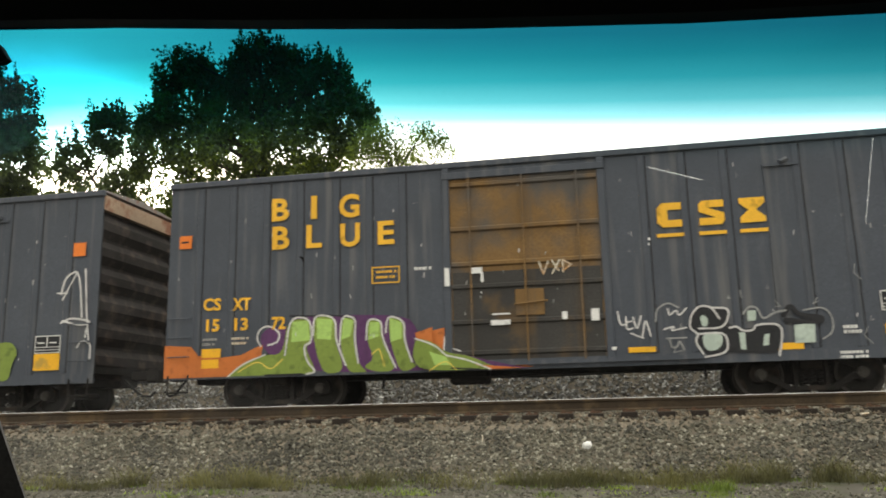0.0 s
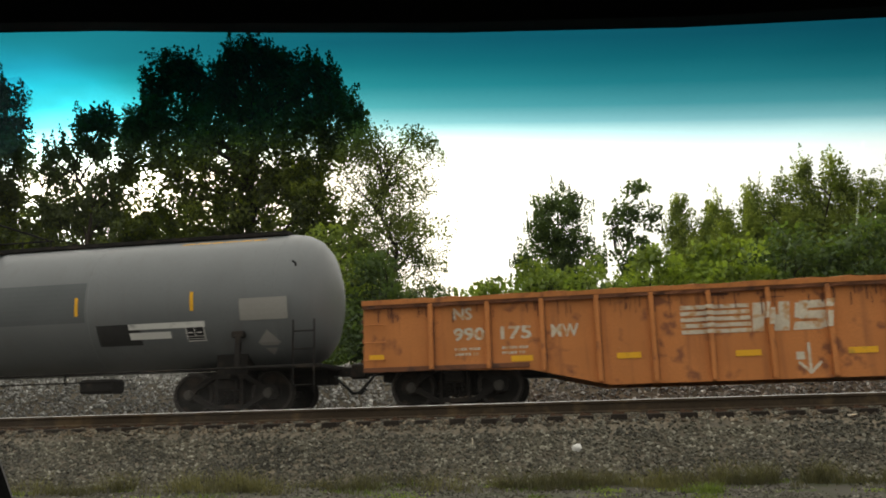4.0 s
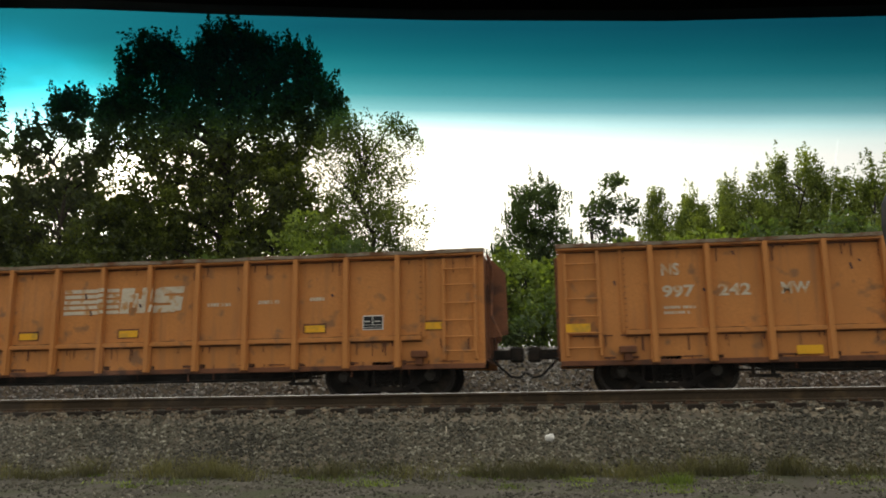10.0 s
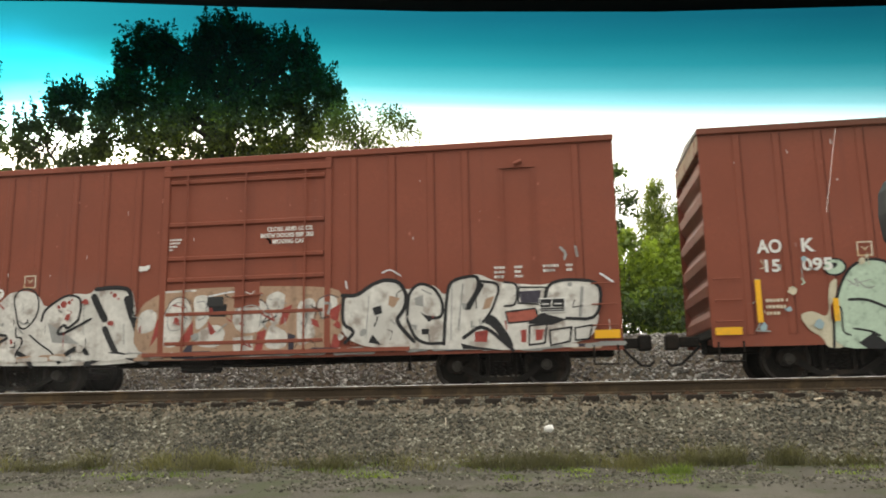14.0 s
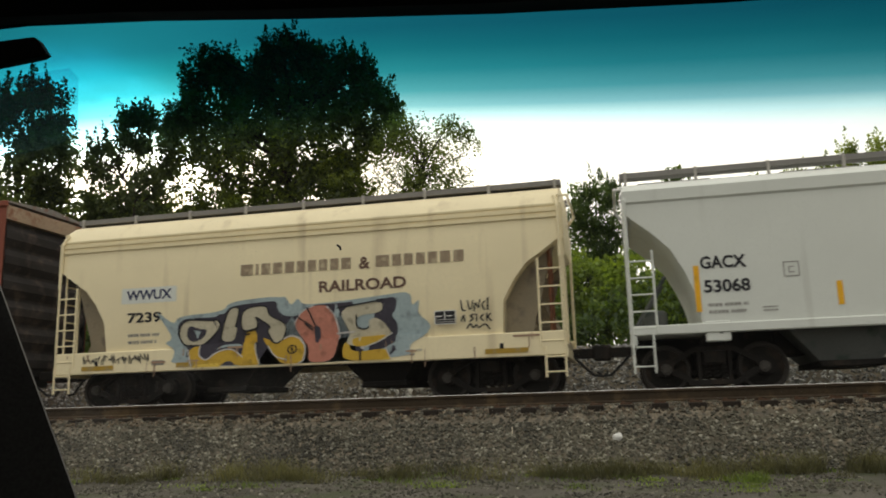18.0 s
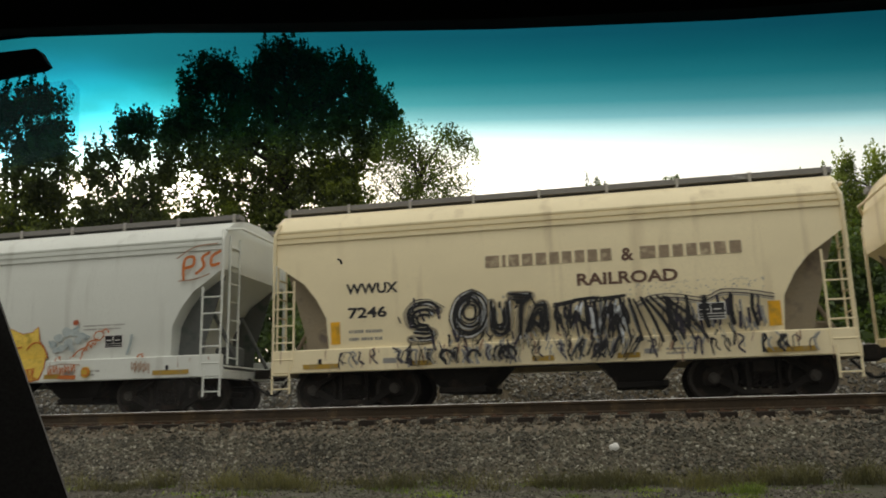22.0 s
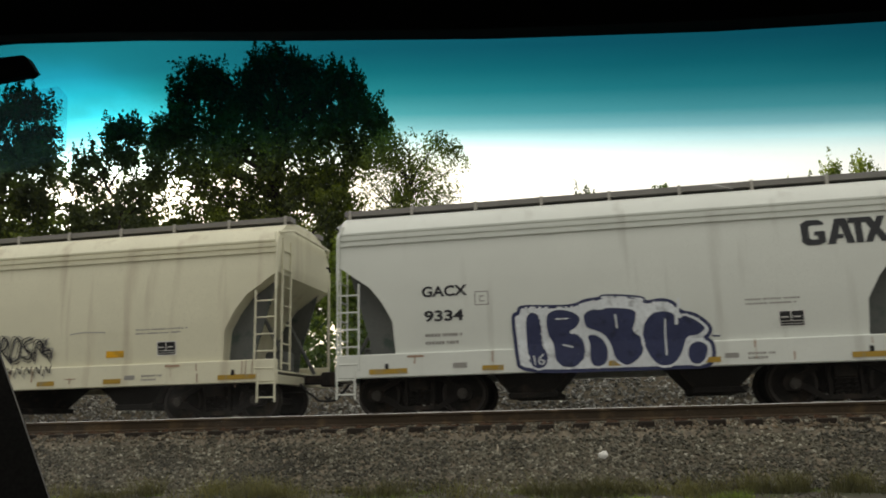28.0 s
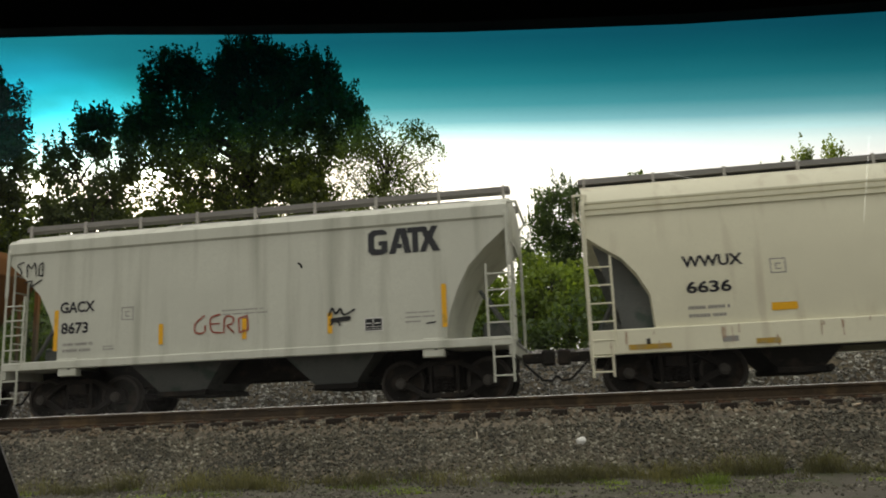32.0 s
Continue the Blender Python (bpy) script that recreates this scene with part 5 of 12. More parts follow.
# ------------------------------------------------------------------ covered hoppers
ROUND_LEN = 11.25
ROUND_CUT = [(1.05, 1.24), (1.3, 1.24), (1.9, 1.20), (2.3, 0.98), (2.62, 0.72), (2.8, 0.45), (3.08, 0.06), (3.3, 0.04)]
ROUND_SIDE = [(1.05, 1.52), (1.3, 1.54), (1.7, 1.585), (2.2, 1.615), (2.7, 1.615), (3.1, 1.595), (3.32, 1.57), (3.50, 1.555), (3.51, 1.595), (3.56, 1.595), (3.57, 1.555), (3.62, 1.555), (3.63, 1.59), (3.68, 1.59), (3.69, 1.55), (3.74, 1.545), (3.75, 1.57), (3.79, 1.57),
              (3.82, 1.54), (4.02, 1.40), (4.19, 1.13), (4.29, 0.80), (4.34, 0.5), (4.36, 0.0)]
ARC_CUT = [(1.2, 1.32), (1.45, 1.32), (1.8, 1.25), (2.25, 1.08), (2.7, 0.84), (3.05, 0.5), (3.3, 0.2), (3.45, 0.04), (3.6, 0.02)]
ARC_SIDE = [(1.2, 1.58), (1.6, 1.585), (2.4, 1.59), (3.2, 1.585), (3.62, 1.58), (3.66, 1.62), (3.88, 1.62), (3.94, 1.55), (4.08, 1.25), (4.18, 0.9), (4.24, 0.5), (4.26, 0.0)]


def table(rows, z):
    if z <= rows[0][0]:
        return rows[0][1]
    for (za, a_), (zb, b_) in zip(rows, rows[1:]):
        if z <= zb:
            return a_ + (b_ - a_) * (z - za) / (zb - za)
    return rows[-1][1]


def round_side(x, z):
    return -table(ROUND_SIDE, min(z, 3.4))


def arc_side(x, z):
    return -table(ARC_SIDE, min(z, 3.55))


def hopper_shell(car, mat, length, cut, profile):
    """Side sheets, roof and slope sheets of a covered hopper."""
    zs = sorted(set([z for z, _ in cut] + [z for z, _ in profile]))
    rings = []
    m = 12
    for z in zs:
        x0, y = table(cut, z), table(profile, z)
        xs = [x0 + (length - 2 * x0) * k / m for k in range(m + 1)]
        rings.append([(x, -y, z) for x in xs] + [(x, y, z) for x in xs[::-1]])
    rings = [r for r in rings if abs(r[0][1]) > 0.01] + [[(p[0], 0.001 if p[1] > 0 else -0.001, profile[-1][0]) for p in rings[-1]]]
    return Shape().loft(rings).put("body", mat, car, "smooth steel hopper body", True)


def end_frame(car, x, d, mat, dark, top=3.95, sill=1.05, web=None):
    """Platform, posts and ladders at one end; d: -1 for the left end, 1 for the right."""

    def at(u):
        return x - d * u
    xs = sorted((at(0.0), at(1.5)))
    Shape().box(xs[0], xs[1], -1.55, 1.55, sill - 0.12, sill - 0.05, 0.01).put("end_platform", mat, car)
    xs = sorted((at(0.0), at(0.12)))
    Shape().box(xs[0], xs[1], -1.6, 1.6, sill - 0.3, sill - 0.02, 0.01).put("end_sill", mat, car)
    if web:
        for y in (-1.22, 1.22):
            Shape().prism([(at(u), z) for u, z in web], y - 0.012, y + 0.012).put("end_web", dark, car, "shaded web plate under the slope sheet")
    # ladder on the side
    ladder(car, at(0.05), at(0.50), -1.62, sill - 0.1, 2.7, 5, mat, "side_ladder", 0.018)
    Shape().tube([(at(0.05), -1.62, 2.7), (at(0.05), -1.62, top - 0.25), (at(0.12), -1.5, top)], 0.035, 6).put("corner_post", mat, car)
    Shape().tube([(at(0.05), 1.62, sill), (at(0.05), 1.62, top - 0.25)], 0.035, 6).put("corner_post", mat, car)
    ladder(car, at(0.04), at(0.42), -1.62, 0.38, sill - 0.1, 2, mat, "stirrup", 0.018)
    # ladder and braces on the end
    ladder(car, -1.35, -0.9, at(0.02), sill, top - 0.1, 7, mat, "end_ladder", 0.018, True)
    Shape().tube([(at(0.05), -1.5, top), (at(-0.12), -1.1, top + 0.1), (at(-0.12), 1.1, top + 0.1), (at(0.05), 1.5, top)], 0.03, 6).put("end_crossover", mat, car)
    Shape().box(*sorted((at(0.05), at(0.08))), -1.42, 1.42, top - 0.62, top - 0.04).put("end_fascia", mat, car, "flat plate under the roof end")
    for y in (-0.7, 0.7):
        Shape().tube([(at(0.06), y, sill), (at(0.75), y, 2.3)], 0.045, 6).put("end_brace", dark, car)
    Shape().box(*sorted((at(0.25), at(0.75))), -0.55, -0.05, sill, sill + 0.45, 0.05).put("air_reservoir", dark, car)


def running_board(car, length, mat, z=4.25, y=-0.85):
    for side in (y, -y):
        near, far = sorted((side + math.copysign(0.18, side), side - math.copysign(0.12, side)))
        Shape().box(0.0, length, near, far, z + 0.045, z + 0.155).put("running_board", mat, car, "grey roof walkway grating")
    k = 9
    stand = Shape().box(-0.028, 0.028, y - 0.2, y - 0.14, z - 0.2, z + 0.175).mesh("board_bracket", M_BRACKET)
    for i in range(k):
        part("board_bracket", stand, M_BRACKET, car).matrix_basis = pose(0.12 + (length - 0.24) * i / (k - 1), 0, 0)
    for x in (0.9, 3.7, 6.5, 9.3):
        Shape().box(x - 0.55, x + 0.95, -0.4, 0.4, z + 0.0, z + 0.09, 0.03).put("hatch_cover", mat, car)


def bay(car, mat, x0, x1, u0, u1, z0, z1, half=1.25, gate=True):
    b = Shape()
    b.loft([[(x0, -half, z1), (x1, -half, z1), (x1, half, z1), (x0, half, z1)], [(u0, -half * 0.75, z0), (u1, -half * 0.75, z0), (u1, half * 0.75, z0), (u0, half * 0.75, z0)]])
    ob = b.put("hopper_bay", mat, car, "sloping discharge hopper")
    if gate:
        Shape().box(u0 - 0.06, u1 + 0.16, -half * 0.85, half * 0.85, z0 - 0.06, z0 + 0.06, 0.02).put("outlet_gate", M_FRAME, ob)
        Shape().disc(u1 + 0.1, z0 + 0.02, -half * 0.95, -half * 0.8, 0.06, 0.06, 10).put("gate_capstan", M_FRAME, ob)
    return ob


def round_hopper(car, mat, dark, board_mat, length=ROUND_LEN):
    hopper_shell(car, mat, length, ROUND_CUT, ROUND_SIDE)
    for y in (-1, 1):
        Shape().box(0.02, length - 0.02, y * 1.56 - 0.06, y * 1.56 + 0.06, 0.79, 1.26, 0.02).put("side_sill", mat, car)
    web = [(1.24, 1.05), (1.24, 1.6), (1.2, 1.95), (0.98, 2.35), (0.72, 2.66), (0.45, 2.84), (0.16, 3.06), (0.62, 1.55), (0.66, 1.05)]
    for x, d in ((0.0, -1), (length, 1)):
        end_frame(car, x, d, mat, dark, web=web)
    running_board(car, length, board_mat)
    bay(car, M_FRAME, 3.0, 4.75, 3.48, 4.25, 0.38, 0.95)
    bay(car, M_FRAME, 6.5, 8.25, 7.0, 7.77, 0.38, 0.95)
    Shape().box(2.5, 8.8, -1.1, 1.1, 0.9, 1.06).put("hopper_floor", M_FRAME, car)
    underframe(car, length, 1.6, 0.9, pipes=False, stub=2.7)


def arc_hopper(car, mat, dark, board_mat, length=11.15):
    hopper_shell(car, mat, length, ARC_CUT, ARC_SIDE)
    for y in (-1, 1):
        Shape().box(0.02, length - 0.02, y * 1.57 - 0.06, y * 1.57 + 0.06, 1.08, 1.26, 0.02).put("side_sill", mat, car)
        for x in (1.36, 9.32):
            Shape().box(x, x + 0.44, y * 1.5 - 0.1, y * 1.5 + 0.1, 0.92, 1.3, 0.02).put("bolster_end", mat, car)
            Shape().disc(x + 0.27, 1.1, y * 1.61, y * 1.58, 0.045, 0.045, 12).put("lift_hole", M_PANEL_BLACK, car)
    for x, d in ((0.0, -1), (length, 1)):
        end_frame(car, x, d, mat, dark, sill=1.2)
    running_board(car, length, board_mat)
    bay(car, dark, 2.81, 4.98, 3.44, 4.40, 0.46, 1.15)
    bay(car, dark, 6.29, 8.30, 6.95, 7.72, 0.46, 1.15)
    Shape().box(2.7, length - 2.7, -0.4, 0.4, 0.66, 1.16, 0.02).put("bay_sill", M_FRAME, car)
    underframe(car, length, 1.52, 1.05, pipes=False, stub=2.7)


RIB_LEN = 10.8


def ribbed_hopper(car, mat, dark, board_mat):
    length, near, top = RIB_LEN, -1.5, 3.98
    outline = [(1.28, 1.3), (9.52, 1.3), (9.52, 2.36), (10.72, 3.6), (10.8, top), (0.0, top), (0.06, 3.62), (1.28, 2.38)]
    Shape().prism(outline, near, -near).put("body", mat, car, "rusty hopper body")
    for x in (1.34, 2.2, 3.12, 4.03, 4.94, 5.83, 6.72, 7.62, 8.52, 9.42):
        Shape().box(x - 0.055, x + 0.055, near - 0.10, near, 1.3, top - 0.06, 0.012).put("post", mat, car)
    Shape().box(0, length, near - 0.06, near + 0.04, top - 0.05, top + 0.03, 0.02).put("eave", mat, car)
    Shape().prism([(-1.5, top), (-0.8, top + 0.14), (0.8, top + 0.14), (1.5, top)], 0, length, "x").put("roof", mat, car)
    Shape().tube([(1.2, near - 0.08, 1.24), (9.6, near - 0.08, 1.24)], 0.03, 6).put("side_sill", dark, car)
    for x, d in ((0.0, -1), (length, 1)):
        def at(u):
            return x - d * u
        Shape().box(*sorted((at(0.0), at(1.4))), -1.5, 1.5, 0.95, 1.06, 0.01).put("end_platform", dark, car)
        Shape().box(*sorted((at(1.15), at(1.6))), -1.55, 1.55, 0.95, 1.34, 0.02).put("bolster_end", mat, car)
        for y in (-1.45, 1.45):
            Shape().box(*sorted((at(0.02), at(0.12))), y - 0.05, y + 0.05, 1.05, top - 0.05).put("corner_post", mat, car)
            Shape().box(*sorted((at(0.55), at(0.62))), y - 0.03, y + 0.03, 1.05, 3.1).put("end_brace", mat, car)
        ladder(car, -1.2, -0.75, at(0.04), 1.05, top, 7, mat, "end_ladder", 0.018, True)
        ladder(car, at(0.08), at(0.5), -1.5, 0.45, 1.0, 2, dark, "stirrup")
        Shape().box(*sorted((at(0.3), at(0.8))), -0.5, 0.1, 1.06, 1.5, 0.05).put("air_reservoir", dark, car)
    running_board(car, length, board_mat, z=4.1)
    Shape().box(2.4, 8.4, -0.4, 0.4, 0.72, 1.29, 0.02).put("bay_sill", M_FRAME, car)
    bay(car, M_BAY, 2.56, 4.6, 3.05, 3.95, 0.32, 1.28)
    bay(car, M_BAY, 6.2, 8.24, 6.85, 7.75, 0.32, 1.28)
    underframe(car, length, 1.5, 1.0, pipes=False, stub=2.6)


# ------------------------------------------------------------------ spray paint


def bands(poly):
    """A convex outline cut along the heights at which a hopper's side bends."""
    out, rest = [], poly
    for level in (1.318, 1.322, 1.7, 2.2, 2.7, 3.1):
        below, above = [], []
        for (x0, z0), (x1, z1) in zip(rest, rest[1:] + rest[:1]):
            (below if z0 <= level else above).append((x0, z0))
            if (z0 <= level) != (z1 <= level):
                x = x0 + (x1 - x0) * (level - z0) / (z1 - z0)
                below.append((x, level))
                above.append((x, level))
        if len(below) > 2:
            out.append(below)
        rest = above
        if len(rest) < 3:
            break
    if len(rest) > 2:
        out.append(rest)
    return out


def rounded(pts, closed, turns=2):
    """Cuts the corners of a line, so that it runs in curves as a can of paint is swung."""
    if len(pts) < 3 or closed and len(pts) < 5:
        return pts
    for _ in range(turns):
        ring = list(zip(pts, pts[1:] + pts[:1])) if closed else list(zip(pts, pts[1:]))
        cut = [q for (x0, z0), (x1, z1) in ring for q in ((x0 * 0.78 + x1 * 0.22, z0 * 0.78 + z1 * 0.22), (x0 * 0.22 + x1 * 0.78, z0 * 0.22 + z1 * 0.78))]
        pts = cut if closed else [pts[0]] + cut[1:-1] + [pts[-1]]
    return pts


class Spray:
    """Layers of spray paint on the near side of a car; each stroke or field lies on the one before."""

    def __init__(self, car, plane, name="spray_paint", label="spray-painted lettering and fields"):
        self.layers, self.plane = {}, plane
        self.label, self.fine = label, name != "spray_paint"
        self.count, self.car, self.name = 0, car, name

    def at(self, colour):
        self.count += 1
        depth = 0.004 + 0.00008 * self.count
        plane = self.plane
        if callable(plane):
            # on a curved side the layers need more room, as their pieces are flat
            depth += 0.0006 * min(self.count, 80)
            return self.layers.setdefault(colour, Decal()), (lambda x, z: plane(x, z) - depth)
        return self.layers.setdefault(colour, Decal()), (lambda x, z: plane - depth)

    def area(self, colour, pts, crisp=False):
        pts = pts if self.fine or crisp else rounded(pts, True)
        d, d.side = self.at(colour)
        d.lift = 0.0
        if not callable(self.plane):
            d.poly(pts)
            return
        bm = bmesh.new()
        bm.faces.new([bm.verts.new((x, 0, z)) for x, z in pts])
        bm.normal_update()
        bmesh.ops.triangulate(bm, faces=bm.faces[:])
        for q in bm.faces:
            for piece in bands([(p.co.x, p.co.z) for p in q.verts]):
                d.poly(piece)
        bm.free()

    def line(self, colour, pts, w, crisp=False):
        d, d.side = self.at(colour)
        d.lift = 0.0
        self.brush(d, pts if self.fine or crisp else rounded(pts, False), w, False)

    def loop(self, colour, pts, w, crisp=False):
        d, d.side = self.at(colour)
        d.lift = 0.0
        self.brush(d, pts if self.fine or crisp else rounded(pts, True), w, True)

    def brush(self, d, pts, w, closed):
        if not callable(self.plane):
            d.stroke(pts, w, closed)
            return
        plain = Decal(flat)
        plain.stroke(pts, w, closed)
        for q in plain.f:
            for piece in bands([(plain.v[i][0], plain.v[i][2]) for i in q]):
                d.poly(piece)

    def done(self):
        for colour, d in self.layers.items():
            tagged(d.put(self.name, SPRAY[colour], self.car, self.label), kind="stuff" if self.fine else "")


SPRAY_COLOURS = {"orange": (0.55, 0.16, 0.035), "purple": (0.10, 0.035, 0.11), "green": (0.20, 0.27, 0.05), "lime": (0.38, 0.56, 0.14), "white": (0.62, 0.60, 0.58), "black": (0.02, 0.02, 0.022), "yellow": (0.80, 0.57, 0.10),
                 "mint": (0.45, 0.52, 0.45), "dim": (0.30, 0.30, 0.29), "silver": (0.50, 0.48, 0.45), "red": (0.30, 0.055, 0.045), "tan": (0.38, 0.25, 0.17), "teal": (0.45, 0.57, 0.45),
                 "steel": (0.32, 0.43, 0.47), "cream": (0.56, 0.51, 0.38), "dark": (0.10, 0.055, 0.05), "sky": (0.36, 0.44, 0.46), "mist": (0.47, 0.53, 0.535), "rustred": (0.42, 0.10, 0.035), "navy": (0.035, 0.042, 0.10), "gold": (0.60, 0.38, 0.045), "pink": (0.52, 0.21, 0.15),
                 "brick": (0.36, 0.10, 0.07), "soot": (0.36, 0.31, 0.22), "chalk": (0.72, 0.75, 0.78), "ink": (0.05, 0.045, 0.062), "rust": (0.15, 0.06, 0.03), "ochre": (0.26, 0.10, 0.035)}
SPRAY = {k: material(k + "_spray_paint", c, 0.6, grain=0.14, grain_scale=14, second=tuple(v * 0.6 for v in c), spots=0.22, spot_scale=5, streak=0.25) for k, c in SPRAY_COLOURS.items()}
SPRAY["silver"] = material("chrome_spray_paint", (0.64, 0.62, 0.58), 0.45, grain=0.2, grain_scale=9, second=(0.30, 0.26, 0.23), spots=0.42, spot_scale=3.5, streak=0.3)


def paint_green_piece(p):
    p.area("orange", [(0.0, 1.4), (0.59, 1.36), (0.76, 1.17), (1.27, 1.11), (1.71, 1.15), (2.19, 1.36), (2.09, 0.72), (0.0, 0.72)], True)
    p.area("orange", [(5.48, 1.44), (5.99, 1.54), (5.95, 0.97), (5.45, 1.13)])
    p.area("orange", [(6.4, 0.86), (7.43, 0.8), (7.7, 0.72), (6.96, 0.72)])
    p.area("purple", [(2.08, 1.49), (2.34, 1.73), (2.72, 1.62), (2.82, 1.91), (5.21, 1.84), (5.46, 1.51), (5.45, 1.13), (6.02, 0.83), (7.29, 0.76), (7.38, 0.72), (3.14, 0.72), (2.3, 1.13)])
    p.area("green", [(1.44, 0.72), (1.76, 0.97), (2.24, 1.14), (2.62, 1.13), (2.72, 1.82), (3.19, 1.85), (3.24, 1.35), (3.09, 1.26), (3.35, 0.76), (3.14, 0.72), (1.55, 0.72)])
    p.area("green", [(3.29, 1.89), (3.73, 1.85), (3.73, 1.38), (3.91, 0.87), (3.83, 0.72), (3.5, 0.72), (3.35, 1.1), (3.27, 1.5)])
    p.area("green", [(3.89, 1.87), (4.16, 1.81), (4.11, 1.42), (4.21, 0.91), (4.41, 0.72), (4.31, 0.72), (4.01, 0.72), (3.83, 1.28)])
    p.area("green", [(4.42, 1.77), (4.69, 1.74), (4.69, 1.4), (4.98, 0.81), (4.9, 0.72), (4.56, 0.72), (4.31, 0.83), (4.56, 0.97), (4.41, 1.31)])
    p.area("green", [(4.84, 1.83), (5.16, 1.72), (5.16, 1.33), (5.3, 0.9), (5.44, 0.82), (5.24, 0.72), (5.07, 0.72), (4.89, 1.25)])
    p.area("green", [(5.5, 1.11), (5.93, 0.88), (6.36, 0.86), (6.87, 0.72), (5.78, 0.72), (5.44, 0.9)])
    p.area("lime", [(2.82, 1.79), (3.16, 1.8), (3.2, 1.4), (2.8, 1.37)])
    p.area("lime", [(3.34, 1.84), (3.68, 1.8), (3.65, 1.39), (3.35, 1.42)])
    p.area("lime", [(3.92, 1.82), (4.12, 1.76), (4.06, 1.45), (3.86, 1.38)])
    p.area("lime", [(4.46, 1.72), (4.66, 1.7), (4.65, 1.42), (4.44, 1.36)])
    p.area("lime", [(4.87, 1.78), (5.12, 1.68), (5.12, 1.36), (4.89, 1.3)])
    p.line("white", [(2.14, 1.31), (2.04, 1.49), (2.13, 1.69), (2.34, 1.73), (2.56, 1.57), (2.51, 1.38), (2.3, 1.33)], 0.035)
    p.line("white", [(1.44, 0.72), (1.76, 0.97), (2.24, 1.14)], 0.03)
    p.line("white", [(2.67, 1.12), (2.77, 1.89), (3.21, 1.85), (3.25, 1.35), (3.06, 1.3), (3.14, 0.96), (3.35, 0.76), (3.14, 0.72)], 0.035)
    p.line("white", [(3.27, 1.5), (3.28, 1.92), (3.75, 1.85), (3.75, 1.38), (3.96, 0.87)], 0.035)
    p.line("white", [(3.83, 1.28), (3.87, 1.89), (4.18, 1.81), (4.14, 1.42), (4.22, 0.91)], 0.035)
    p.line("white", [(4.39, 1.36), (4.41, 1.79), (4.71, 1.74), (4.71, 1.4), (4.99, 0.79)], 0.035)
    p.line("white", [(4.79, 1.49), (4.83, 1.84), (5.18, 1.72), (5.17, 1.33), (5.32, 0.9)], 0.035)
    p.line("white", [(5.46, 1.13), (5.95, 0.9), (5.99, 1.35)], 0.03)
    p.line("white", [(6.03, 1.16), (6.36, 1.05), (6.54, 0.76), (6.87, 0.72)], 0.03)
    p.line("black", [(2.77, 1.91), (3.24, 1.89), (3.76, 1.88), (4.16, 1.81)], 0.03)
    p.line("black", [(2.25, 0.72), (3.04, 0.72)], 0.04)
    p.line("yellow", [(1.66, 0.8), (2.09, 1.04), (2.36, 0.81), (2.62, 1.03)], 0.02)
    p.line("yellow", [(4.51, 1.07), (4.66, 1.21), (4.76, 0.82)], 0.02)


def paint_green_tail(p):
    p.area("orange", [(5.41, 1.45), (5.75, 1.55), (5.77, 1.16), (5.46, 1.14)])
    p.area("purple", [(5.57, 0.92), (6.13, 1.06), (6.78, 0.88), (7.58, 0.7), (7.68, 0.7), (5.67, 0.7)])
    p.area("green", [(5.41, 1.37), (5.8, 1.24), (6.02, 1.04), (6.46, 0.98), (7.05, 0.7), (6.88, 0.7), (5.56, 0.7), (5.34, 0.93)])
    p.area("orange", [(6.58, 0.8), (7.26, 0.73), (7.52, 0.7), (6.88, 0.7)])
    p.area("lime", [(5.68, 1.08), (6.02, 0.96), (6.12, 0.8), (5.79, 0.81)])
    p.line("white", [(5.41, 1.34), (5.8, 1.2), (6.02, 0.99)], 0.03)
    p.line("white", [(6.02, 0.99), (6.45, 0.89), (6.88, 0.7)], 0.03)
    p.line("yellow", [(5.68, 0.7), (6.01, 0.91), (6.23, 0.7)], 0.02)
    p.line("black", [(6.12, 0.74), (6.67, 0.7)], 0.03)


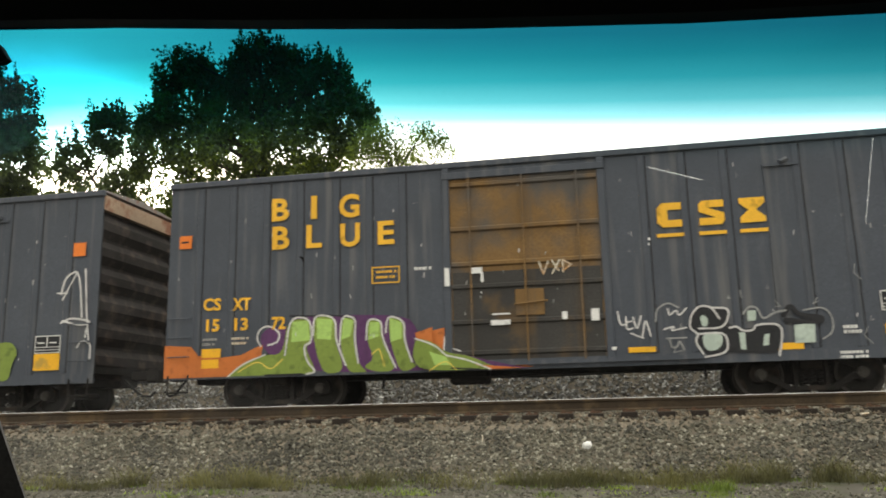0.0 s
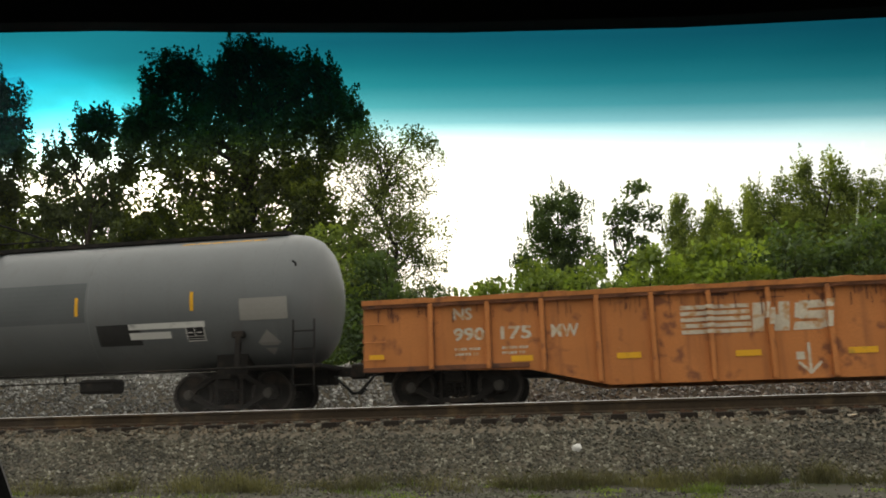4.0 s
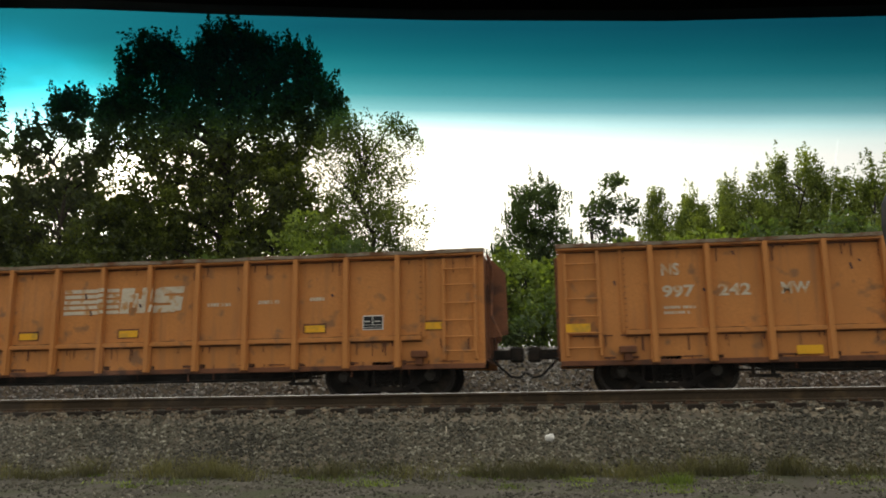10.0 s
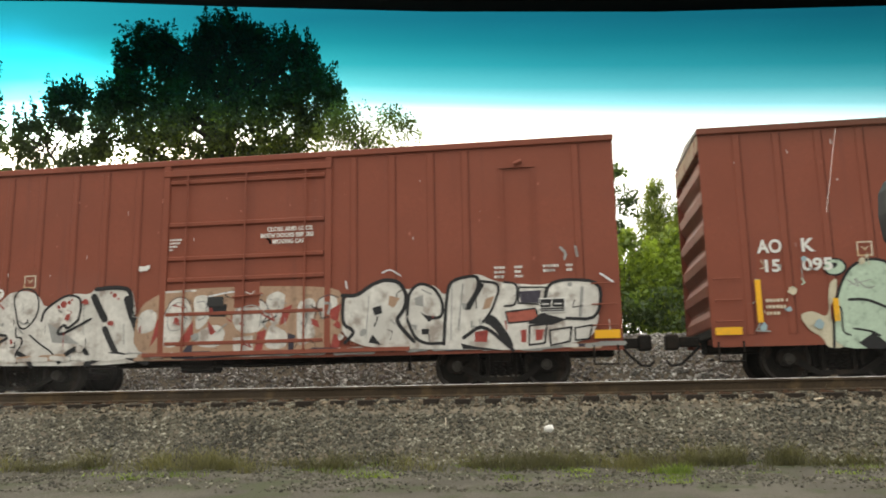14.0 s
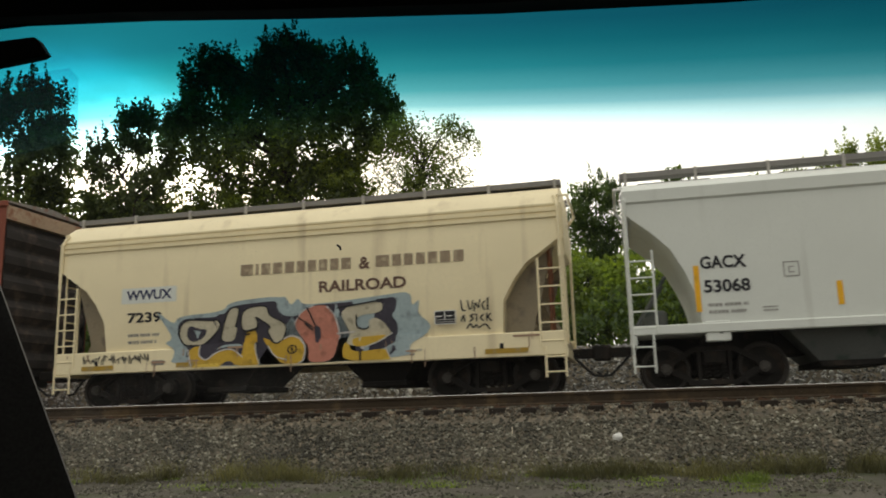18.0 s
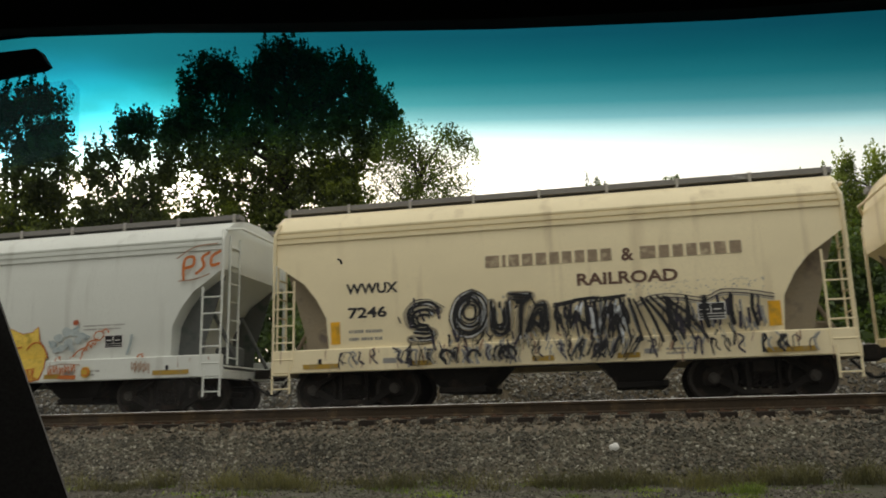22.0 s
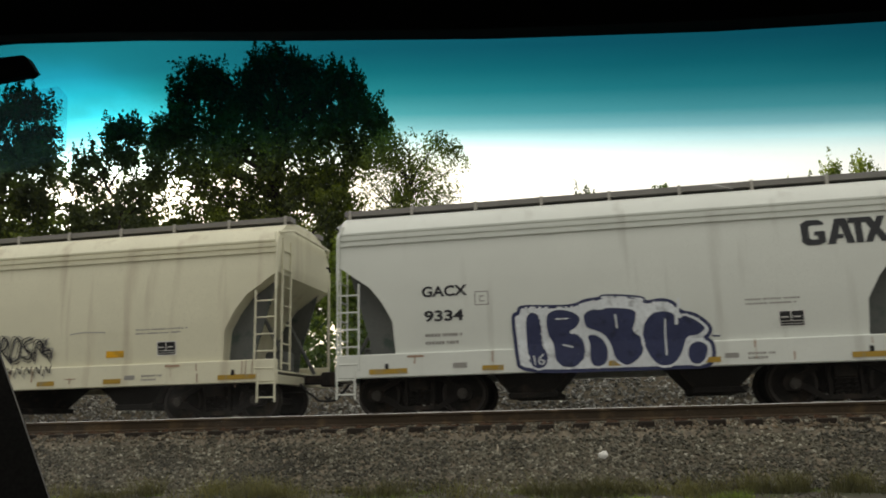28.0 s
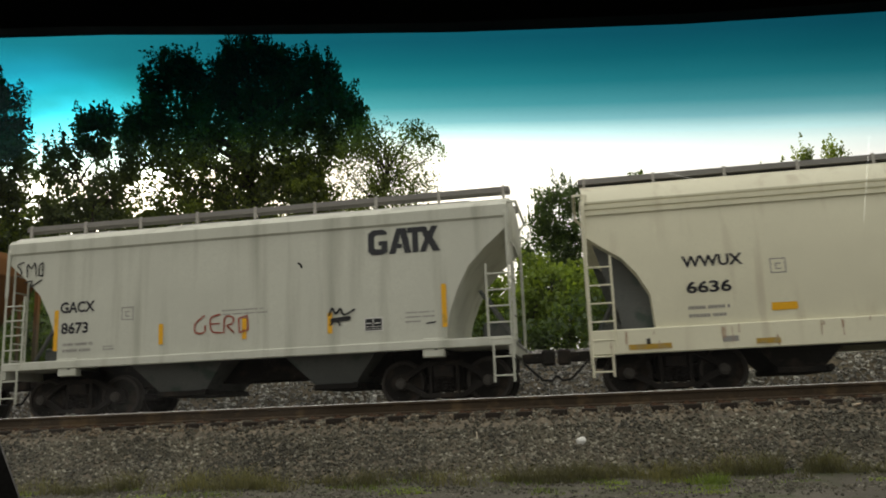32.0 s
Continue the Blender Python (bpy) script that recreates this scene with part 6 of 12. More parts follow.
def paint_silver_piece(p):
    p.area("black", [(10.67, 1.57), (10.83, 1.75), (11.05, 1.72), (11.39, 1.68), (11.29, 1.39), (11.58, 1.26), (11.99, 1.35), (12.31, 1.35), (12.17, 0.82), (11.95, 0.83), (11.51, 0.85), (11.29, 0.86), (10.87, 0.81), (10.67, 1.08), (10.79, 1.22), (10.63, 1.35)])
    p.area("mint", [(10.83, 1.54), (10.91, 1.58), (10.98, 1.48), (10.95, 1.35), (10.86, 1.35)])
    p.area("mint", [(10.85, 1.22), (11.2, 1.22), (11.21, 1.05), (11.1, 0.91), (10.92, 0.9), (10.85, 1.03)])
    p.area("mint", [(11.5, 1.22), (11.61, 1.22), (11.6, 0.9), (11.51, 0.91)])
    p.area("mint", [(11.94, 1.16), (12.03, 1.18), (12, 0.97), (11.9, 0.96)])
    p.area("mint", [(12.47, 1.32), (12.83, 1.34), (12.8, 0.99), (12.45, 0.99)])
    p.area("mint", [(11.68, 1.61), (11.83, 1.62), (11.82, 1.43), (11.67, 1.42)])
    p.line("white", [(10.87, 0.8), (10.71, 1.08), (10.79, 1.22), (10.63, 1.33), (10.67, 1.57), (10.83, 1.75), (11.05, 1.72), (11.18, 1.49)], 0.035)
    p.line("white", [(11.05, 1.7), (11.39, 1.68), (11.26, 1.31), (10.8, 1.32)], 0.035)
    p.line("white", [(10.79, 1.22), (11.28, 1.24), (11.29, 0.86), (10.87, 0.79)], 0.035)
    p.line("white", [(11.34, 1.31), (11.47, 1.34), (11.57, 1.24), (11.76, 1.25), (11.81, 1.36), (12.29, 1.35), (12.17, 0.78)], 0.035)
    p.line("dim", [(11.6, 1.56), (11.72, 1.7), (11.87, 1.66), (11.93, 1.43), (12.16, 1.57), (12.35, 1.59)], 0.035)
    p.line("black", [(12.3, 1.5), (12.43, 1.7), (12.56, 1.49), (12.97, 1.44), (12.93, 1.35), (12.33, 1.41)], 0.09)
    p.line("dim", [(12.65, 1.58), (12.99, 1.63), (13.13, 1.47), (13.13, 1.17), (12.94, 1.05)], 0.03)
    p.line("dim", [(10.03, 1.49), (10.06, 1.72), (10.28, 1.84), (10.46, 1.73)], 0.03)
    p.line("white", [(9.34, 1.7), (9.38, 1.43), (9.5, 1.46)], 0.03)
    p.line("white", [(9.49, 1.59), (9.49, 1.34), (9.61, 1.38)], 0.03)
    p.line("white", [(9.48, 1.49), (9.6, 1.51)], 0.025)
    p.line("white", [(9.62, 1.58), (9.68, 1.32), (9.77, 1.6)], 0.03)
    p.line("white", [(9.77, 1.22), (9.85, 1.57), (9.92, 1.22)], 0.03)
    p.line("white", [(9.56, 1.28), (9.79, 1.18)], 0.025)
    p.line("dim", [(10.21, 1.16), (10.56, 1.16)], 0.03)
    p.line("dim", [(10.26, 1.14), (10.29, 0.97), (10.39, 1), (10.43, 1.13), (10.51, 0.94)], 0.03)
    p.line("white", [(10.27, 1.71), (10.28, 1.57), (10.42, 1.7), (10.46, 1.56), (10.6, 1.71)], 0.03)
    p.line("white", [(10.17, 1.33), (10.39, 1.39), (10.27, 1.29), (10.58, 1.35)], 0.03)


def paint_grey_boxcar_tag(p):
    p.area("green", [(12.64, 1.59), (13.14, 1.64), (13.32, 1.38), (13.18, 1.13), (13.14, 0.78), (12.79, 0.78), (12.83, 1.13), (12.56, 1.33)])
    p.line("white", [(14.27, 2.62), (14.35, 3), (14.68, 3.16), (14.81, 2.1)], 0.04)
    p.line("white", [(14.83, 3.15), (14.92, 2.15), (15, 1.6)], 0.04)
    p.line("white", [(14.31, 2.49), (14.64, 3.11)], 0.03)
    p.line("white", [(14.18, 2.65), (14.42, 2.64)], 0.03)
    p.line("white", [(14.31, 1.99), (14.56, 2.1), (15.08, 1.99), (14.79, 1.91), (14.34, 2.04)], 0.04)
    p.line("white", [(14.94, 1.84), (14.92, 1.66)], 0.04)
    p.line("white", [(14.74, 1.45), (14.81, 1.58), (15.07, 1.54), (15.05, 1.2)], 0.04)


def paint_chrome_piece(p):
    p.area("silver", [(0.16, 0.7), (0.2, 0.97), (0.27, 1.32), (0.4, 1.71), (0.69, 1.97), (1.3, 2.18), (1.75, 2.17), (2.14, 1.96), (2.29, 2.13), (2.44, 2.22), (2.81, 2.24), (3.08, 2.1), (3.21, 1.85), (3.45, 1.99), (3.86, 2.15), (4.22, 2.1), (4.37, 2.26), (5.14, 2.27), (5.27, 1.8), (5.25, 1.44), (5.45, 1.0), (5.6, 0.59)])
    p.area("tan", [(0.56, 1.62), (0.77, 1.81), (1.15, 1.72), (1.25, 1.41), (1.07, 1.24), (0.64, 1.33)])
    p.area("tan", [(1.68, 1.26), (2.35, 1.26), (2.24, 1.04), (2.0, 0.93), (1.91, 1.08)])
    p.area("tan", [(1.08, 1.12), (1.26, 1.33), (1.35, 0.96), (1.15, 1.02)])
    p.area("dim", [(3.3, 1.54), (3.82, 1.23), (4.05, 1.07), (3.43, 1.12)])
    p.area("ink", [(0.38, 0.79), (0.65, 1.0), (1.23, 0.89), (1.79, 0.76), (1.44, 0.73), (0.46, 0.75)])
    p.area("red", [(1.88, 1.85), (1.85, 1.79), (1.79, 1.8), (1.75, 1.86), (1.78, 1.91), (1.85, 1.91)])
    p.area("red", [(2.0, 1.83), (1.98, 1.79), (1.94, 1.79), (1.92, 1.83), (1.94, 1.87), (1.98, 1.87)])
    p.area("red", [(1.91, 1.93), (1.89, 1.9), (1.86, 1.9), (1.84, 1.93), (1.86, 1.96), (1.89, 1.96)])
    p.area("red", [(1.94, 1.75), (1.92, 1.72), (1.89, 1.72), (1.87, 1.76), (1.88, 1.79), (1.92, 1.79)])
    p.area("red", [(3.72, 1.91), (3.68, 1.84), (3.61, 1.84), (3.56, 1.92), (3.6, 1.99), (3.68, 1.99)])
    p.area("red", [(3.57, 1.86), (3.55, 1.82), (3.51, 1.83), (3.49, 1.86), (3.5, 1.9), (3.54, 1.9)])
    p.area("red", [(3.81, 1.95), (3.79, 1.91), (3.74, 1.91), (3.71, 1.95), (3.74, 1.99), (3.78, 1.99)])
    p.area("red", [(3.85, 2.0), (3.84, 1.98), (3.8, 1.98), (3.79, 2.01), (3.8, 2.04), (3.83, 2.03)])
    p.area("red", [(4.84, 2.07), (4.81, 2.02), (4.76, 2.02), (4.73, 2.07), (4.76, 2.12), (4.81, 2.11)])
    p.area("red", [(4.73, 2.12), (4.72, 2.09), (4.69, 2.09), (4.67, 2.12), (4.69, 2.15), (4.72, 2.15)])
    p.area("red", [(4.9, 1.99), (4.88, 1.97), (4.85, 1.97), (4.84, 2.0), (4.85, 2.02), (4.88, 2.02)])
    p.line("black", [(0.33, 1.34), (0.39, 1.54), (0.56, 1.82), (0.9, 2.0), (1.33, 2.14), (1.76, 2.09), (2.06, 1.93), (2.14, 1.68), (2.05, 1.5), (1.79, 1.35), (1.58, 1.34)], 0.05)
    p.line("black", [(0.42, 1.29), (0.77, 1.19), (1.07, 1.14), (1.26, 1.35)], 0.13)
    p.line("black", [(1.26, 1.33), (1.34, 0.96), (1.14, 1.02), (1.13, 0.89)], 0.035)
    p.area("black", [(1.46, 1.42), (1.53, 1.5), (1.65, 1.5), (1.72, 1.43), (1.62, 1.34), (1.51, 1.38)])
    p.line("black", [(1.64, 1.32), (1.98, 1.34), (2.37, 1.29)], 0.055)
    p.line("black", [(1.68, 1.26), (1.82, 0.97), (1.94, 0.82)], 0.1)
    p.line("black", [(1.96, 0.85), (2.15, 1.11), (2.39, 1.24)], 0.06)
    p.loop("black", [(2.48, 2.03), (2.55, 1.79), (2.62, 1.48), (2.78, 1.4), (2.98, 1.59), (3.09, 1.86), (3.02, 2.17), (2.79, 2.3), (2.55, 2.22)], 0.035)
    p.line("black", [(2.58, 1.45), (2.59, 1.24), (2.73, 1.25), (2.75, 1.1), (2.6, 0.91), (2.65, 0.71)], 0.035)
    p.line("black", [(2.91, 1.29), (3.19, 1.07), (3.43, 0.93), (3.59, 0.71)], 0.035)
    p.line("black", [(2.68, 0.91), (2.84, 0.83), (2.99, 0.64)], 0.1)
    p.line("dim", [(2.62, 1.6), (2.74, 1.52), (2.86, 1.54)], 0.04)
    p.line("black", [(3.16, 1.58), (3.19, 1.78), (3.4, 1.95), (3.72, 2.12), (4.0, 2.06), (4.05, 1.86), (4.0, 1.62)], 0.05)
    p.line("black", [(4.0, 1.58), (3.75, 1.38), (3.69, 1.5), (3.56, 1.38), (3.54, 1.29), (3.7, 1.3), (4.28, 1.59)], 0.055)
    p.line("black", [(3.61, 0.71), (3.82, 0.92), (4.07, 1.01), (4.23, 0.9), (4.3, 0.65)], 0.1)
    p.line("black", [(4.33, 2.05), (4.49, 1.74), (4.59, 1.58)], 0.15)
    p.line("black", [(4.61, 1.37), (4.75, 1.09), (4.87, 0.88)], 0.13)
    p.line("black", [(4.22, 0.66), (4.52, 0.76), (4.83, 0.87), (5.17, 0.78), (5.57, 0.65)], 0.1)
    p.line("black", [(5.07, 1.98), (5.15, 1.72), (5.34, 1.3), (5.51, 0.92), (5.55, 0.68)], 0.14)
    p.line("black", [(4.37, 2.21), (4.78, 2.24), (5.13, 2.19), (5.19, 1.81)], 0.09)
    p.line("dim", [(0.9, 1.84), (1.14, 1.84)], 0.03)
    p.line("dim", [(0.92, 1.76), (1.17, 1.7)], 0.03)
    p.line("dim", [(0.74, 1.77), (0.78, 1.3)], 0.02)
    p.line("dim", [(4.1, 1.98), (4.13, 1.26)], 0.02)
    p.line("dim", [(5.02, 1.46), (5.04, 1.05)], 0.02)


def paint_chrome_door(p):
    p.area("tan", [(5.3, 1.78), (5.85, 2.1), (6.58, 2.15), (7.91, 2.15), (9.36, 2.09), (9.75, 1.95), (9.64, 0.78), (7.8, 0.72), (5.24, 0.72)])
    p.area("silver", [(5.87, 0.95), (5.88, 1.58), (6.06, 1.92), (6.33, 1.99), (6.47, 1.83), (6.55, 1.5), (6.35, 1.26), (6.21, 0.95)])
    p.area("silver", [(6.52, 1.97), (6.78, 2.02), (6.92, 1.91), (6.9, 1.48), (6.62, 1.25), (6.6, 1.49)])
    p.area("silver", [(6.62, 1.25), (7.07, 1.42), (7.27, 1.23), (7.13, 0.91), (6.56, 0.96)])
    p.area("silver", [(7.38, 1.56), (7.55, 1.82), (7.89, 1.9), (8.12, 1.77), (8.17, 1.44), (7.96, 1.21), (7.6, 1.19), (7.43, 1.33)])
    p.area("silver", [(8.07, 1.92), (8.32, 2.04), (8.51, 1.96), (8.47, 1.67), (8.34, 1.31), (8.18, 1.38)])
    p.area("silver", [(8.18, 1.38), (8.34, 1.31), (8.57, 1.18), (8.53, 0.86), (8.05, 0.87)])
    p.area("silver", [(8.75, 1.78), (9.04, 1.89), (9.16, 1.73), (9.07, 1.4), (9.16, 1.07), (8.78, 0.86), (8.75, 1.29)])
    p.area("silver", [(9.17, 1.85), (9.41, 1.92), (9.6, 1.85), (9.56, 1.56), (9.42, 1.39), (9.21, 1.46)])
    p.area("silver", [(7.41, 1.11), (7.83, 1.15), (7.84, 0.85), (7.43, 0.84)])
    p.area("silver", [(5.35, 1.66), (5.6, 1.77), (5.77, 1.64), (5.69, 1.28), (5.33, 1.23)])
    p.area("red", [(6.21, 0.97), (6.54, 1.48), (6.56, 1.19), (6.39, 0.96)])
    p.area("red", [(6.87, 1.47), (7.05, 1.24), (6.94, 1.17), (6.88, 1.3)])
    p.area("red", [(8.45, 1.67), (8.66, 1.75), (8.54, 1.41), (8.39, 1.33)])
    p.area("red", [(7.93, 1.21), (8.12, 1.26), (8.03, 0.83), (7.87, 0.84)])
    p.area("red", [(9.44, 1.62), (9.67, 1.74), (9.6, 1.37), (9.45, 1.44)])
    p.area("red", [(5.62, 0.97), (5.76, 1.51), (5.86, 1.57), (5.81, 1.21)])
    p.area("red", [(9.04, 1.46), (9.19, 1.4), (9.22, 1.26), (9.07, 1.33)])
    p.area("red", [(9.52, 1.14), (9.67, 1.07), (9.61, 0.75), (9.43, 0.78)])
    p.area("ink", [(8.56, 1.18), (8.73, 1.12), (8.68, 0.82), (8.58, 0.85)])
    p.area("ink", [(6.26, 0.72), (6.42, 0.96), (6.55, 1.05), (6.55, 0.78)])
    p.area("black", [(6.87, 1.8), (7.27, 1.8), (7.25, 1.54), (6.88, 1.56)])
    p.loop("dim", [(5.99, 1.76), (6.23, 1.9), (6.44, 1.74), (6.35, 1.32), (5.99, 1.27)], 0.02)
    p.line("dim", [(6.62, 1.86), (6.83, 1.88), (6.83, 1.55), (6.66, 1.49)], 0.025)
    p.line("dim", [(7.54, 1.7), (7.82, 1.78), (8.02, 1.65), (7.97, 1.32)], 0.025)
    p.line("dim", [(8.19, 1.86), (8.37, 1.91), (8.38, 1.67), (8.24, 1.43)], 0.025)
    p.line("dim", [(8.85, 1.65), (9.02, 1.74), (8.97, 1.41), (8.86, 1.17)], 0.03)
    p.line("dim", [(9.33, 1.75), (9.46, 1.75), (9.4, 1.54)], 0.05)
    p.line("ink", [(7.44, 1.58), (7.55, 1.82), (7.89, 1.92), (8.13, 1.78), (8.19, 1.44)], 0.018)
    p.line("ink", [(5.9, 1.58), (6.06, 1.94), (6.33, 2), (6.49, 1.83)], 0.016)
    p.line("ink", [(9.13, 1.46), (9.17, 1.83), (9.41, 1.93), (9.61, 1.86)], 0.018)
    p.line("silver", [(5.91, 2.09), (6.58, 2.1)], 0.04)
    p.line("chalk", [(6.87, 1.97), (7.42, 2.07), (8.01, 1.97)], 0.03)
    p.line("tan", [(5.31, 0.72), (6.38, 0.72)], 0.06)
    p.line("silver", [(6.62, 0.8), (7.22, 0.83)], 0.04)
    p.line("tan", [(7.69, 0.79), (8.53, 0.83)], 0.05)
    p.line("silver", [(8.77, 0.8), (9.62, 0.84)], 0.04)
    p.line("ink", [(6.38, 0.72), (7.93, 0.76), (9.61, 0.78)], 0.03)


def paint_chrome_right(p):
    p.area("silver", [(9.71, 1.86), (9.99, 1.85), (10.25, 2.05), (10.5, 2.16), (10.83, 2.14), (11.03, 1.93), (11.26, 2.1), (11.58, 2.02), (11.78, 1.79), (11.86, 2.14), (12.42, 2.24), (12.68, 2.1), (12.9, 2.04), (13.71, 1.94), (14.11, 2.09), (14.78, 1.99), (14.72, 1.26), (14.56, 0.89), (13.78, 0.76), (13.07, 0.72), (12.32, 0.75), (9.68, 0.84)])
    p.area("tan", [(10.65, 1.86), (10.87, 1.8), (10.74, 1.61), (10.63, 1.67)])
    p.area("dim", [(11.16, 1.79), (11.33, 1.84), (11.34, 1.61), (11.18, 1.65)])
    p.area("dim", [(11.08, 1.27), (11.21, 1.26), (11.18, 1.13)])
    p.area("tan", [(12.57, 1.73), (12.74, 1.78), (12.64, 1.54), (12.5, 1.52)])
    p.area("brick", [(12.96, 1.45), (13.51, 1.5), (13.58, 1.29), (13, 1.25)])
    p.area("red", [(12.34, 1.09), (12.61, 1.13), (12.57, 0.89), (12.34, 0.9)])
    p.area("red", [(13.23, 1.1), (13.34, 1.11), (13.33, 0.86), (13.23, 0.87)])
    p.area("red", [(13.51, 1.1), (13.67, 1.1), (13.63, 0.9), (13.51, 0.89)])
    p.area("ink", [(13.22, 1.85), (13.65, 1.86), (13.6, 1.61), (13.25, 1.63)])
    p.line("black", [(9.69, 1.89), (9.99, 1.87), (10.28, 2.08), (10.56, 2.18), (10.85, 2.13), (11.01, 1.87), (10.96, 1.57), (10.76, 1.35), (11.14, 0.94)], 0.08)
    p.line("black", [(9.72, 1.89), (9.69, 1.31), (9.97, 1.17), (9.75, 0.95)], 0.07)
    p.area("black", [(10.31, 1.62), (10.48, 1.67), (10.51, 1.51), (10.35, 1.47)])
    p.area("black", [(10.23, 0.94), (10.31, 1.1), (10.49, 0.88)])
    p.line("black", [(11.01, 1.46), (11.05, 1.91), (11.26, 2.09), (11.55, 1.99), (11.72, 1.71), (11.71, 1.39), (11.45, 1.38)], 0.06)
    p.line("black", [(11, 1.4), (11.15, 1.01), (11.38, 0.88), (11.71, 0.89)], 0.06)
    p.area("black", [(11.29, 1.18), (11.45, 1.17), (11.43, 1.07), (11.3, 1.07)])
    p.area("black", [(11.27, 1.51), (11.44, 1.31), (11.61, 1.41), (11.39, 1.44)])
    p.line("black", [(11.73, 0.87), (11.8, 1.82), (11.89, 2.12), (12.42, 2.21), (12.44, 1.96), (12.22, 1.61)], 0.065)
    p.area("black", [(12.45, 2.07), (12.15, 1.52), (12.26, 1.52), (12.55, 2.01)])
    p.line("black", [(12.46, 2.08), (12.88, 2.02), (12.69, 1.5), (12.5, 1.27)], 0.05)
    p.area("black", [(12.5, 1.26), (12.7, 1.48), (13.11, 0.84), (13.02, 0.72), (12.67, 1.2)])
    p.line("black", [(12.12, 0.98), (12.5, 1.25), (13.07, 0.72)], 0.07)
    p.area("black", [(12.06, 0.88), (12.33, 0.81), (12.91, 0.72), (12.1, 0.77)])
    p.line("black", [(12.93, 2.04), (13.2, 2.01), (13.16, 1.58), (12.93, 1.57)], 0.04)
    p.loop("black", [(12.95, 1.46), (13.52, 1.51), (13.59, 1.28), (12.99, 1.24)], 0.03)
    p.loop("black", [(13.22, 1.93), (13.74, 1.91), (13.67, 1.58), (13.2, 1.62)], 0.03)
    p.loop("black", [(13.4, 1.18), (13.73, 1.2), (13.68, 0.84), (13.38, 0.81)], 0.035)
    p.line("black", [(13.7, 1.42), (13.75, 1.95), (14.08, 2.06), (14.81, 1.99), (14.71, 1.26), (14.11, 1.3)], 0.06)
    p.loop("black", [(13.78, 1.08), (14.2, 1.13), (14.15, 0.86), (13.79, 0.79)], 0.035)
    p.loop("black", [(14.26, 1.11), (14.59, 1.16), (14.52, 0.9), (14.26, 0.88)], 0.03)
    p.area("black", [(13.64, 1.42), (14.11, 1.28), (13.82, 1.18), (13.35, 1.22)])
    p.line("dim", [(10.24, 1.85), (10.18, 1.05)], 0.02)
    p.line("dim", [(11.91, 2.03), (11.87, 0.94)], 0.02)
    p.line("dim", [(14.43, 1.88), (14.37, 1.34)], 0.06)
    p.line("dim", [(12.13, 2.03), (12.02, 1.15)], 0.03)
    p.line("dim", [(11.31, 1.95), (11.49, 1.86)], 0.03)
    p.line("chalk", [(10.51, 2.32), (10.68, 2.39), (10.89, 2.24)], 0.025)
    p.line("chalk", [(9.76, 2.17), (9.79, 2.03)], 0.03)
    p.line("dim", [(14.05, 2.68), (14.15, 2.56), (14.12, 2.45)], 0.05)
    p.line("dim", [(14.34, 2.69), (14.37, 2.49)], 0.04)
    p.line("chalk", [(14.79, 2.14), (15.02, 1.97)], 0.04)


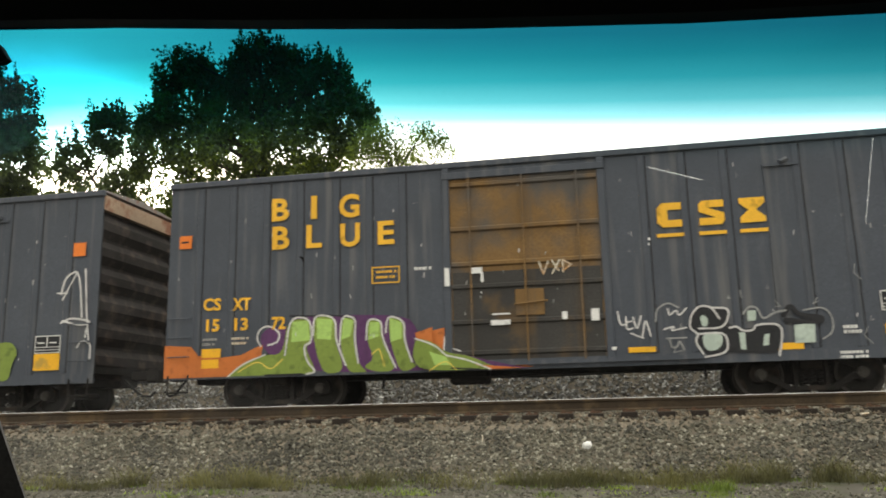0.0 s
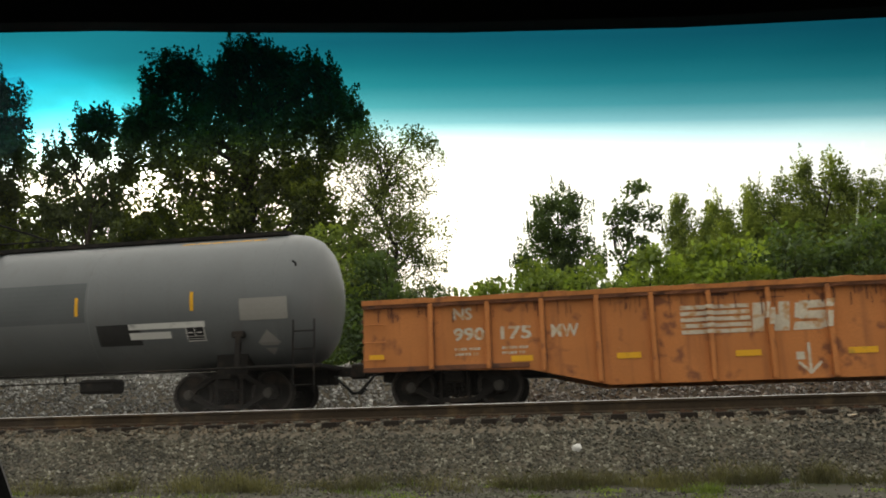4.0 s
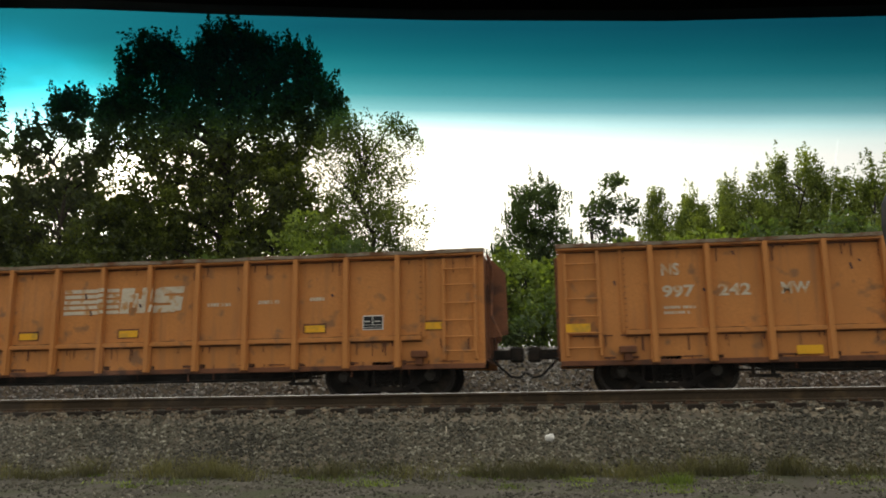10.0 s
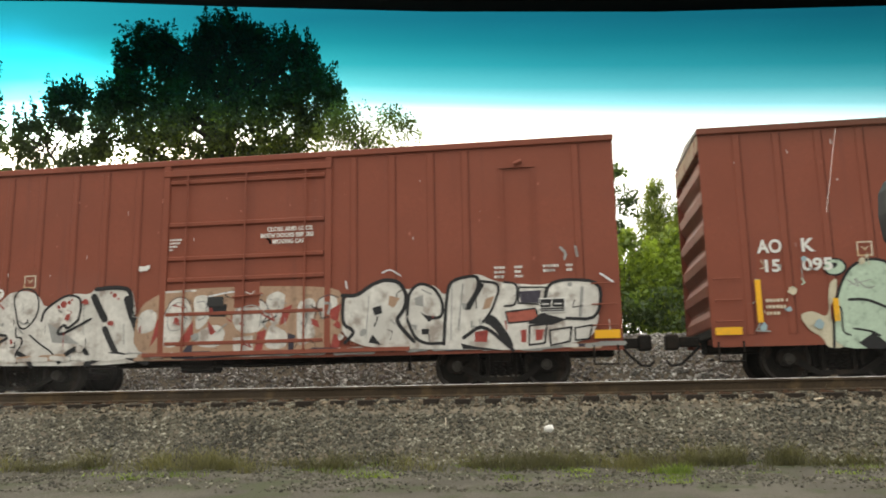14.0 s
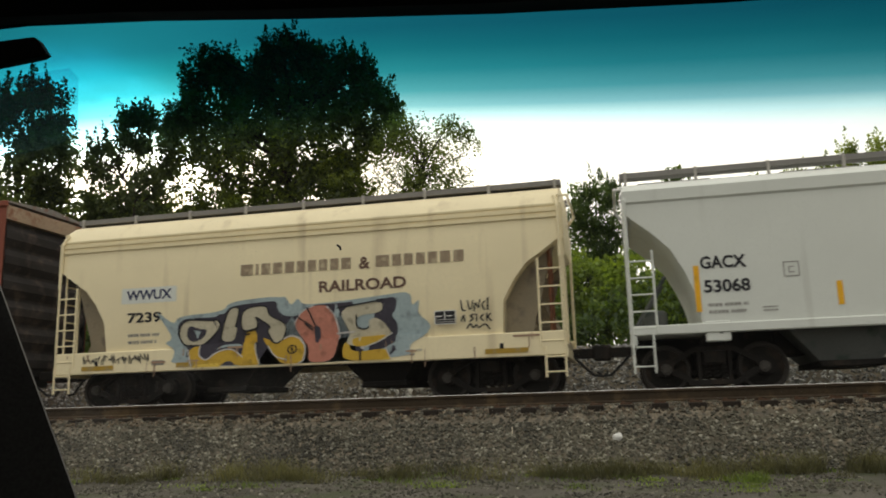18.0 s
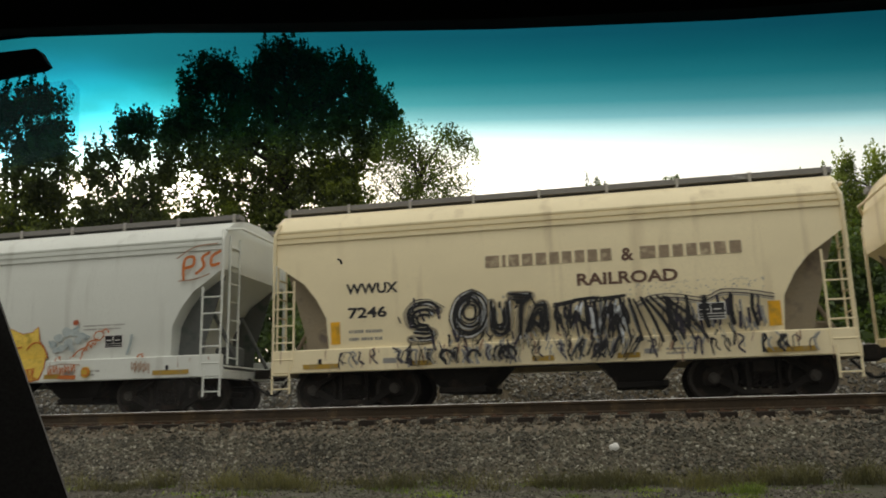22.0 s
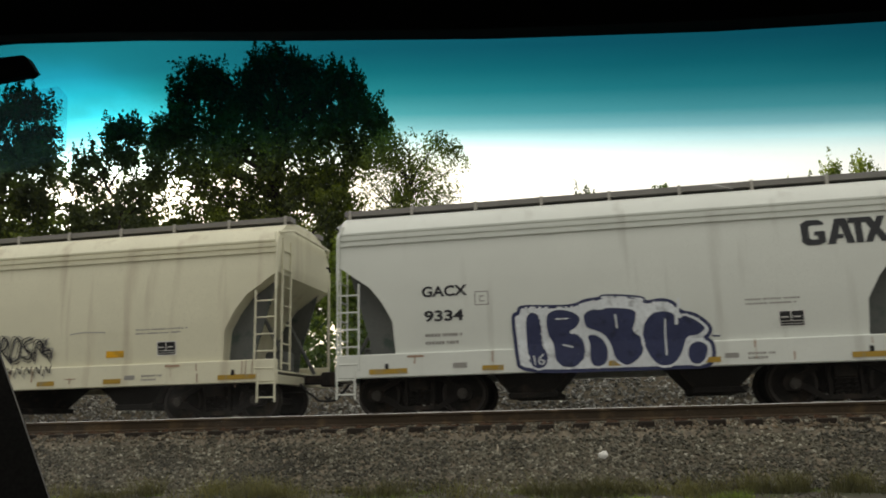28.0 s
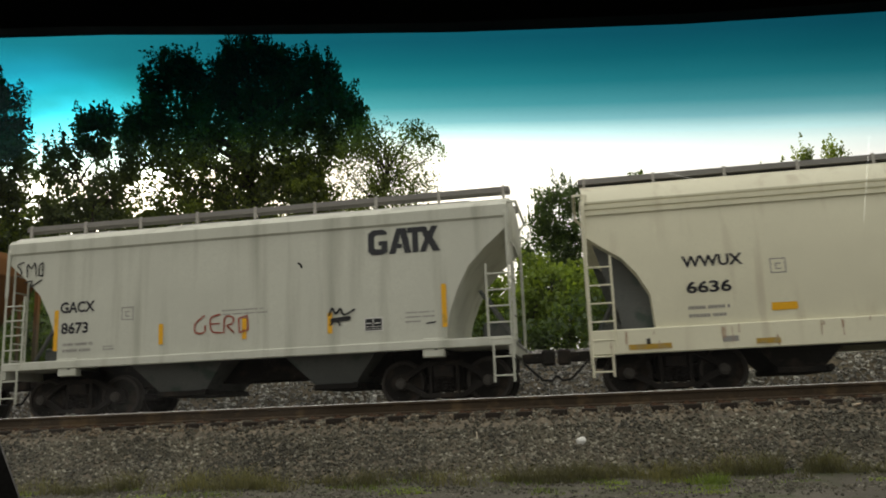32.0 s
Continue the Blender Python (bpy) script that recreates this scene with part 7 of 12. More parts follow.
def paint_teal_piece(p):
    p.area("cream", [(2.12, 1.78), (2.3, 1.93), (2.24, 1.56), (2.1, 1.36), (2.17, 0.74), (2.32, 0.61), (2.0, 0.62), (1.94, 0.82), (1.72, 0.95), (1.56, 1.23), (1.79, 1.32), (2.09, 1.15)])
    p.area("teal", [(2.12, 0.61), (2.17, 1.25), (2.33, 1.77), (2.56, 2.13), (2.92, 2.24), (3.19, 2.17), (3.29, 1.93), (3.2, 1.58), (3.13, 1.01), (3.11, 0.58)])
    p.area("steel", [(3.27, 1.88), (3.55, 2.21), (3.82, 2.07), (4.01, 1.7), (3.94, 1.19), (3.98, 0.96), (3.66, 0.57), (3.11, 0.58), (3.18, 1.06)])
    p.area("teal", [(3.82, 0.94), (3.95, 1.19), (4.03, 0.93), (4.16, 0.55), (3.71, 0.56)], True)
    p.area("teal", [(2.07, 2.1), (2.16, 2.26), (2.39, 2.25), (2.49, 2.09), (2.35, 1.95), (2.14, 1.96)])
    p.loop("black", [(2.07, 2.1), (2.16, 2.26), (2.39, 2.25), (2.49, 2.09), (2.35, 1.95), (2.14, 1.96)], 0.03)
    p.area("black", [(2.2, 2.17), (2.27, 2.2), (2.33, 2.14), (2.27, 2.08), (2.2, 2.1)])
    p.line("black", [(2.12, 0.61), (2.17, 1.25), (2.33, 1.77), (2.56, 2.13), (2.92, 2.24), (3.19, 2.17), (3.29, 1.93), (3.2, 1.58), (3.13, 1.01), (3.11, 0.58)], 0.05)
    p.line("black", [(3.27, 1.88), (3.55, 2.21), (3.82, 2.07), (4.01, 1.7), (3.94, 1.19), (3.98, 0.96)], 0.055)
    p.loop("black", [(3.28, 1.41), (3.41, 1.64), (3.56, 1.77), (3.62, 1.51), (3.5, 1.1), (3.34, 1.03)], 0.05)
    p.line("black", [(2.46, 1.49), (2.76, 1.49), (3.09, 1.33)], 0.05)
    p.line("black", [(2.25, 1.38), (2.32, 1.34), (2.29, 0.89), (2.43, 0.84)], 0.03)
    p.area("black", [(2.55, 0.7), (2.82, 0.88), (3.14, 0.58), (2.69, 0.59)], True)
    p.line("black", [(2.49, 0.96), (2.77, 0.91), (2.93, 0.82)], 0.035)
    p.line("dim", [(2.45, 1.87), (2.68, 1.68), (2.56, 1.92), (2.79, 1.67), (2.92, 1.72)], 0.02)
    p.line("dim", [(2.48, 1.76), (2.89, 1.85)], 0.015)
    p.line("black", [(3.42, 0.6), (3.79, 0.96)], 0.04)
    p.line("black", [(3.71, 0.56), (3.9, 0.86)], 0.03)
    p.area("cream", [(5.03, 0.54), (5.24, 0.85), (5.5, 0.56), (5.63, 1.02), (5.84, 1.26), (6.49, 1.04), (6.92, 1.07), (6.81, 0.51)], True)
    p.area("cream", [(6.36, 2.01), (6.56, 1.96), (6.77, 1.53), (6.6, 1.49), (6.38, 1.75)])
    p.area("cream", [(5.92, 2.02), (6.11, 1.98), (6.13, 1.83), (5.95, 1.86)])
    p.area("cream", [(6.78, 1.27), (7.12, 1.35), (7.38, 1.25), (7.35, 1.13), (7.01, 1.09), (6.75, 1.12)])
    p.area("cream", [(7.2, 1.07), (7.36, 1.05), (7.26, 0.98)])
    p.area("cream", [(6.17, 0.62), (6.83, 0.61), (6.83, 0.54), (6.17, 0.54)], True)
    p.area("cream", [(6.46, 0.87), (6.93, 0.87), (6.93, 0.79), (6.46, 0.79)], True)
    p.area("cream", [(6.27, 0.76), (6.83, 0.75), (6.83, 0.67), (6.27, 0.67)], True)
    p.area("cream", [(6.7, 1.02), (7.12, 1.01), (7.12, 0.94), (6.7, 0.94)], True)
    p.area("tan", [(5.79, 1.21), (5.95, 1.45), (6.28, 1.58), (6.62, 1.39), (6.7, 1.42), (6.27, 0.98), (5.79, 1.04)], True)
    p.area("tan", [(5.24, 0.88), (5.41, 1.05), (5.63, 1.27), (5.71, 1.04), (5.47, 0.62)], True)
    p.area("steel", [(3.25, 1.9), (3.48, 2.15), (3.66, 2.2), (3.89, 2.04), (4.0, 1.75), (3.94, 1.18), (4.03, 1.13), (3.79, 0.59), (3.16, 0.59), (3.27, 0.95)])
    p.area("teal", [(3.75, 0.59), (3.82, 0.89), (3.96, 1.14), (4.08, 1.18), (4.31, 0.91), (4.05, 0.6)], True)
    p.area("teal", [(4.04, 1.78), (4.16, 1.59), (4.33, 1.33), (4.31, 1.17), (4.02, 1.23), (3.96, 1.45)], True)
    p.area("teal", [(4.31, 2.04), (4.67, 2.18), (4.85, 2.09), (4.7, 1.69), (4.53, 1.37), (4.65, 1.13), (4.37, 1.14), (4.25, 1.53)], True)
    p.area("steel", [(4.96, 2.0), (5.24, 2.2), (5.56, 2.18), (5.69, 1.89), (5.66, 1.53), (5.44, 1.42), (5.27, 1.34), (5.31, 1.13), (5.2, 0.83), (4.92, 0.59), (4.57, 0.54), (4.33, 0.65), (4.35, 0.99), (4.59, 1.16), (4.86, 1.23), (5.03, 1.35), (4.72, 1.36), (4.69, 1.68)])
    p.area("teal", [(4.97, 1.48), (5.49, 1.47), (5.44, 1.38), (4.97, 1.38)], True)
    p.area("red", [(4.94, 1.78), (5.49, 1.77), (5.51, 1.49), (4.96, 1.49)], True)
    p.area("teal", [(6.75, 1.51), (7.02, 1.56), (7.08, 1.47), (6.94, 1.4), (6.78, 1.45)], True)
    p.line("black", [(3.17, 1.37), (3.26, 1.9), (3.48, 2.16), (3.66, 2.21), (3.9, 2.04), (4.0, 1.75), (3.94, 1.18)], 0.055)
    p.loop("black", [(3.34, 1.42), (3.55, 1.69), (3.67, 1.46), (3.53, 1.03), (3.36, 0.99)], 0.05)
    p.area("black", [(4.18, 1.99), (4.24, 2.17), (4.32, 2.06), (4.27, 1.69), (4.36, 1.32), (4.24, 1.49)], True)
    p.loop("black", [(4.31, 2.04), (4.67, 2.18), (4.85, 2.09), (4.7, 1.69), (4.53, 1.37), (4.65, 1.13), (4.37, 1.14), (4.25, 1.53)], 0.035, True)
    p.line("black", [(4.96, 2.0), (5.24, 2.2), (5.56, 2.18), (5.69, 1.89), (5.66, 1.53), (5.44, 1.42), (5.27, 1.34), (5.31, 1.13), (5.2, 0.83), (4.92, 0.59), (4.57, 0.54), (4.33, 0.65), (4.35, 0.99), (4.59, 1.16)], 0.07)
    p.line("black", [(4.57, 0.54), (4.33, 0.65), (4.35, 0.99), (4.59, 1.16), (4.86, 1.23), (5.03, 1.35), (4.72, 1.36), (4.69, 1.68)], 0.05)
    p.area("black", [(4.53, 1.42), (4.65, 1.49), (4.97, 1.35), (4.86, 1.24), (4.65, 1.22)], True)
    p.area("black", [(5.65, 2.0), (5.79, 2.15), (5.82, 1.83), (5.65, 1.63)], True)
    p.area("black", [(3.93, 0.59), (4.2, 1.07), (4.28, 0.96), (4.35, 0.58)], True)
    p.line("black", [(3.73, 0.62), (4.03, 1.08)], 0.04)
    p.line("black", [(5.01, 0.58), (5.21, 0.84), (5.44, 0.57)], 0.04, True)
    p.line("black", [(5.63, 1.53), (5.47, 1.23), (5.71, 1.45)], 0.05, True)
    p.line("black", [(5.95, 1.8), (6.28, 1.73), (6.6, 1.59), (6.76, 1.56)], 0.05)
    p.line("black", [(6.27, 0.99), (6.49, 1.19), (6.75, 1.48)], 0.05)
    p.line("black", [(5.79, 1.0), (6.27, 0.97)], 0.05, True)
    p.line("black", [(5.95, 0.98), (6.11, 0.52)], 0.04, True)
    p.line("black", [(6.76, 1.53), (7.02, 1.56), (7.08, 1.47), (6.91, 1.39), (6.76, 1.52)], 0.03)
    p.line("black", [(6.73, 1.41), (6.88, 1.15), (6.99, 1.29)], 0.035, True)
    p.line("black", [(6.06, 1.26), (6.19, 1.45), (6.11, 1.56)], 0.03)
    p.line("dim", [(4.46, 2.06), (4.49, 1.84), (4.57, 2.0), (4.64, 1.81), (4.67, 2.02)], 0.02)
    p.line("dim", [(4.45, 0.75), (4.54, 0.85), (4.66, 0.74), (4.81, 0.76)], 0.02)
    p.line("dim", [(5.74, 0.63), (5.85, 0.75), (5.9, 0.6)], 0.02)
    p.line("dim", [(5.08, 1.87), (5.4, 2.06)], 0.03)
    p.line("dim", [(4.45, 1.06), (4.81, 1.07)], 0.03)


def paint_teal_right(p):
    p.area("cream", [(10.19, 1.96), (10.39, 1.87), (10.55, 2.01), (10.54, 2.18), (10.73, 2.17), (10.74, 1.99), (10.62, 1.87), (10.25, 1.79)])
    p.area("cream", [(11.1, 1.83), (11.21, 2.03), (11.35, 1.98), (11.38, 1.87), (11.17, 1.74)])
    p.area("cream", [(9.11, 0.77), (10.42, 0.74), (10.41, 0.59), (9.08, 0.63)])
    p.area("cream", [(8.71, 1.25), (9.0, 1.32), (9.19, 0.94), (9.19, 0.78), (8.67, 0.81)])
    p.area("cream", [(8.85, 2.02), (9.03, 2.02), (9.08, 1.47), (8.85, 1.38)])
    p.area("tan", [(13.09, 1.75), (13.28, 1.84), (13.5, 1.63), (13.47, 1.49), (13.19, 1.5)], True)
    p.area("tan", [(12.53, 2.26), (12.66, 2.28), (12.66, 2.15), (12.55, 2.16)], True)
    p.area("tan", [(14.32, 1.82), (14.55, 1.73), (14.47, 1.46), (14.29, 1.51)], True)
    p.area("tan", [(11.39, 0.87), (11.55, 0.91), (11.58, 0.78), (11.42, 0.77)], True)
    p.area("teal", [(9.14, 2.06), (9.38, 2.11), (9.74, 2.11), (9.99, 2.02), (10.25, 1.76), (10.56, 1.91), (10.66, 1.63), (10.81, 1.26), (10.49, 1.16), (10.04, 0.81), (9.42, 0.78), (9.14, 1.37)], True)
    p.area("cream", [(10.16, 0.83), (10.59, 0.79), (10.62, 1.04), (10.76, 1.19), (10.85, 0.99), (10.64, 0.9)])
    p.area("dark", [(9.55, 1.69), (9.74, 1.71), (9.94, 1.6), (10.01, 1.38), (9.78, 1.18), (9.58, 1.35)])
    p.area("cream", [(9.74, 1.55), (9.94, 1.53), (9.94, 1.28), (9.79, 1.26)])
    p.area("steel", [(10.7, 1.86), (11.01, 1.87), (11.1, 1.73), (11.21, 1.39), (11.51, 1.04), (11.47, 0.86), (11.12, 0.73), (10.95, 0.86), (10.78, 1.3), (10.7, 1.67)], True)
    p.area("steel", [(11.13, 1.8), (11.46, 1.87), (11.58, 1.71), (11.83, 1.31), (12.21, 1.08), (11.96, 0.77), (11.77, 0.83), (11.55, 1.11), (11.3, 1.38)], True)
    p.area("teal", [(11.57, 1.75), (11.87, 1.84), (12.09, 2.05), (12.34, 2.12), (12.37, 1.83), (12.53, 1.74), (12.34, 1.64), (12.2, 1.49), (11.93, 1.56), (11.81, 1.47), (11.67, 1.68)], True)
    p.area("teal", [(12.2, 1.43), (12.63, 1.38), (12.85, 1.23), (12.96, 1.06), (12.79, 0.82), (12.53, 0.78), (12.36, 0.6), (12.07, 0.87), (12.23, 1.07)], True)
    p.area("tan", [(11.81, 1.47), (11.99, 1.55), (12.24, 1.09), (12.15, 1.06)], True)
    p.area("tan", [(12.34, 1.65), (12.64, 1.71), (12.65, 1.38), (12.45, 1.29)], True)
    p.area("cream", [(12.38, 2.12), (12.47, 2.12), (12.54, 1.74), (12.45, 1.73)], True)
    p.area("steel", [(12.61, 2.02), (12.99, 2.11), (13.1, 1.75), (13.06, 1.49), (12.74, 1.48), (12.64, 1.69)], True)
    p.area("tan", [(12.74, 0.61), (12.87, 0.92), (13.01, 1.06), (13.1, 0.85), (13.07, 0.61)], True)
    p.area("tan", [(12.85, 1.22), (12.95, 1.17), (13.01, 0.89), (12.91, 0.97)], True)
    p.area("teal", [(12.69, 1.39), (12.96, 1.45), (13.46, 1.45), (13.6, 1.19), (13.48, 0.95), (13.27, 0.68), (13.14, 0.78), (13.01, 1.06), (12.82, 1.32)], True)
    p.area("teal", [(13.46, 1.81), (13.52, 2.01), (13.66, 2.15), (13.91, 2.23), (14.17, 2.19), (14.35, 2.07), (14.59, 2.06), (14.59, 2.16), (14.88, 2.17), (14.82, 1.89), (14.61, 1.89), (14.36, 1.75), (14.26, 1.47), (14.47, 1.38), (14.63, 1.23), (14.66, 1.0), (14.3, 0.87), (13.99, 0.77), (13.74, 0.71), (13.61, 0.79), (13.79, 1.03), (14.15, 1.26), (13.8, 1.41), (13.51, 1.47)], True)
    p.area("tan", [(13.56, 1.43), (14.15, 1.26), (13.79, 1.12)], True)
    p.area("cream", [(13.61, 0.79), (13.79, 1.02), (13.97, 0.78), (13.74, 0.72)], True)
    p.area("steel", [(13.79, 1.06), (14.15, 1.02), (14.64, 1.2), (14.65, 1.0), (14.3, 0.88), (14.05, 0.85)], True)
    p.loop("black", [(10.7, 1.86), (11.01, 1.87), (11.1, 1.73), (11.21, 1.39), (11.51, 1.04), (11.47, 0.86), (11.12, 0.73), (10.95, 0.86), (10.78, 1.3), (10.7, 1.67)], 0.04, True)
    p.loop("black", [(11.13, 1.8), (11.46, 1.87), (11.58, 1.71), (11.83, 1.31), (12.21, 1.08), (11.96, 0.77), (11.77, 0.83), (11.55, 1.11), (11.3, 1.38)], 0.045, True)
    p.loop("black", [(11.57, 1.75), (11.87, 1.84), (12.09, 2.05), (12.34, 2.12), (12.37, 1.83), (12.53, 1.74), (12.34, 1.64), (12.2, 1.49), (11.93, 1.56), (11.81, 1.47), (11.67, 1.68)], 0.035, True)
    p.loop("black", [(12.2, 1.43), (12.63, 1.38), (12.85, 1.23), (12.96, 1.06), (12.79, 0.82), (12.53, 0.78), (12.36, 0.6), (12.07, 0.87), (12.23, 1.07)], 0.045, True)
    p.loop("black", [(12.69, 1.39), (12.96, 1.45), (13.46, 1.45), (13.6, 1.19), (13.48, 0.95), (13.27, 0.68), (13.14, 0.78), (13.01, 1.06), (12.82, 1.32)], 0.045, True)
    p.loop("black", [(12.61, 2.02), (12.99, 2.11), (13.1, 1.75), (13.06, 1.49), (12.74, 1.48), (12.64, 1.69)], 0.065, True)
    p.line("black", [(13.46, 1.81), (13.52, 2.01), (13.66, 2.15), (13.91, 2.23), (14.17, 2.19), (14.35, 2.07), (14.59, 2.06), (14.59, 2.16), (14.88, 2.17), (14.82, 1.89), (14.61, 1.89), (14.36, 1.75), (14.26, 1.47)], 0.05, True)
    p.line("black", [(14.26, 1.47), (14.47, 1.38), (14.63, 1.23), (14.66, 1.0), (14.3, 0.87), (13.99, 0.77), (13.74, 0.71), (13.61, 0.79), (13.79, 1.03), (14.15, 1.26), (13.8, 1.41), (13.51, 1.47)], 0.05, True)
    p.loop("black", [(11.81, 1.47), (11.99, 1.55), (12.24, 1.09), (12.15, 1.06)], 0.04, True)
    p.loop("black", [(12.38, 2.12), (12.47, 2.12), (12.54, 1.74), (12.45, 1.73)], 0.03, True)
    p.line("black", [(9.99, 2.02), (10.25, 1.76), (10.56, 1.91), (10.66, 1.63), (10.81, 1.26), (10.49, 1.16), (10.04, 0.81)], 0.04, True)
    p.line("black", [(10.06, 1.37), (10.66, 1.63)], 0.03, True)
    p.line("black", [(10.05, 0.83), (10.8, 1.22)], 0.04, True)
    p.line("black", [(9.14, 2.06), (9.38, 2.11), (9.74, 2.11), (9.99, 2.02)], 0.03)
    p.line("black", [(10.7, 1.63), (10.99, 1.68)], 0.03, True)
    p.line("black", [(12.64, 1.79), (13.01, 1.98)], 0.025, True)
    p.line("black", [(10.7, 1.86), (10.74, 1.62)], 0.05, True)
    p.line("black", [(12.69, 1.48), (13.06, 1.48), (13.48, 1.49)], 0.06, True)
    p.line("black", [(13.56, 1.44), (14.15, 1.26), (13.79, 1.11), (13.59, 1.39)], 0.035, True)
    p.line("black", [(13.79, 1.03), (14.02, 0.78)], 0.035, True)
    p.line("black", [(13.51, 1.8), (13.8, 1.87), (14.12, 1.89)], 0.03)
    p.line("black", [(13.57, 2.03), (13.73, 1.97)], 0.02)
    p.line("black", [(11.33, 1.15), (11.5, 1.2), (11.66, 0.93)], 0.04, True)
    p.line("black", [(11.55, 0.89), (11.88, 0.87), (12.1, 1.05)], 0.04, True)
    p.line("black", [(11.88, 0.85), (12.21, 0.64), (12.36, 0.6)], 0.04, True)
    p.line("black", [(13.61, 0.79), (13.79, 1.04)], 0.04, True)
    p.line("dim", [(9.38, 2.05), (9.5, 1.86)], 0.022, True)
    p.line("dim", [(9.73, 2.09), (9.7, 1.9)], 0.022, True)
    p.line("dim", [(10.29, 1.5), (10.52, 1.31)], 0.022, True)
    p.line("dim", [(10.43, 1.52), (10.35, 1.32)], 0.022, True)
    p.line("dim", [(12.74, 1.79), (12.96, 1.57)], 0.022, True)
    p.line("dim", [(13.27, 1.36), (13.38, 1.2)], 0.022, True)
    p.line("dim", [(13.9, 1.43), (13.98, 1.5)], 0.022, True)
    p.line("dim", [(14.31, 1.29), (14.46, 1.16)], 0.022, True)
    p.line("dim", [(11.29, 1.75), (11.35, 1.43)], 0.022, True)
    p.line("dim", [(10.82, 1.72), (10.85, 1.4)], 0.022, True)


def paint_gold_piece(p):
    p.area("sky", [(2.41, 2.15), (2.91, 1.76), (3.01, 1.95), (4.04, 1.99), (4.22, 2.19), (5.16, 2.25), (5.35, 2.22), (5.48, 2.24), (5.6, 2.02), (5.76, 2.2), (5.86, 2.03), (6.6, 2.06), (7.62, 2.14), (8.18, 2.19), (8.19, 1.87), (8.37, 2.04), (8.3, 1.73), (8.6, 1.5), (8.43, 1.26), (8.12, 1.12), (8.17, 0.84), (2.82, 0.84), (3, 1.25), (2.64, 1.38), (2.91, 1.48)])
    p.area("ink", [(2.98, 1.56), (3.01, 1.79), (3.19, 1.9), (3.88, 1.88), (3.98, 1.95), (4.1, 1.94), (4.22, 2.1), (5.02, 2.15), (5.29, 2.15), (5.29, 1.98), (5.43, 1.83), (5.72, 1.8), (5.9, 1.97), (6.18, 2.03), (6.62, 2.03), (7.57, 2.07), (7.89, 2.1), (7.86, 1.83), (7.76, 1.73), (7.91, 1.54), (7.83, 1.13), (7.92, 0.84), (3.18, 0.84), (3.27, 1.3), (3.13, 1.31)])
    p.area("cream", [(3.02, 1.54), (3.08, 1.78), (3.28, 1.87), (3.83, 1.81), (3.93, 1.85), (4.03, 1.7), (3.79, 1.44), (3.56, 1.29), (3.25, 1.31), (3.13, 1.34)])
    p.area("ink", [(3.21, 1.61), (3.28, 1.74), (3.49, 1.66), (3.71, 1.63), (3.59, 1.45), (3.37, 1.37), (3.23, 1.45)])
    p.area("sky", [(3.39, 1.63), (3.54, 1.6), (3.46, 1.44)])
    p.area("gold", [(3.27, 1.22), (3.56, 1.32), (3.52, 1.09), (3.7, 0.97), (3.89, 1.12), (4.14, 1.2), (4.34, 1.18), (4.53, 1.02), (4.56, 1.56), (4.83, 1.6), (4.82, 1.12), (4.92, 0.86), (4.83, 0.84), (4.38, 0.84), (4.29, 0.93), (4.2, 0.95), (4.08, 0.91), (4.02, 0.84), (3.36, 0.84)])
    p.area("yellow", [(3.37, 0.89), (3.96, 0.92), (4.02, 0.84), (3.36, 0.84)])
    p.area("cream", [(3.99, 1.37), (4.09, 1.77), (4.22, 2.07), (4.47, 2.07), (4.35, 1.66), (4.39, 1.62), (4.3, 1.35)])
    p.area("cream", [(4.47, 1.55), (4.5, 2.03), (5.06, 2.09), (5.11, 1.85), (5.46, 1.7), (5.5, 1.53), (5.36, 1.26), (5.19, 1.29), (5.06, 1.55), (5.16, 1.62), (4.78, 1.87), (4.87, 1.73), (4.82, 1.57)])
    p.area("gold", [(4.93, 1.41), (5.09, 1.36), (5.19, 1.29), (5.36, 1.26), (5.43, 1.36), (5.59, 1.43), (5.82, 1.34), (5.94, 1.17), (5.89, 0.9), (5.78, 0.84), (5.4, 0.84), (5.26, 0.99), (5.11, 1.21)])
    p.area("yellow", [(5.26, 0.99), (5.52, 0.92), (5.87, 0.99), (5.84, 0.86), (5.4, 0.84)])
    p.area("sky", [(5.32, 1.97), (5.41, 2.15), (5.56, 1.96), (5.73, 2.1), (5.75, 1.9), (5.55, 1.82), (5.38, 1.87)])
    p.area("sky", [(3.9, 1.19), (4.09, 1.29), (4.51, 1.3), (4.53, 1.21), (4.14, 1.25)])
    p.area("pink", [(5.66, 1.63), (5.83, 1.9), (6.12, 2.01), (6.4, 2), (6.56, 1.8), (6.64, 1.52), (6.66, 1.3), (6.52, 0.85), (5.97, 0.84), (6.01, 1.17), (5.82, 1.37)])
    p.area("ink", [(6.11, 1.57), (6.18, 1.6), (6.25, 1.54), (6.24, 1.24), (6.15, 1.24), (6.1, 1.44)])
    p.area("cream", [(6.62, 1.93), (7.59, 2.04), (7.58, 1.79), (7.03, 1.76), (7.02, 1.52), (7.2, 1.46), (7.29, 1.51), (7.28, 1.64), (7.41, 1.7), (7.57, 1.63), (7.77, 1.37), (7.55, 1.22), (7.24, 1.12), (6.79, 1.16), (6.9, 1.4)])
    p.area("gold", [(6.72, 1.12), (6.84, 1.27), (6.91, 1.05), (7.11, 1.02), (7.65, 1.07), (7.76, 0.84), (6.75, 0.84)])
    p.area("yellow", [(7.15, 1.02), (7.63, 1.05), (7.75, 0.84), (7.17, 0.84)])
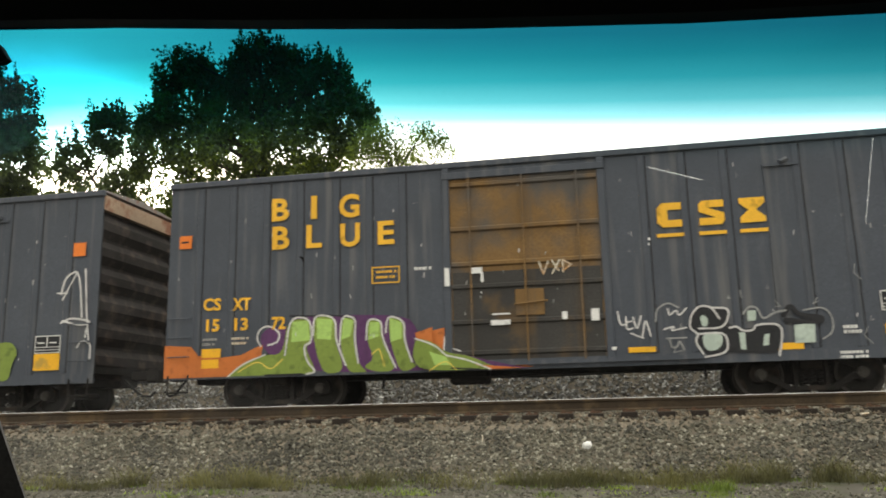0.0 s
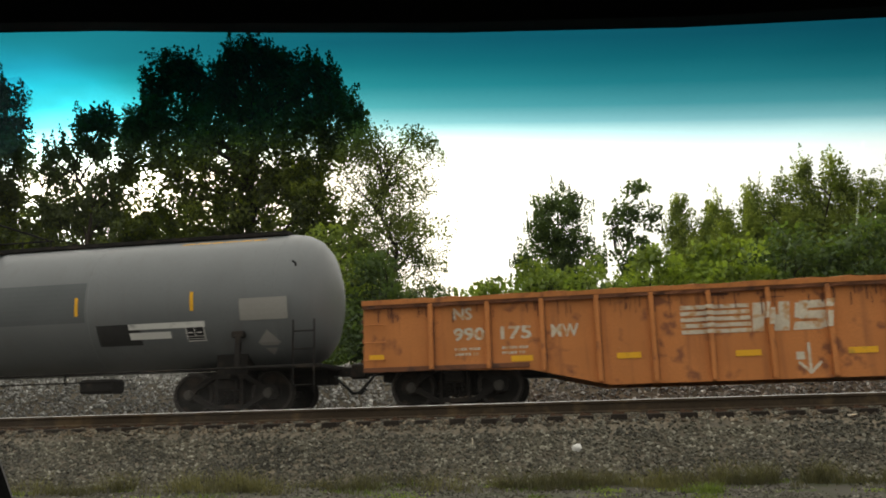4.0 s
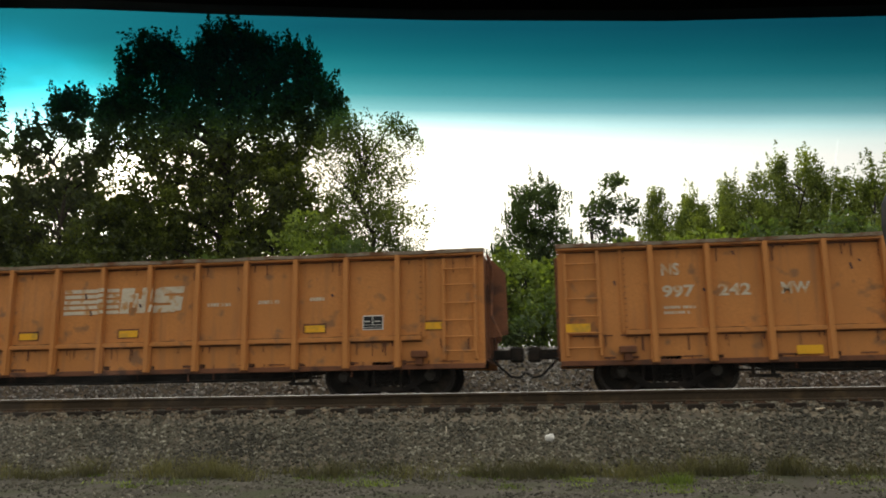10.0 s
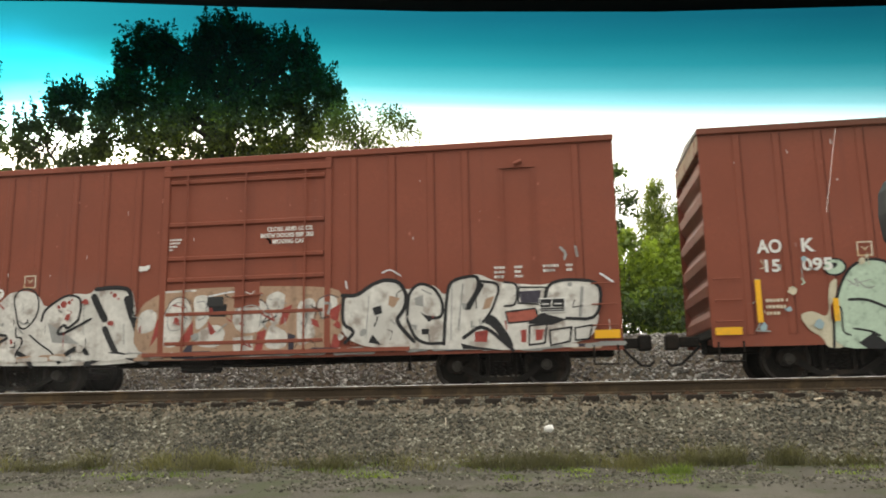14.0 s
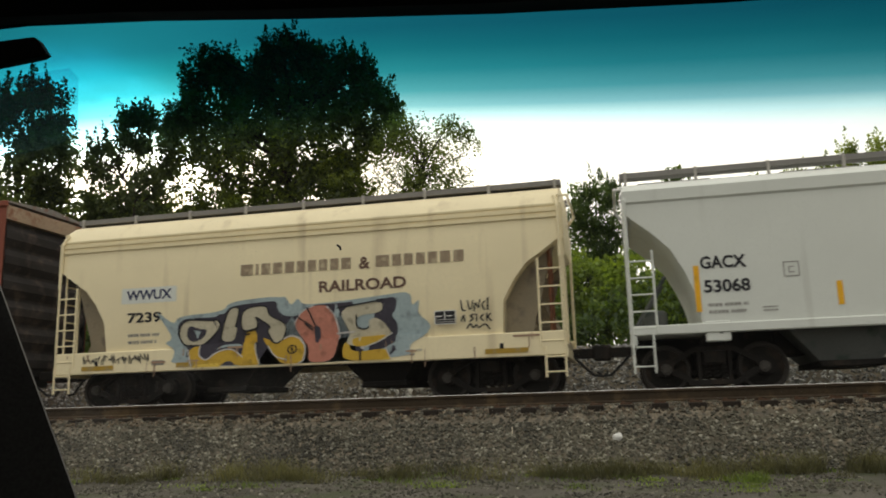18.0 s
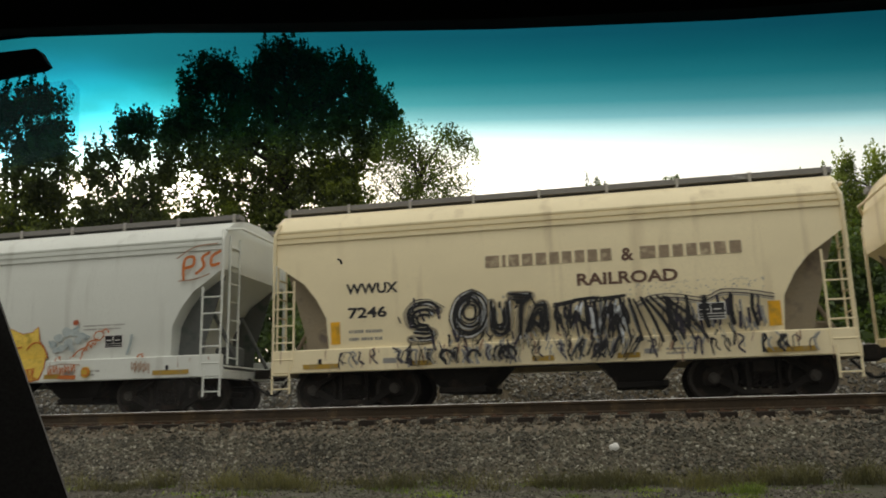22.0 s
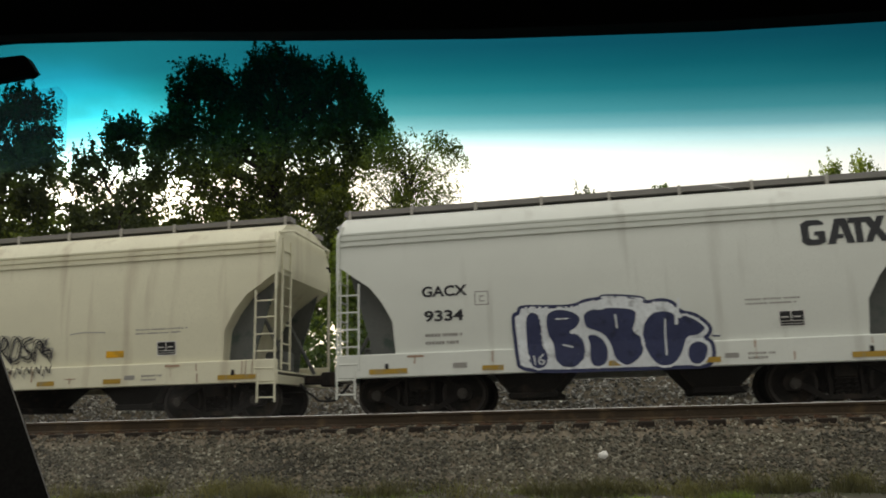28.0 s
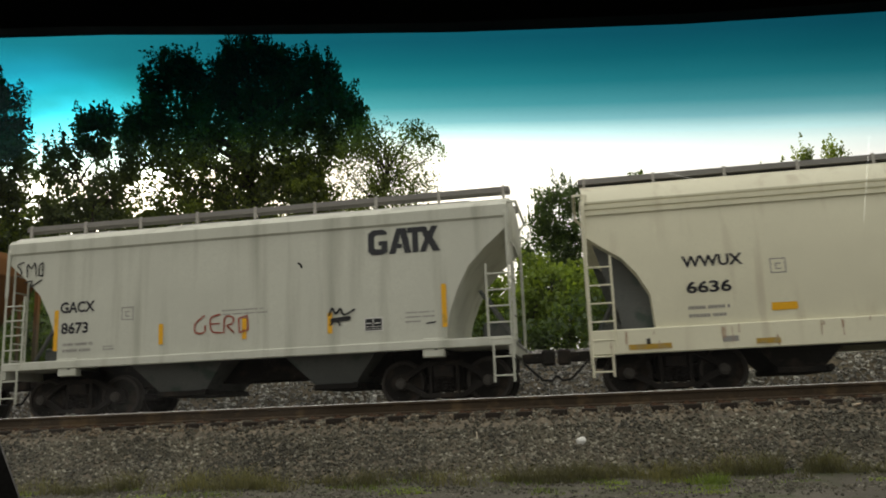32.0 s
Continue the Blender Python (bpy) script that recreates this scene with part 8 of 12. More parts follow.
    p.area("gold", [(6.92, 1.31), (7.75, 1.35), (7.55, 1.21), (7.24, 1.12), (6.96, 1.13)])
    p.area("white", [(7.12, 1.21), (7.24, 1.16), (7.18, 1.06), (7.11, 1.08)])
    p.loop("black", [(3.02, 1.54), (3.08, 1.78), (3.28, 1.87), (3.83, 1.81), (3.93, 1.85), (4.03, 1.7), (3.79, 1.44), (3.56, 1.29), (3.25, 1.31), (3.13, 1.34)], 0.035)
    p.line("black", [(3.99, 1.37), (4.09, 1.77), (4.22, 2.07), (4.47, 2.07), (4.35, 1.66)], 0.035)
    p.loop("black", [(4.47, 1.55), (4.5, 2.03), (5.06, 2.09), (5.11, 1.85), (5.46, 1.7), (5.5, 1.53), (5.36, 1.26), (5.19, 1.29), (5.06, 1.55), (5.16, 1.62), (4.78, 1.87), (4.87, 1.73), (4.82, 1.57)], 0.03)
    p.line("white", [(3.27, 1.22), (3.36, 0.84)], 0.025)
    p.line("white", [(3.56, 1.29), (3.52, 1.09), (3.7, 0.97), (3.89, 1.12), (4.14, 1.2), (4.34, 1.18), (4.53, 1.02)], 0.025)
    p.line("white", [(4.82, 1.28), (4.83, 1.08), (4.92, 0.86)], 0.025)
    p.line("white", [(5.11, 1.21), (5.26, 0.99), (5.52, 0.92)], 0.025)
    p.line("white", [(5.43, 1.36), (5.59, 1.43), (5.82, 1.34), (5.94, 1.17), (5.89, 0.9), (5.78, 0.84)], 0.03)
    p.loop("black", [(5.54, 1.12), (5.59, 1.2), (5.7, 1.21), (5.75, 1.13), (5.69, 1.05), (5.58, 1.05)], 0.025)
    p.line("black", [(5.63, 1.16), (5.65, 1.09)], 0.04)
    p.line("black", [(4.56, 1.54), (4.82, 1.6)], 0.035)
    p.line("black", [(4.59, 1.48), (4.68, 1.5)], 0.03)
    p.line("white", [(5.66, 1.63), (5.83, 1.9), (6.12, 2.01)], 0.02)
    p.line("white", [(6.4, 1.97), (6.56, 1.8), (6.64, 1.52), (6.66, 1.3)], 0.025)
    p.line("black", [(5.97, 1.97), (6.14, 1.59)], 0.03)
    p.line("black", [(5.75, 1.79), (6.11, 1.55)], 0.03)
    p.line("black", [(5.92, 1.64), (6.07, 1.51)], 0.04)
    p.line("white", [(6.6, 1.41), (6.98, 1.43)], 0.03)
    p.line("black", [(6.62, 1.93), (7.59, 2.04)], 0.035)
    p.line("black", [(7.03, 1.76), (7.02, 1.52), (7.2, 1.46), (7.29, 1.51)], 0.03)
    p.line("white", [(7.77, 1.37), (7.55, 1.22), (7.24, 1.12)], 0.025)
    p.line("black", [(7.11, 1.04), (7.11, 0.85)], 0.04)
    p.line("white", [(7.65, 1.07), (7.76, 0.84)], 0.02)
    p.line("black", [(9.21, 1.93), (9.22, 1.74), (9.29, 1.73)], 0.03)
    p.line("black", [(9.35, 1.92), (9.36, 1.75), (9.43, 1.77), (9.45, 1.92)], 0.03)
    p.line("black", [(9.47, 1.72), (9.5, 1.91), (9.56, 1.74), (9.59, 1.93)], 0.03)
    p.line("black", [(9.69, 1.9), (9.62, 1.83), (9.68, 1.73)], 0.03)
    p.line("black", [(9.75, 1.96), (9.74, 1.73)], 0.03)
    p.line("black", [(9.2, 1.53), (9.26, 1.67), (9.27, 1.52)], 0.03)
    p.line("black", [(9.47, 1.65), (9.37, 1.63), (9.46, 1.57), (9.37, 1.52)], 0.03)
    p.line("black", [(9.51, 1.65), (9.51, 1.52)], 0.03)
    p.line("black", [(9.65, 1.64), (9.57, 1.57), (9.65, 1.52)], 0.03)
    p.line("black", [(9.72, 1.66), (9.71, 1.52)], 0.03)
    p.line("black", [(9.79, 1.65), (9.73, 1.59), (9.8, 1.51)], 0.03)
    p.line("black", [(9.31, 1.38), (9.38, 1.49), (9.44, 1.37), (9.5, 1.46), (9.53, 1.37), (9.68, 1.47), (9.76, 1.35)], 0.03)


def paint_yellow_piece(p):
    p.area("yellow", [(4.14, 1.87), (4.35, 1.91), (4.5, 2.03), (4.8, 1.87), (5.06, 1.91), (5.16, 2.01), (5.37, 1.96), (5.62, 1.83), (5.74, 1.87), (5.8, 1.98), (6.05, 2.0), (6.37, 1.87), (6.62, 1.9), (6.76, 2.01), (6.8, 1.72), (6.93, 1.55), (7.01, 1.36), (6.98, 1.1), (6.87, 0.86), (6.65, 0.82), (6.22, 0.84), (5.59, 0.81), (5.06, 0.81), (4.27, 0.83), (4.17, 1.26)], True)
    p.line("orange", [(4.14, 1.87), (4.35, 1.91), (4.5, 2.03), (4.8, 1.87), (5.06, 1.91), (5.16, 2.01), (5.37, 1.96), (5.62, 1.83), (5.74, 1.87), (5.8, 1.98), (6.05, 2.0), (6.37, 1.87), (6.62, 1.9), (6.76, 2.01), (6.8, 1.72), (6.93, 1.55), (7.01, 1.36), (6.98, 1.1), (6.87, 0.86), (6.65, 0.82), (6.22, 0.84), (5.59, 0.81), (5.06, 0.81), (4.27, 0.83), (4.17, 1.26), (4.14, 1.87)], 0.028, True)
    p.line("orange", [(4.5, 2.03), (4.78, 1.85), (4.86, 1.68), (4.68, 1.52), (4.59, 1.3), (4.66, 1.08), (4.58, 0.86)], 0.025)
    p.line("orange", [(4.47, 1.74), (4.5, 1.55)], 0.025)
    p.line("orange", [(5.03, 1.78), (5.06, 1.61)], 0.025)
    p.line("orange", [(4.67, 1.46), (4.86, 1.59), (5.05, 1.5), (5.17, 1.25), (5.13, 0.98), (4.98, 0.82), (4.75, 0.83), (4.66, 1.02), (4.67, 1.46)], 0.025)
    p.line("orange", [(5.16, 2.01), (5.29, 1.8), (5.36, 1.61), (5.23, 1.65), (5.24, 1.49)], 0.025)
    p.line("orange", [(5.2, 1.52), (5.36, 1.6), (5.58, 1.48), (5.69, 1.25), (5.57, 0.99), (5.34, 0.81), (5.13, 0.92)], 0.025)
    p.line("orange", [(5.8, 1.98), (5.8, 1.62), (5.99, 1.67), (6.2, 1.56), (6.28, 1.23), (6.2, 0.94), (5.95, 0.8), (5.7, 0.9), (5.67, 1.04), (5.82, 1.0), (5.84, 1.3), (5.7, 1.3)], 0.025)
    p.line("orange", [(5.71, 1.55), (5.81, 1.62)], 0.025)
    p.line("orange", [(6.17, 1.55), (6.35, 1.59)], 0.03)
    p.line("orange", [(6.49, 1.52), (6.61, 1.66), (6.8, 1.68), (6.95, 1.53), (7.01, 1.31)], 0.03)
    p.line("orange", [(6.33, 1.15), (6.24, 0.99), (6.33, 0.84)], 0.025)
    p.line("orange", [(6.44, 0.85), (6.48, 1.14), (6.52, 0.87)], 0.02)
    p.line("orange", [(6.55, 0.84), (6.59, 1.14), (6.62, 0.87)], 0.02)
    p.line("orange", [(6.65, 0.84), (6.7, 1.13), (6.73, 0.86)], 0.02)
    p.line("orange", [(6.75, 1.1), (6.7, 0.87), (6.81, 0.89)], 0.02)
    p.line("orange", [(6.39, 1.06), (6.77, 1.1)], 0.02)
    p.area("mist", [(7.24, 1.62), (7.21, 1.56), (7.14, 1.57), (7.08, 1.56), (7.05, 1.63), (7.08, 1.67), (7.15, 1.72), (7.22, 1.66)])
    p.area("mist", [(7.35, 1.65), (7.26, 1.67), (7.18, 1.71), (7.17, 1.79), (7.22, 1.82), (7.32, 1.85), (7.4, 1.81), (7.41, 1.73)])
    p.area("mist", [(7.44, 1.76), (7.38, 1.86), (7.38, 1.93), (7.47, 1.99), (7.57, 1.95), (7.64, 1.92), (7.63, 1.83), (7.55, 1.79)])
    p.area("mist", [(7.61, 1.83), (7.63, 1.88), (7.71, 1.95), (7.79, 1.89), (7.83, 1.85), (7.8, 1.77), (7.73, 1.78), (7.65, 1.76)])
    p.area("mist", [(7.81, 1.83), (7.88, 1.86), (7.95, 1.83), (7.97, 1.77), (7.93, 1.71), (7.86, 1.71), (7.8, 1.74), (7.78, 1.79)])
    p.area("mist", [(7.42, 1.59), (7.48, 1.58), (7.49, 1.51), (7.43, 1.47), (7.35, 1.43), (7.28, 1.51), (7.28, 1.56), (7.33, 1.62)])
    p.area("mist", [(7.3, 1.5), (7.29, 1.44), (7.24, 1.44), (7.18, 1.42), (7.14, 1.47), (7.15, 1.51), (7.2, 1.57), (7.26, 1.53)])
    p.area("mist", [(7.64, 1.55), (7.55, 1.53), (7.46, 1.58), (7.42, 1.63), (7.46, 1.69), (7.54, 1.73), (7.63, 1.72), (7.67, 1.63)])
    p.area("mist", [(7.77, 1.58), (7.71, 1.65), (7.69, 1.69), (7.73, 1.75), (7.8, 1.73), (7.87, 1.73), (7.88, 1.66), (7.84, 1.62)])
    p.area("mist", [(7.91, 1.7), (7.91, 1.74), (7.95, 1.78), (8.0, 1.76), (8.04, 1.74), (8.04, 1.69), (8.0, 1.68), (7.95, 1.67)])
    p.area("mist", [(7.55, 1.53), (7.61, 1.56), (7.67, 1.56), (7.7, 1.5), (7.69, 1.45), (7.63, 1.43), (7.57, 1.46), (7.54, 1.48)])
    p.area("mist", [(9.11, 1.72), (9.14, 1.72), (9.15, 1.69), (9.14, 1.67), (9.1, 1.64), (9.07, 1.67), (9.06, 1.69), (9.08, 1.72)])
    p.line("sky", [(7.23, 1.65), (7.18, 1.46), (7.3, 1.55), (7.33, 1.46)], 0.035)
    p.line("sky", [(7.44, 1.56), (7.5, 1.69), (7.54, 1.53), (7.61, 1.66)], 0.035)
    p.line("sky", [(9.11, 1.74), (9.06, 1.54), (8.98, 1.34)], 0.045)
    p.line("sky", [(7.67, 1.92), (7.78, 1.97)], 0.05)
    p.line("sky", [(7.07, 1.68), (7.13, 1.55)], 0.05)
    p.line("sky", [(7.88, 1.83), (8.08, 1.74)], 0.03)
    p.area("rustred", [(7.65, 2.11), (7.76, 2.14), (7.81, 2.07), (7.77, 2.01), (7.66, 2.02)])
    p.line("orange", [(7.65, 1.31), (7.77, 1.44), (7.96, 1.52), (8.01, 1.45)], 0.03)
    p.line("orange", [(7.92, 1.27), (7.88, 1.38), (7.99, 1.52), (8.07, 1.64), (8.23, 1.67)], 0.03)
    p.line("orange", [(8.01, 1.47), (8.07, 1.61), (8.13, 1.48), (8.15, 1.63), (8.22, 1.55), (8.28, 1.71)], 0.025)
    p.line("orange", [(8.19, 1.76), (8.25, 1.85), (8.4, 1.86), (8.45, 1.75), (8.34, 1.65), (8.21, 1.68), (8.19, 1.76)], 0.025)
    p.line("orange", [(8.4, 1.86), (8.51, 1.91), (8.56, 1.82)], 0.025)
    p.line("orange", [(7.12, 1.09), (7.14, 0.9), (7.19, 1.11), (7.22, 0.92)], 0.026)
    p.line("orange", [(7.25, 1.14), (7.27, 0.95), (7.33, 1.16), (7.36, 0.97)], 0.026)
    p.line("orange", [(7.41, 1.1), (7.43, 0.92), (7.48, 1.13), (7.51, 0.94)], 0.026)
    p.line("orange", [(7.54, 1.14), (7.56, 0.96), (7.62, 1.17), (7.65, 0.97)], 0.026)
    p.line("orange", [(7.7, 1.16), (7.72, 0.97), (7.77, 1.18), (7.8, 0.99)], 0.026)
    p.line("orange", [(7.29, 1.24), (7.33, 1.37), (7.42, 1.26)], 0.025)
    p.line("tan", [(7.1, 1.12), (7.47, 1.18), (7.89, 1.14)], 0.02)
    p.area("orange", [(7.39, 0.93), (7.82, 0.92), (7.81, 0.83), (7.38, 0.85)], True)
    p.area("gold", [(7.94, 1.08), (8.12, 1.1), (8.18, 0.97), (8.1, 0.85), (7.95, 0.87)])
    p.line("orange", [(7.99, 1.05), (8.12, 1.05), (8.13, 0.9), (7.99, 0.92)], 0.03)
    p.line("tan", [(9.17, 1.16), (9.17, 0.95), (9.24, 1.17), (9.25, 0.92)], 0.024)
    p.line("tan", [(9.27, 1.16), (9.27, 0.94), (9.34, 1.17), (9.35, 0.92)], 0.024)
    p.line("tan", [(9.38, 1.16), (9.38, 0.94), (9.45, 1.16), (9.46, 0.92)], 0.024)
    p.line("tan", [(9.49, 1.15), (9.5, 0.93), (9.57, 1.16), (9.58, 0.91)], 0.024)
    p.line("orange", [(9.3, 1.26), (9.37, 1.34), (9.43, 1.26)], 0.035)
    p.line("dim", [(3.53, 1.94), (3.76, 1.91), (4.0, 1.77), (4.08, 1.43), (4.05, 0.82)], 0.025)
    p.line("orange", [(3.5, 1.57), (3.64, 1.68), (3.82, 1.68), (3.92, 1.58), (3.91, 1.27), (3.75, 1.05), (3.61, 0.95), (3.4, 1.07)], 0.03)
    p.line("orange", [(3.47, 1.51), (3.64, 1.56), (3.61, 1.39), (3.45, 1.37), (3.47, 1.51)], 0.035)
    p.line("orange", [(3.7, 1.53), (3.85, 1.56), (3.86, 1.41), (3.72, 1.38), (3.7, 1.53)], 0.035)
    p.line("orange", [(3.46, 1.23), (3.7, 1.28), (3.87, 1.3)], 0.03)
    p.line("orange", [(3.52, 1.13), (3.81, 1.19)], 0.04)
    p.line("orange", [(3.11, 1.53), (3.17, 1.81), (3.35, 1.94), (3.59, 1.96)], 0.025)
    p.line("orange", [(3.11, 1.53), (3.17, 1.24), (3.29, 1.02), (3.52, 0.94), (3.75, 0.94)], 0.025)
    p.line("orange", [(3.29, 1.69), (3.41, 1.74), (3.64, 1.72)], 0.03)
    p.line("orange", [(3.46, 1.26), (3.47, 1.08)], 0.02)
    p.line("orange", [(3.55, 1.26), (3.56, 1.07)], 0.02)
    p.line("orange", [(3.64, 1.25), (3.65, 1.07)], 0.02)
    p.line("orange", [(3.73, 1.25), (3.74, 1.07)], 0.02)
    p.line("orange", [(3.08, 0.96), (3.13, 1.1), (3.17, 0.95)], 0.02)
    p.line("orange", [(3.23, 0.95), (3.27, 1.1), (3.32, 0.95)], 0.02)
    p.line("orange", [(3.37, 0.95), (3.42, 1.09), (3.47, 0.94)], 0.02)
    p.line("orange", [(10.32, 2.88), (10.29, 3.35), (10.54, 3.39), (10.55, 3.16), (10.33, 3.12)], 0.065)
    p.line("orange", [(10.89, 3.44), (10.7, 3.34), (10.82, 3.14), (10.62, 2.99)], 0.065)
    p.line("orange", [(11.14, 3.45), (10.94, 3.36), (10.95, 3.13), (11.13, 3.18)], 0.065)
    p.line("tan", [(10.12, 3.36), (10.52, 3.61), (11.07, 3.63)], 0.03)
    p.line("tan", [(10.21, 2.85), (10.59, 2.86), (10.92, 2.97)], 0.03)


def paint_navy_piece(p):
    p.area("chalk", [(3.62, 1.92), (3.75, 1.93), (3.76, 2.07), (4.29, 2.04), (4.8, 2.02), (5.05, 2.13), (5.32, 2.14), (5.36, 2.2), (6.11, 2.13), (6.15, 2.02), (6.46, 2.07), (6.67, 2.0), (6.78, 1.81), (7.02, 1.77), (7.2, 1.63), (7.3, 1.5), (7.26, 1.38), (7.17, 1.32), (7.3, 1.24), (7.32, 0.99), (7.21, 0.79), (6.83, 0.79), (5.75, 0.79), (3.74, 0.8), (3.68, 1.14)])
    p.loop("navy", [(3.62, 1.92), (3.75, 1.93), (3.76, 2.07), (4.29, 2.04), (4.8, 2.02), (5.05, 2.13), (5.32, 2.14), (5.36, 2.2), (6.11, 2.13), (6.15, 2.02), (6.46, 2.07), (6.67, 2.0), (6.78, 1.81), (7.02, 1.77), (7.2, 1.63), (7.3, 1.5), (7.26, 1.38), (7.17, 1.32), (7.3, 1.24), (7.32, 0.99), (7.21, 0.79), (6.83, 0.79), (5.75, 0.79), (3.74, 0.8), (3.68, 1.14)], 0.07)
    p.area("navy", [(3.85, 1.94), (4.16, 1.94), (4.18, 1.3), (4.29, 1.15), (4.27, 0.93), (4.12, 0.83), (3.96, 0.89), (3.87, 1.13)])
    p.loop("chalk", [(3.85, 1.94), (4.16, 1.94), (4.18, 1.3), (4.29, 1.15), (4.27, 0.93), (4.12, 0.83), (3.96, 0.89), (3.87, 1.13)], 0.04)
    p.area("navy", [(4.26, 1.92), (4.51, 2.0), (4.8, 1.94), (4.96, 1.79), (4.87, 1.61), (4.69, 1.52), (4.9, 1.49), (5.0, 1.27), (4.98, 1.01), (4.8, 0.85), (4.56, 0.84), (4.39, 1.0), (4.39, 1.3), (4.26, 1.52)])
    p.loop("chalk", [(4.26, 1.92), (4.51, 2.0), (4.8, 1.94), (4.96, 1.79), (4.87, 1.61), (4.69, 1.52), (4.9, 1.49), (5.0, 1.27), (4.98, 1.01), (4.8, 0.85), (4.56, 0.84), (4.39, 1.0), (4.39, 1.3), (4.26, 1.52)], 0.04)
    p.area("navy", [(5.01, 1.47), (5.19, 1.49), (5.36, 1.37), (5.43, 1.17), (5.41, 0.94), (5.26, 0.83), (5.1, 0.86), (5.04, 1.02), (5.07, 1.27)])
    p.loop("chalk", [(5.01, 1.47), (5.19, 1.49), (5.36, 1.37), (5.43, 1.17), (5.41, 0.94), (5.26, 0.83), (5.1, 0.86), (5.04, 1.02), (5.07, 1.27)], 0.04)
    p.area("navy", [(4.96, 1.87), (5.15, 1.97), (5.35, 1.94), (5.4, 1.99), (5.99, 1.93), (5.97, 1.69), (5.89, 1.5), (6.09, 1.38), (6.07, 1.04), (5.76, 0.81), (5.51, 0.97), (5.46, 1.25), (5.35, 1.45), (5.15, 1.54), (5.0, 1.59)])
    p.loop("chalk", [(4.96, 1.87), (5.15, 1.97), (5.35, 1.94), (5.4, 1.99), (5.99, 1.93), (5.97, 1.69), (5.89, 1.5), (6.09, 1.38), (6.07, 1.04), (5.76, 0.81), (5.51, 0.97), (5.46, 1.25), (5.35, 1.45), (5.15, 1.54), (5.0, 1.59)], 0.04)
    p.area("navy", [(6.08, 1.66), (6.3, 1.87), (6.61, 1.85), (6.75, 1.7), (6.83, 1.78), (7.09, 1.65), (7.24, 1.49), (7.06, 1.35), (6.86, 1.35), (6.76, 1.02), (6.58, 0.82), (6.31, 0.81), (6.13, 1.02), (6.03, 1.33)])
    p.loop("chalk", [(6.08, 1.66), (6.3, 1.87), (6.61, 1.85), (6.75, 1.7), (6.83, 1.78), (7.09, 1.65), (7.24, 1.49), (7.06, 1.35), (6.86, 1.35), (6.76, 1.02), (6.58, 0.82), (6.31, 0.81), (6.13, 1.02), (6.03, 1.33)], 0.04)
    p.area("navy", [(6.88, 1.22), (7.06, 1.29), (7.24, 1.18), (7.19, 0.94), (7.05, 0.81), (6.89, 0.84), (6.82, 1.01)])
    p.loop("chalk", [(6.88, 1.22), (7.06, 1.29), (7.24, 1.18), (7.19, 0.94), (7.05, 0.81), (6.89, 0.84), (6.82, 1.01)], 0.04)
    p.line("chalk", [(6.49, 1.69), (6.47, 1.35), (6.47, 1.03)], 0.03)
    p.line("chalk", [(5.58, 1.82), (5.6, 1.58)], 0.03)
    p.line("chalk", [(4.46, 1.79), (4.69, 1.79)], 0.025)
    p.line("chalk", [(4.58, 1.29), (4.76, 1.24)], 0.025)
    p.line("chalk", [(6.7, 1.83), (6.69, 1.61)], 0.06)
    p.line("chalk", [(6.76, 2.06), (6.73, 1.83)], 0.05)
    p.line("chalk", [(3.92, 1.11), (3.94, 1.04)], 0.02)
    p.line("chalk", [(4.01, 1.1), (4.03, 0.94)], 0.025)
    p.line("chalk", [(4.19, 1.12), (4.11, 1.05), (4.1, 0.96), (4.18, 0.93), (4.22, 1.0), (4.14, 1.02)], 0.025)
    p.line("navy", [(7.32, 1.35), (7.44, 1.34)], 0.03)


def paint_script_tag(p):
    """A small star and a tangle of doubled outline letters."""
    p.line("black", [(3.7, 2.14), (3.69, 1.55)], 0.025)
    p.line("black", [(3.5, 1.86), (3.93, 1.6)], 0.02)
    p.line("black", [(3.93, 1.84), (3.5, 1.6)], 0.02)
    p.loop("black", [(3.66, 2.11), (3.73, 2.14), (3.74, 2.04), (3.68, 2.0), (3.64, 2.05)], 0.035)
    forms = [[(4.32, 1.9), (4.02, 1.78), (3.98, 1.5), (4.2, 1.38), (4.4, 1.52), (4.24, 1.62)], [(4.3, 1.42), (4.42, 1.98), (4.58, 1.9), (4.52, 1.7), (4.4, 1.68), (4.66, 1.4)],
             [(4.62, 1.5), (4.74, 1.96), (4.92, 1.88), (4.86, 1.46), (4.7, 1.42), (4.62, 1.5)], [(5.2, 1.9), (4.98, 1.84), (5.02, 1.66), (5.2, 1.6), (5.12, 1.44), (4.94, 1.5)],
             [(5.24, 1.42), (5.3, 1.86), (5.5, 1.8), (5.36, 1.64), (5.6, 1.5)], [(5.55, 1.86), (5.42, 1.6), (5.7, 1.66), (5.62, 1.42)]]
    for k, pts in enumerate(forms):
        for dx, dz, w, colour in ((0.0, 0.0, 0.035, "black"), (0.05, 0.04, 0.02, "dim"), (-0.05, 0.05, 0.018, "black"), (0.03, -0.06, 0.018, "ink")):
            p.line(colour, [(x + dx, z + dz) for x, z in pts], w)
    for k in range(7):
        x = 4.1 + 0.24 * k
        p.line("black", [(x, 1.08), (x + 0.08, 1.32), (x + 0.16, 1.1), (x + 0.2, 1.3)], 0.022)
        p.line("dim", [(x + 0.03, 1.04), (x + 0.12, 1.28), (x + 0.2, 1.12)], 0.018)
    p.line("dim", [(6.14, 1.95), (6.46, 1.99), (6.99, 1.96)], 0.02)


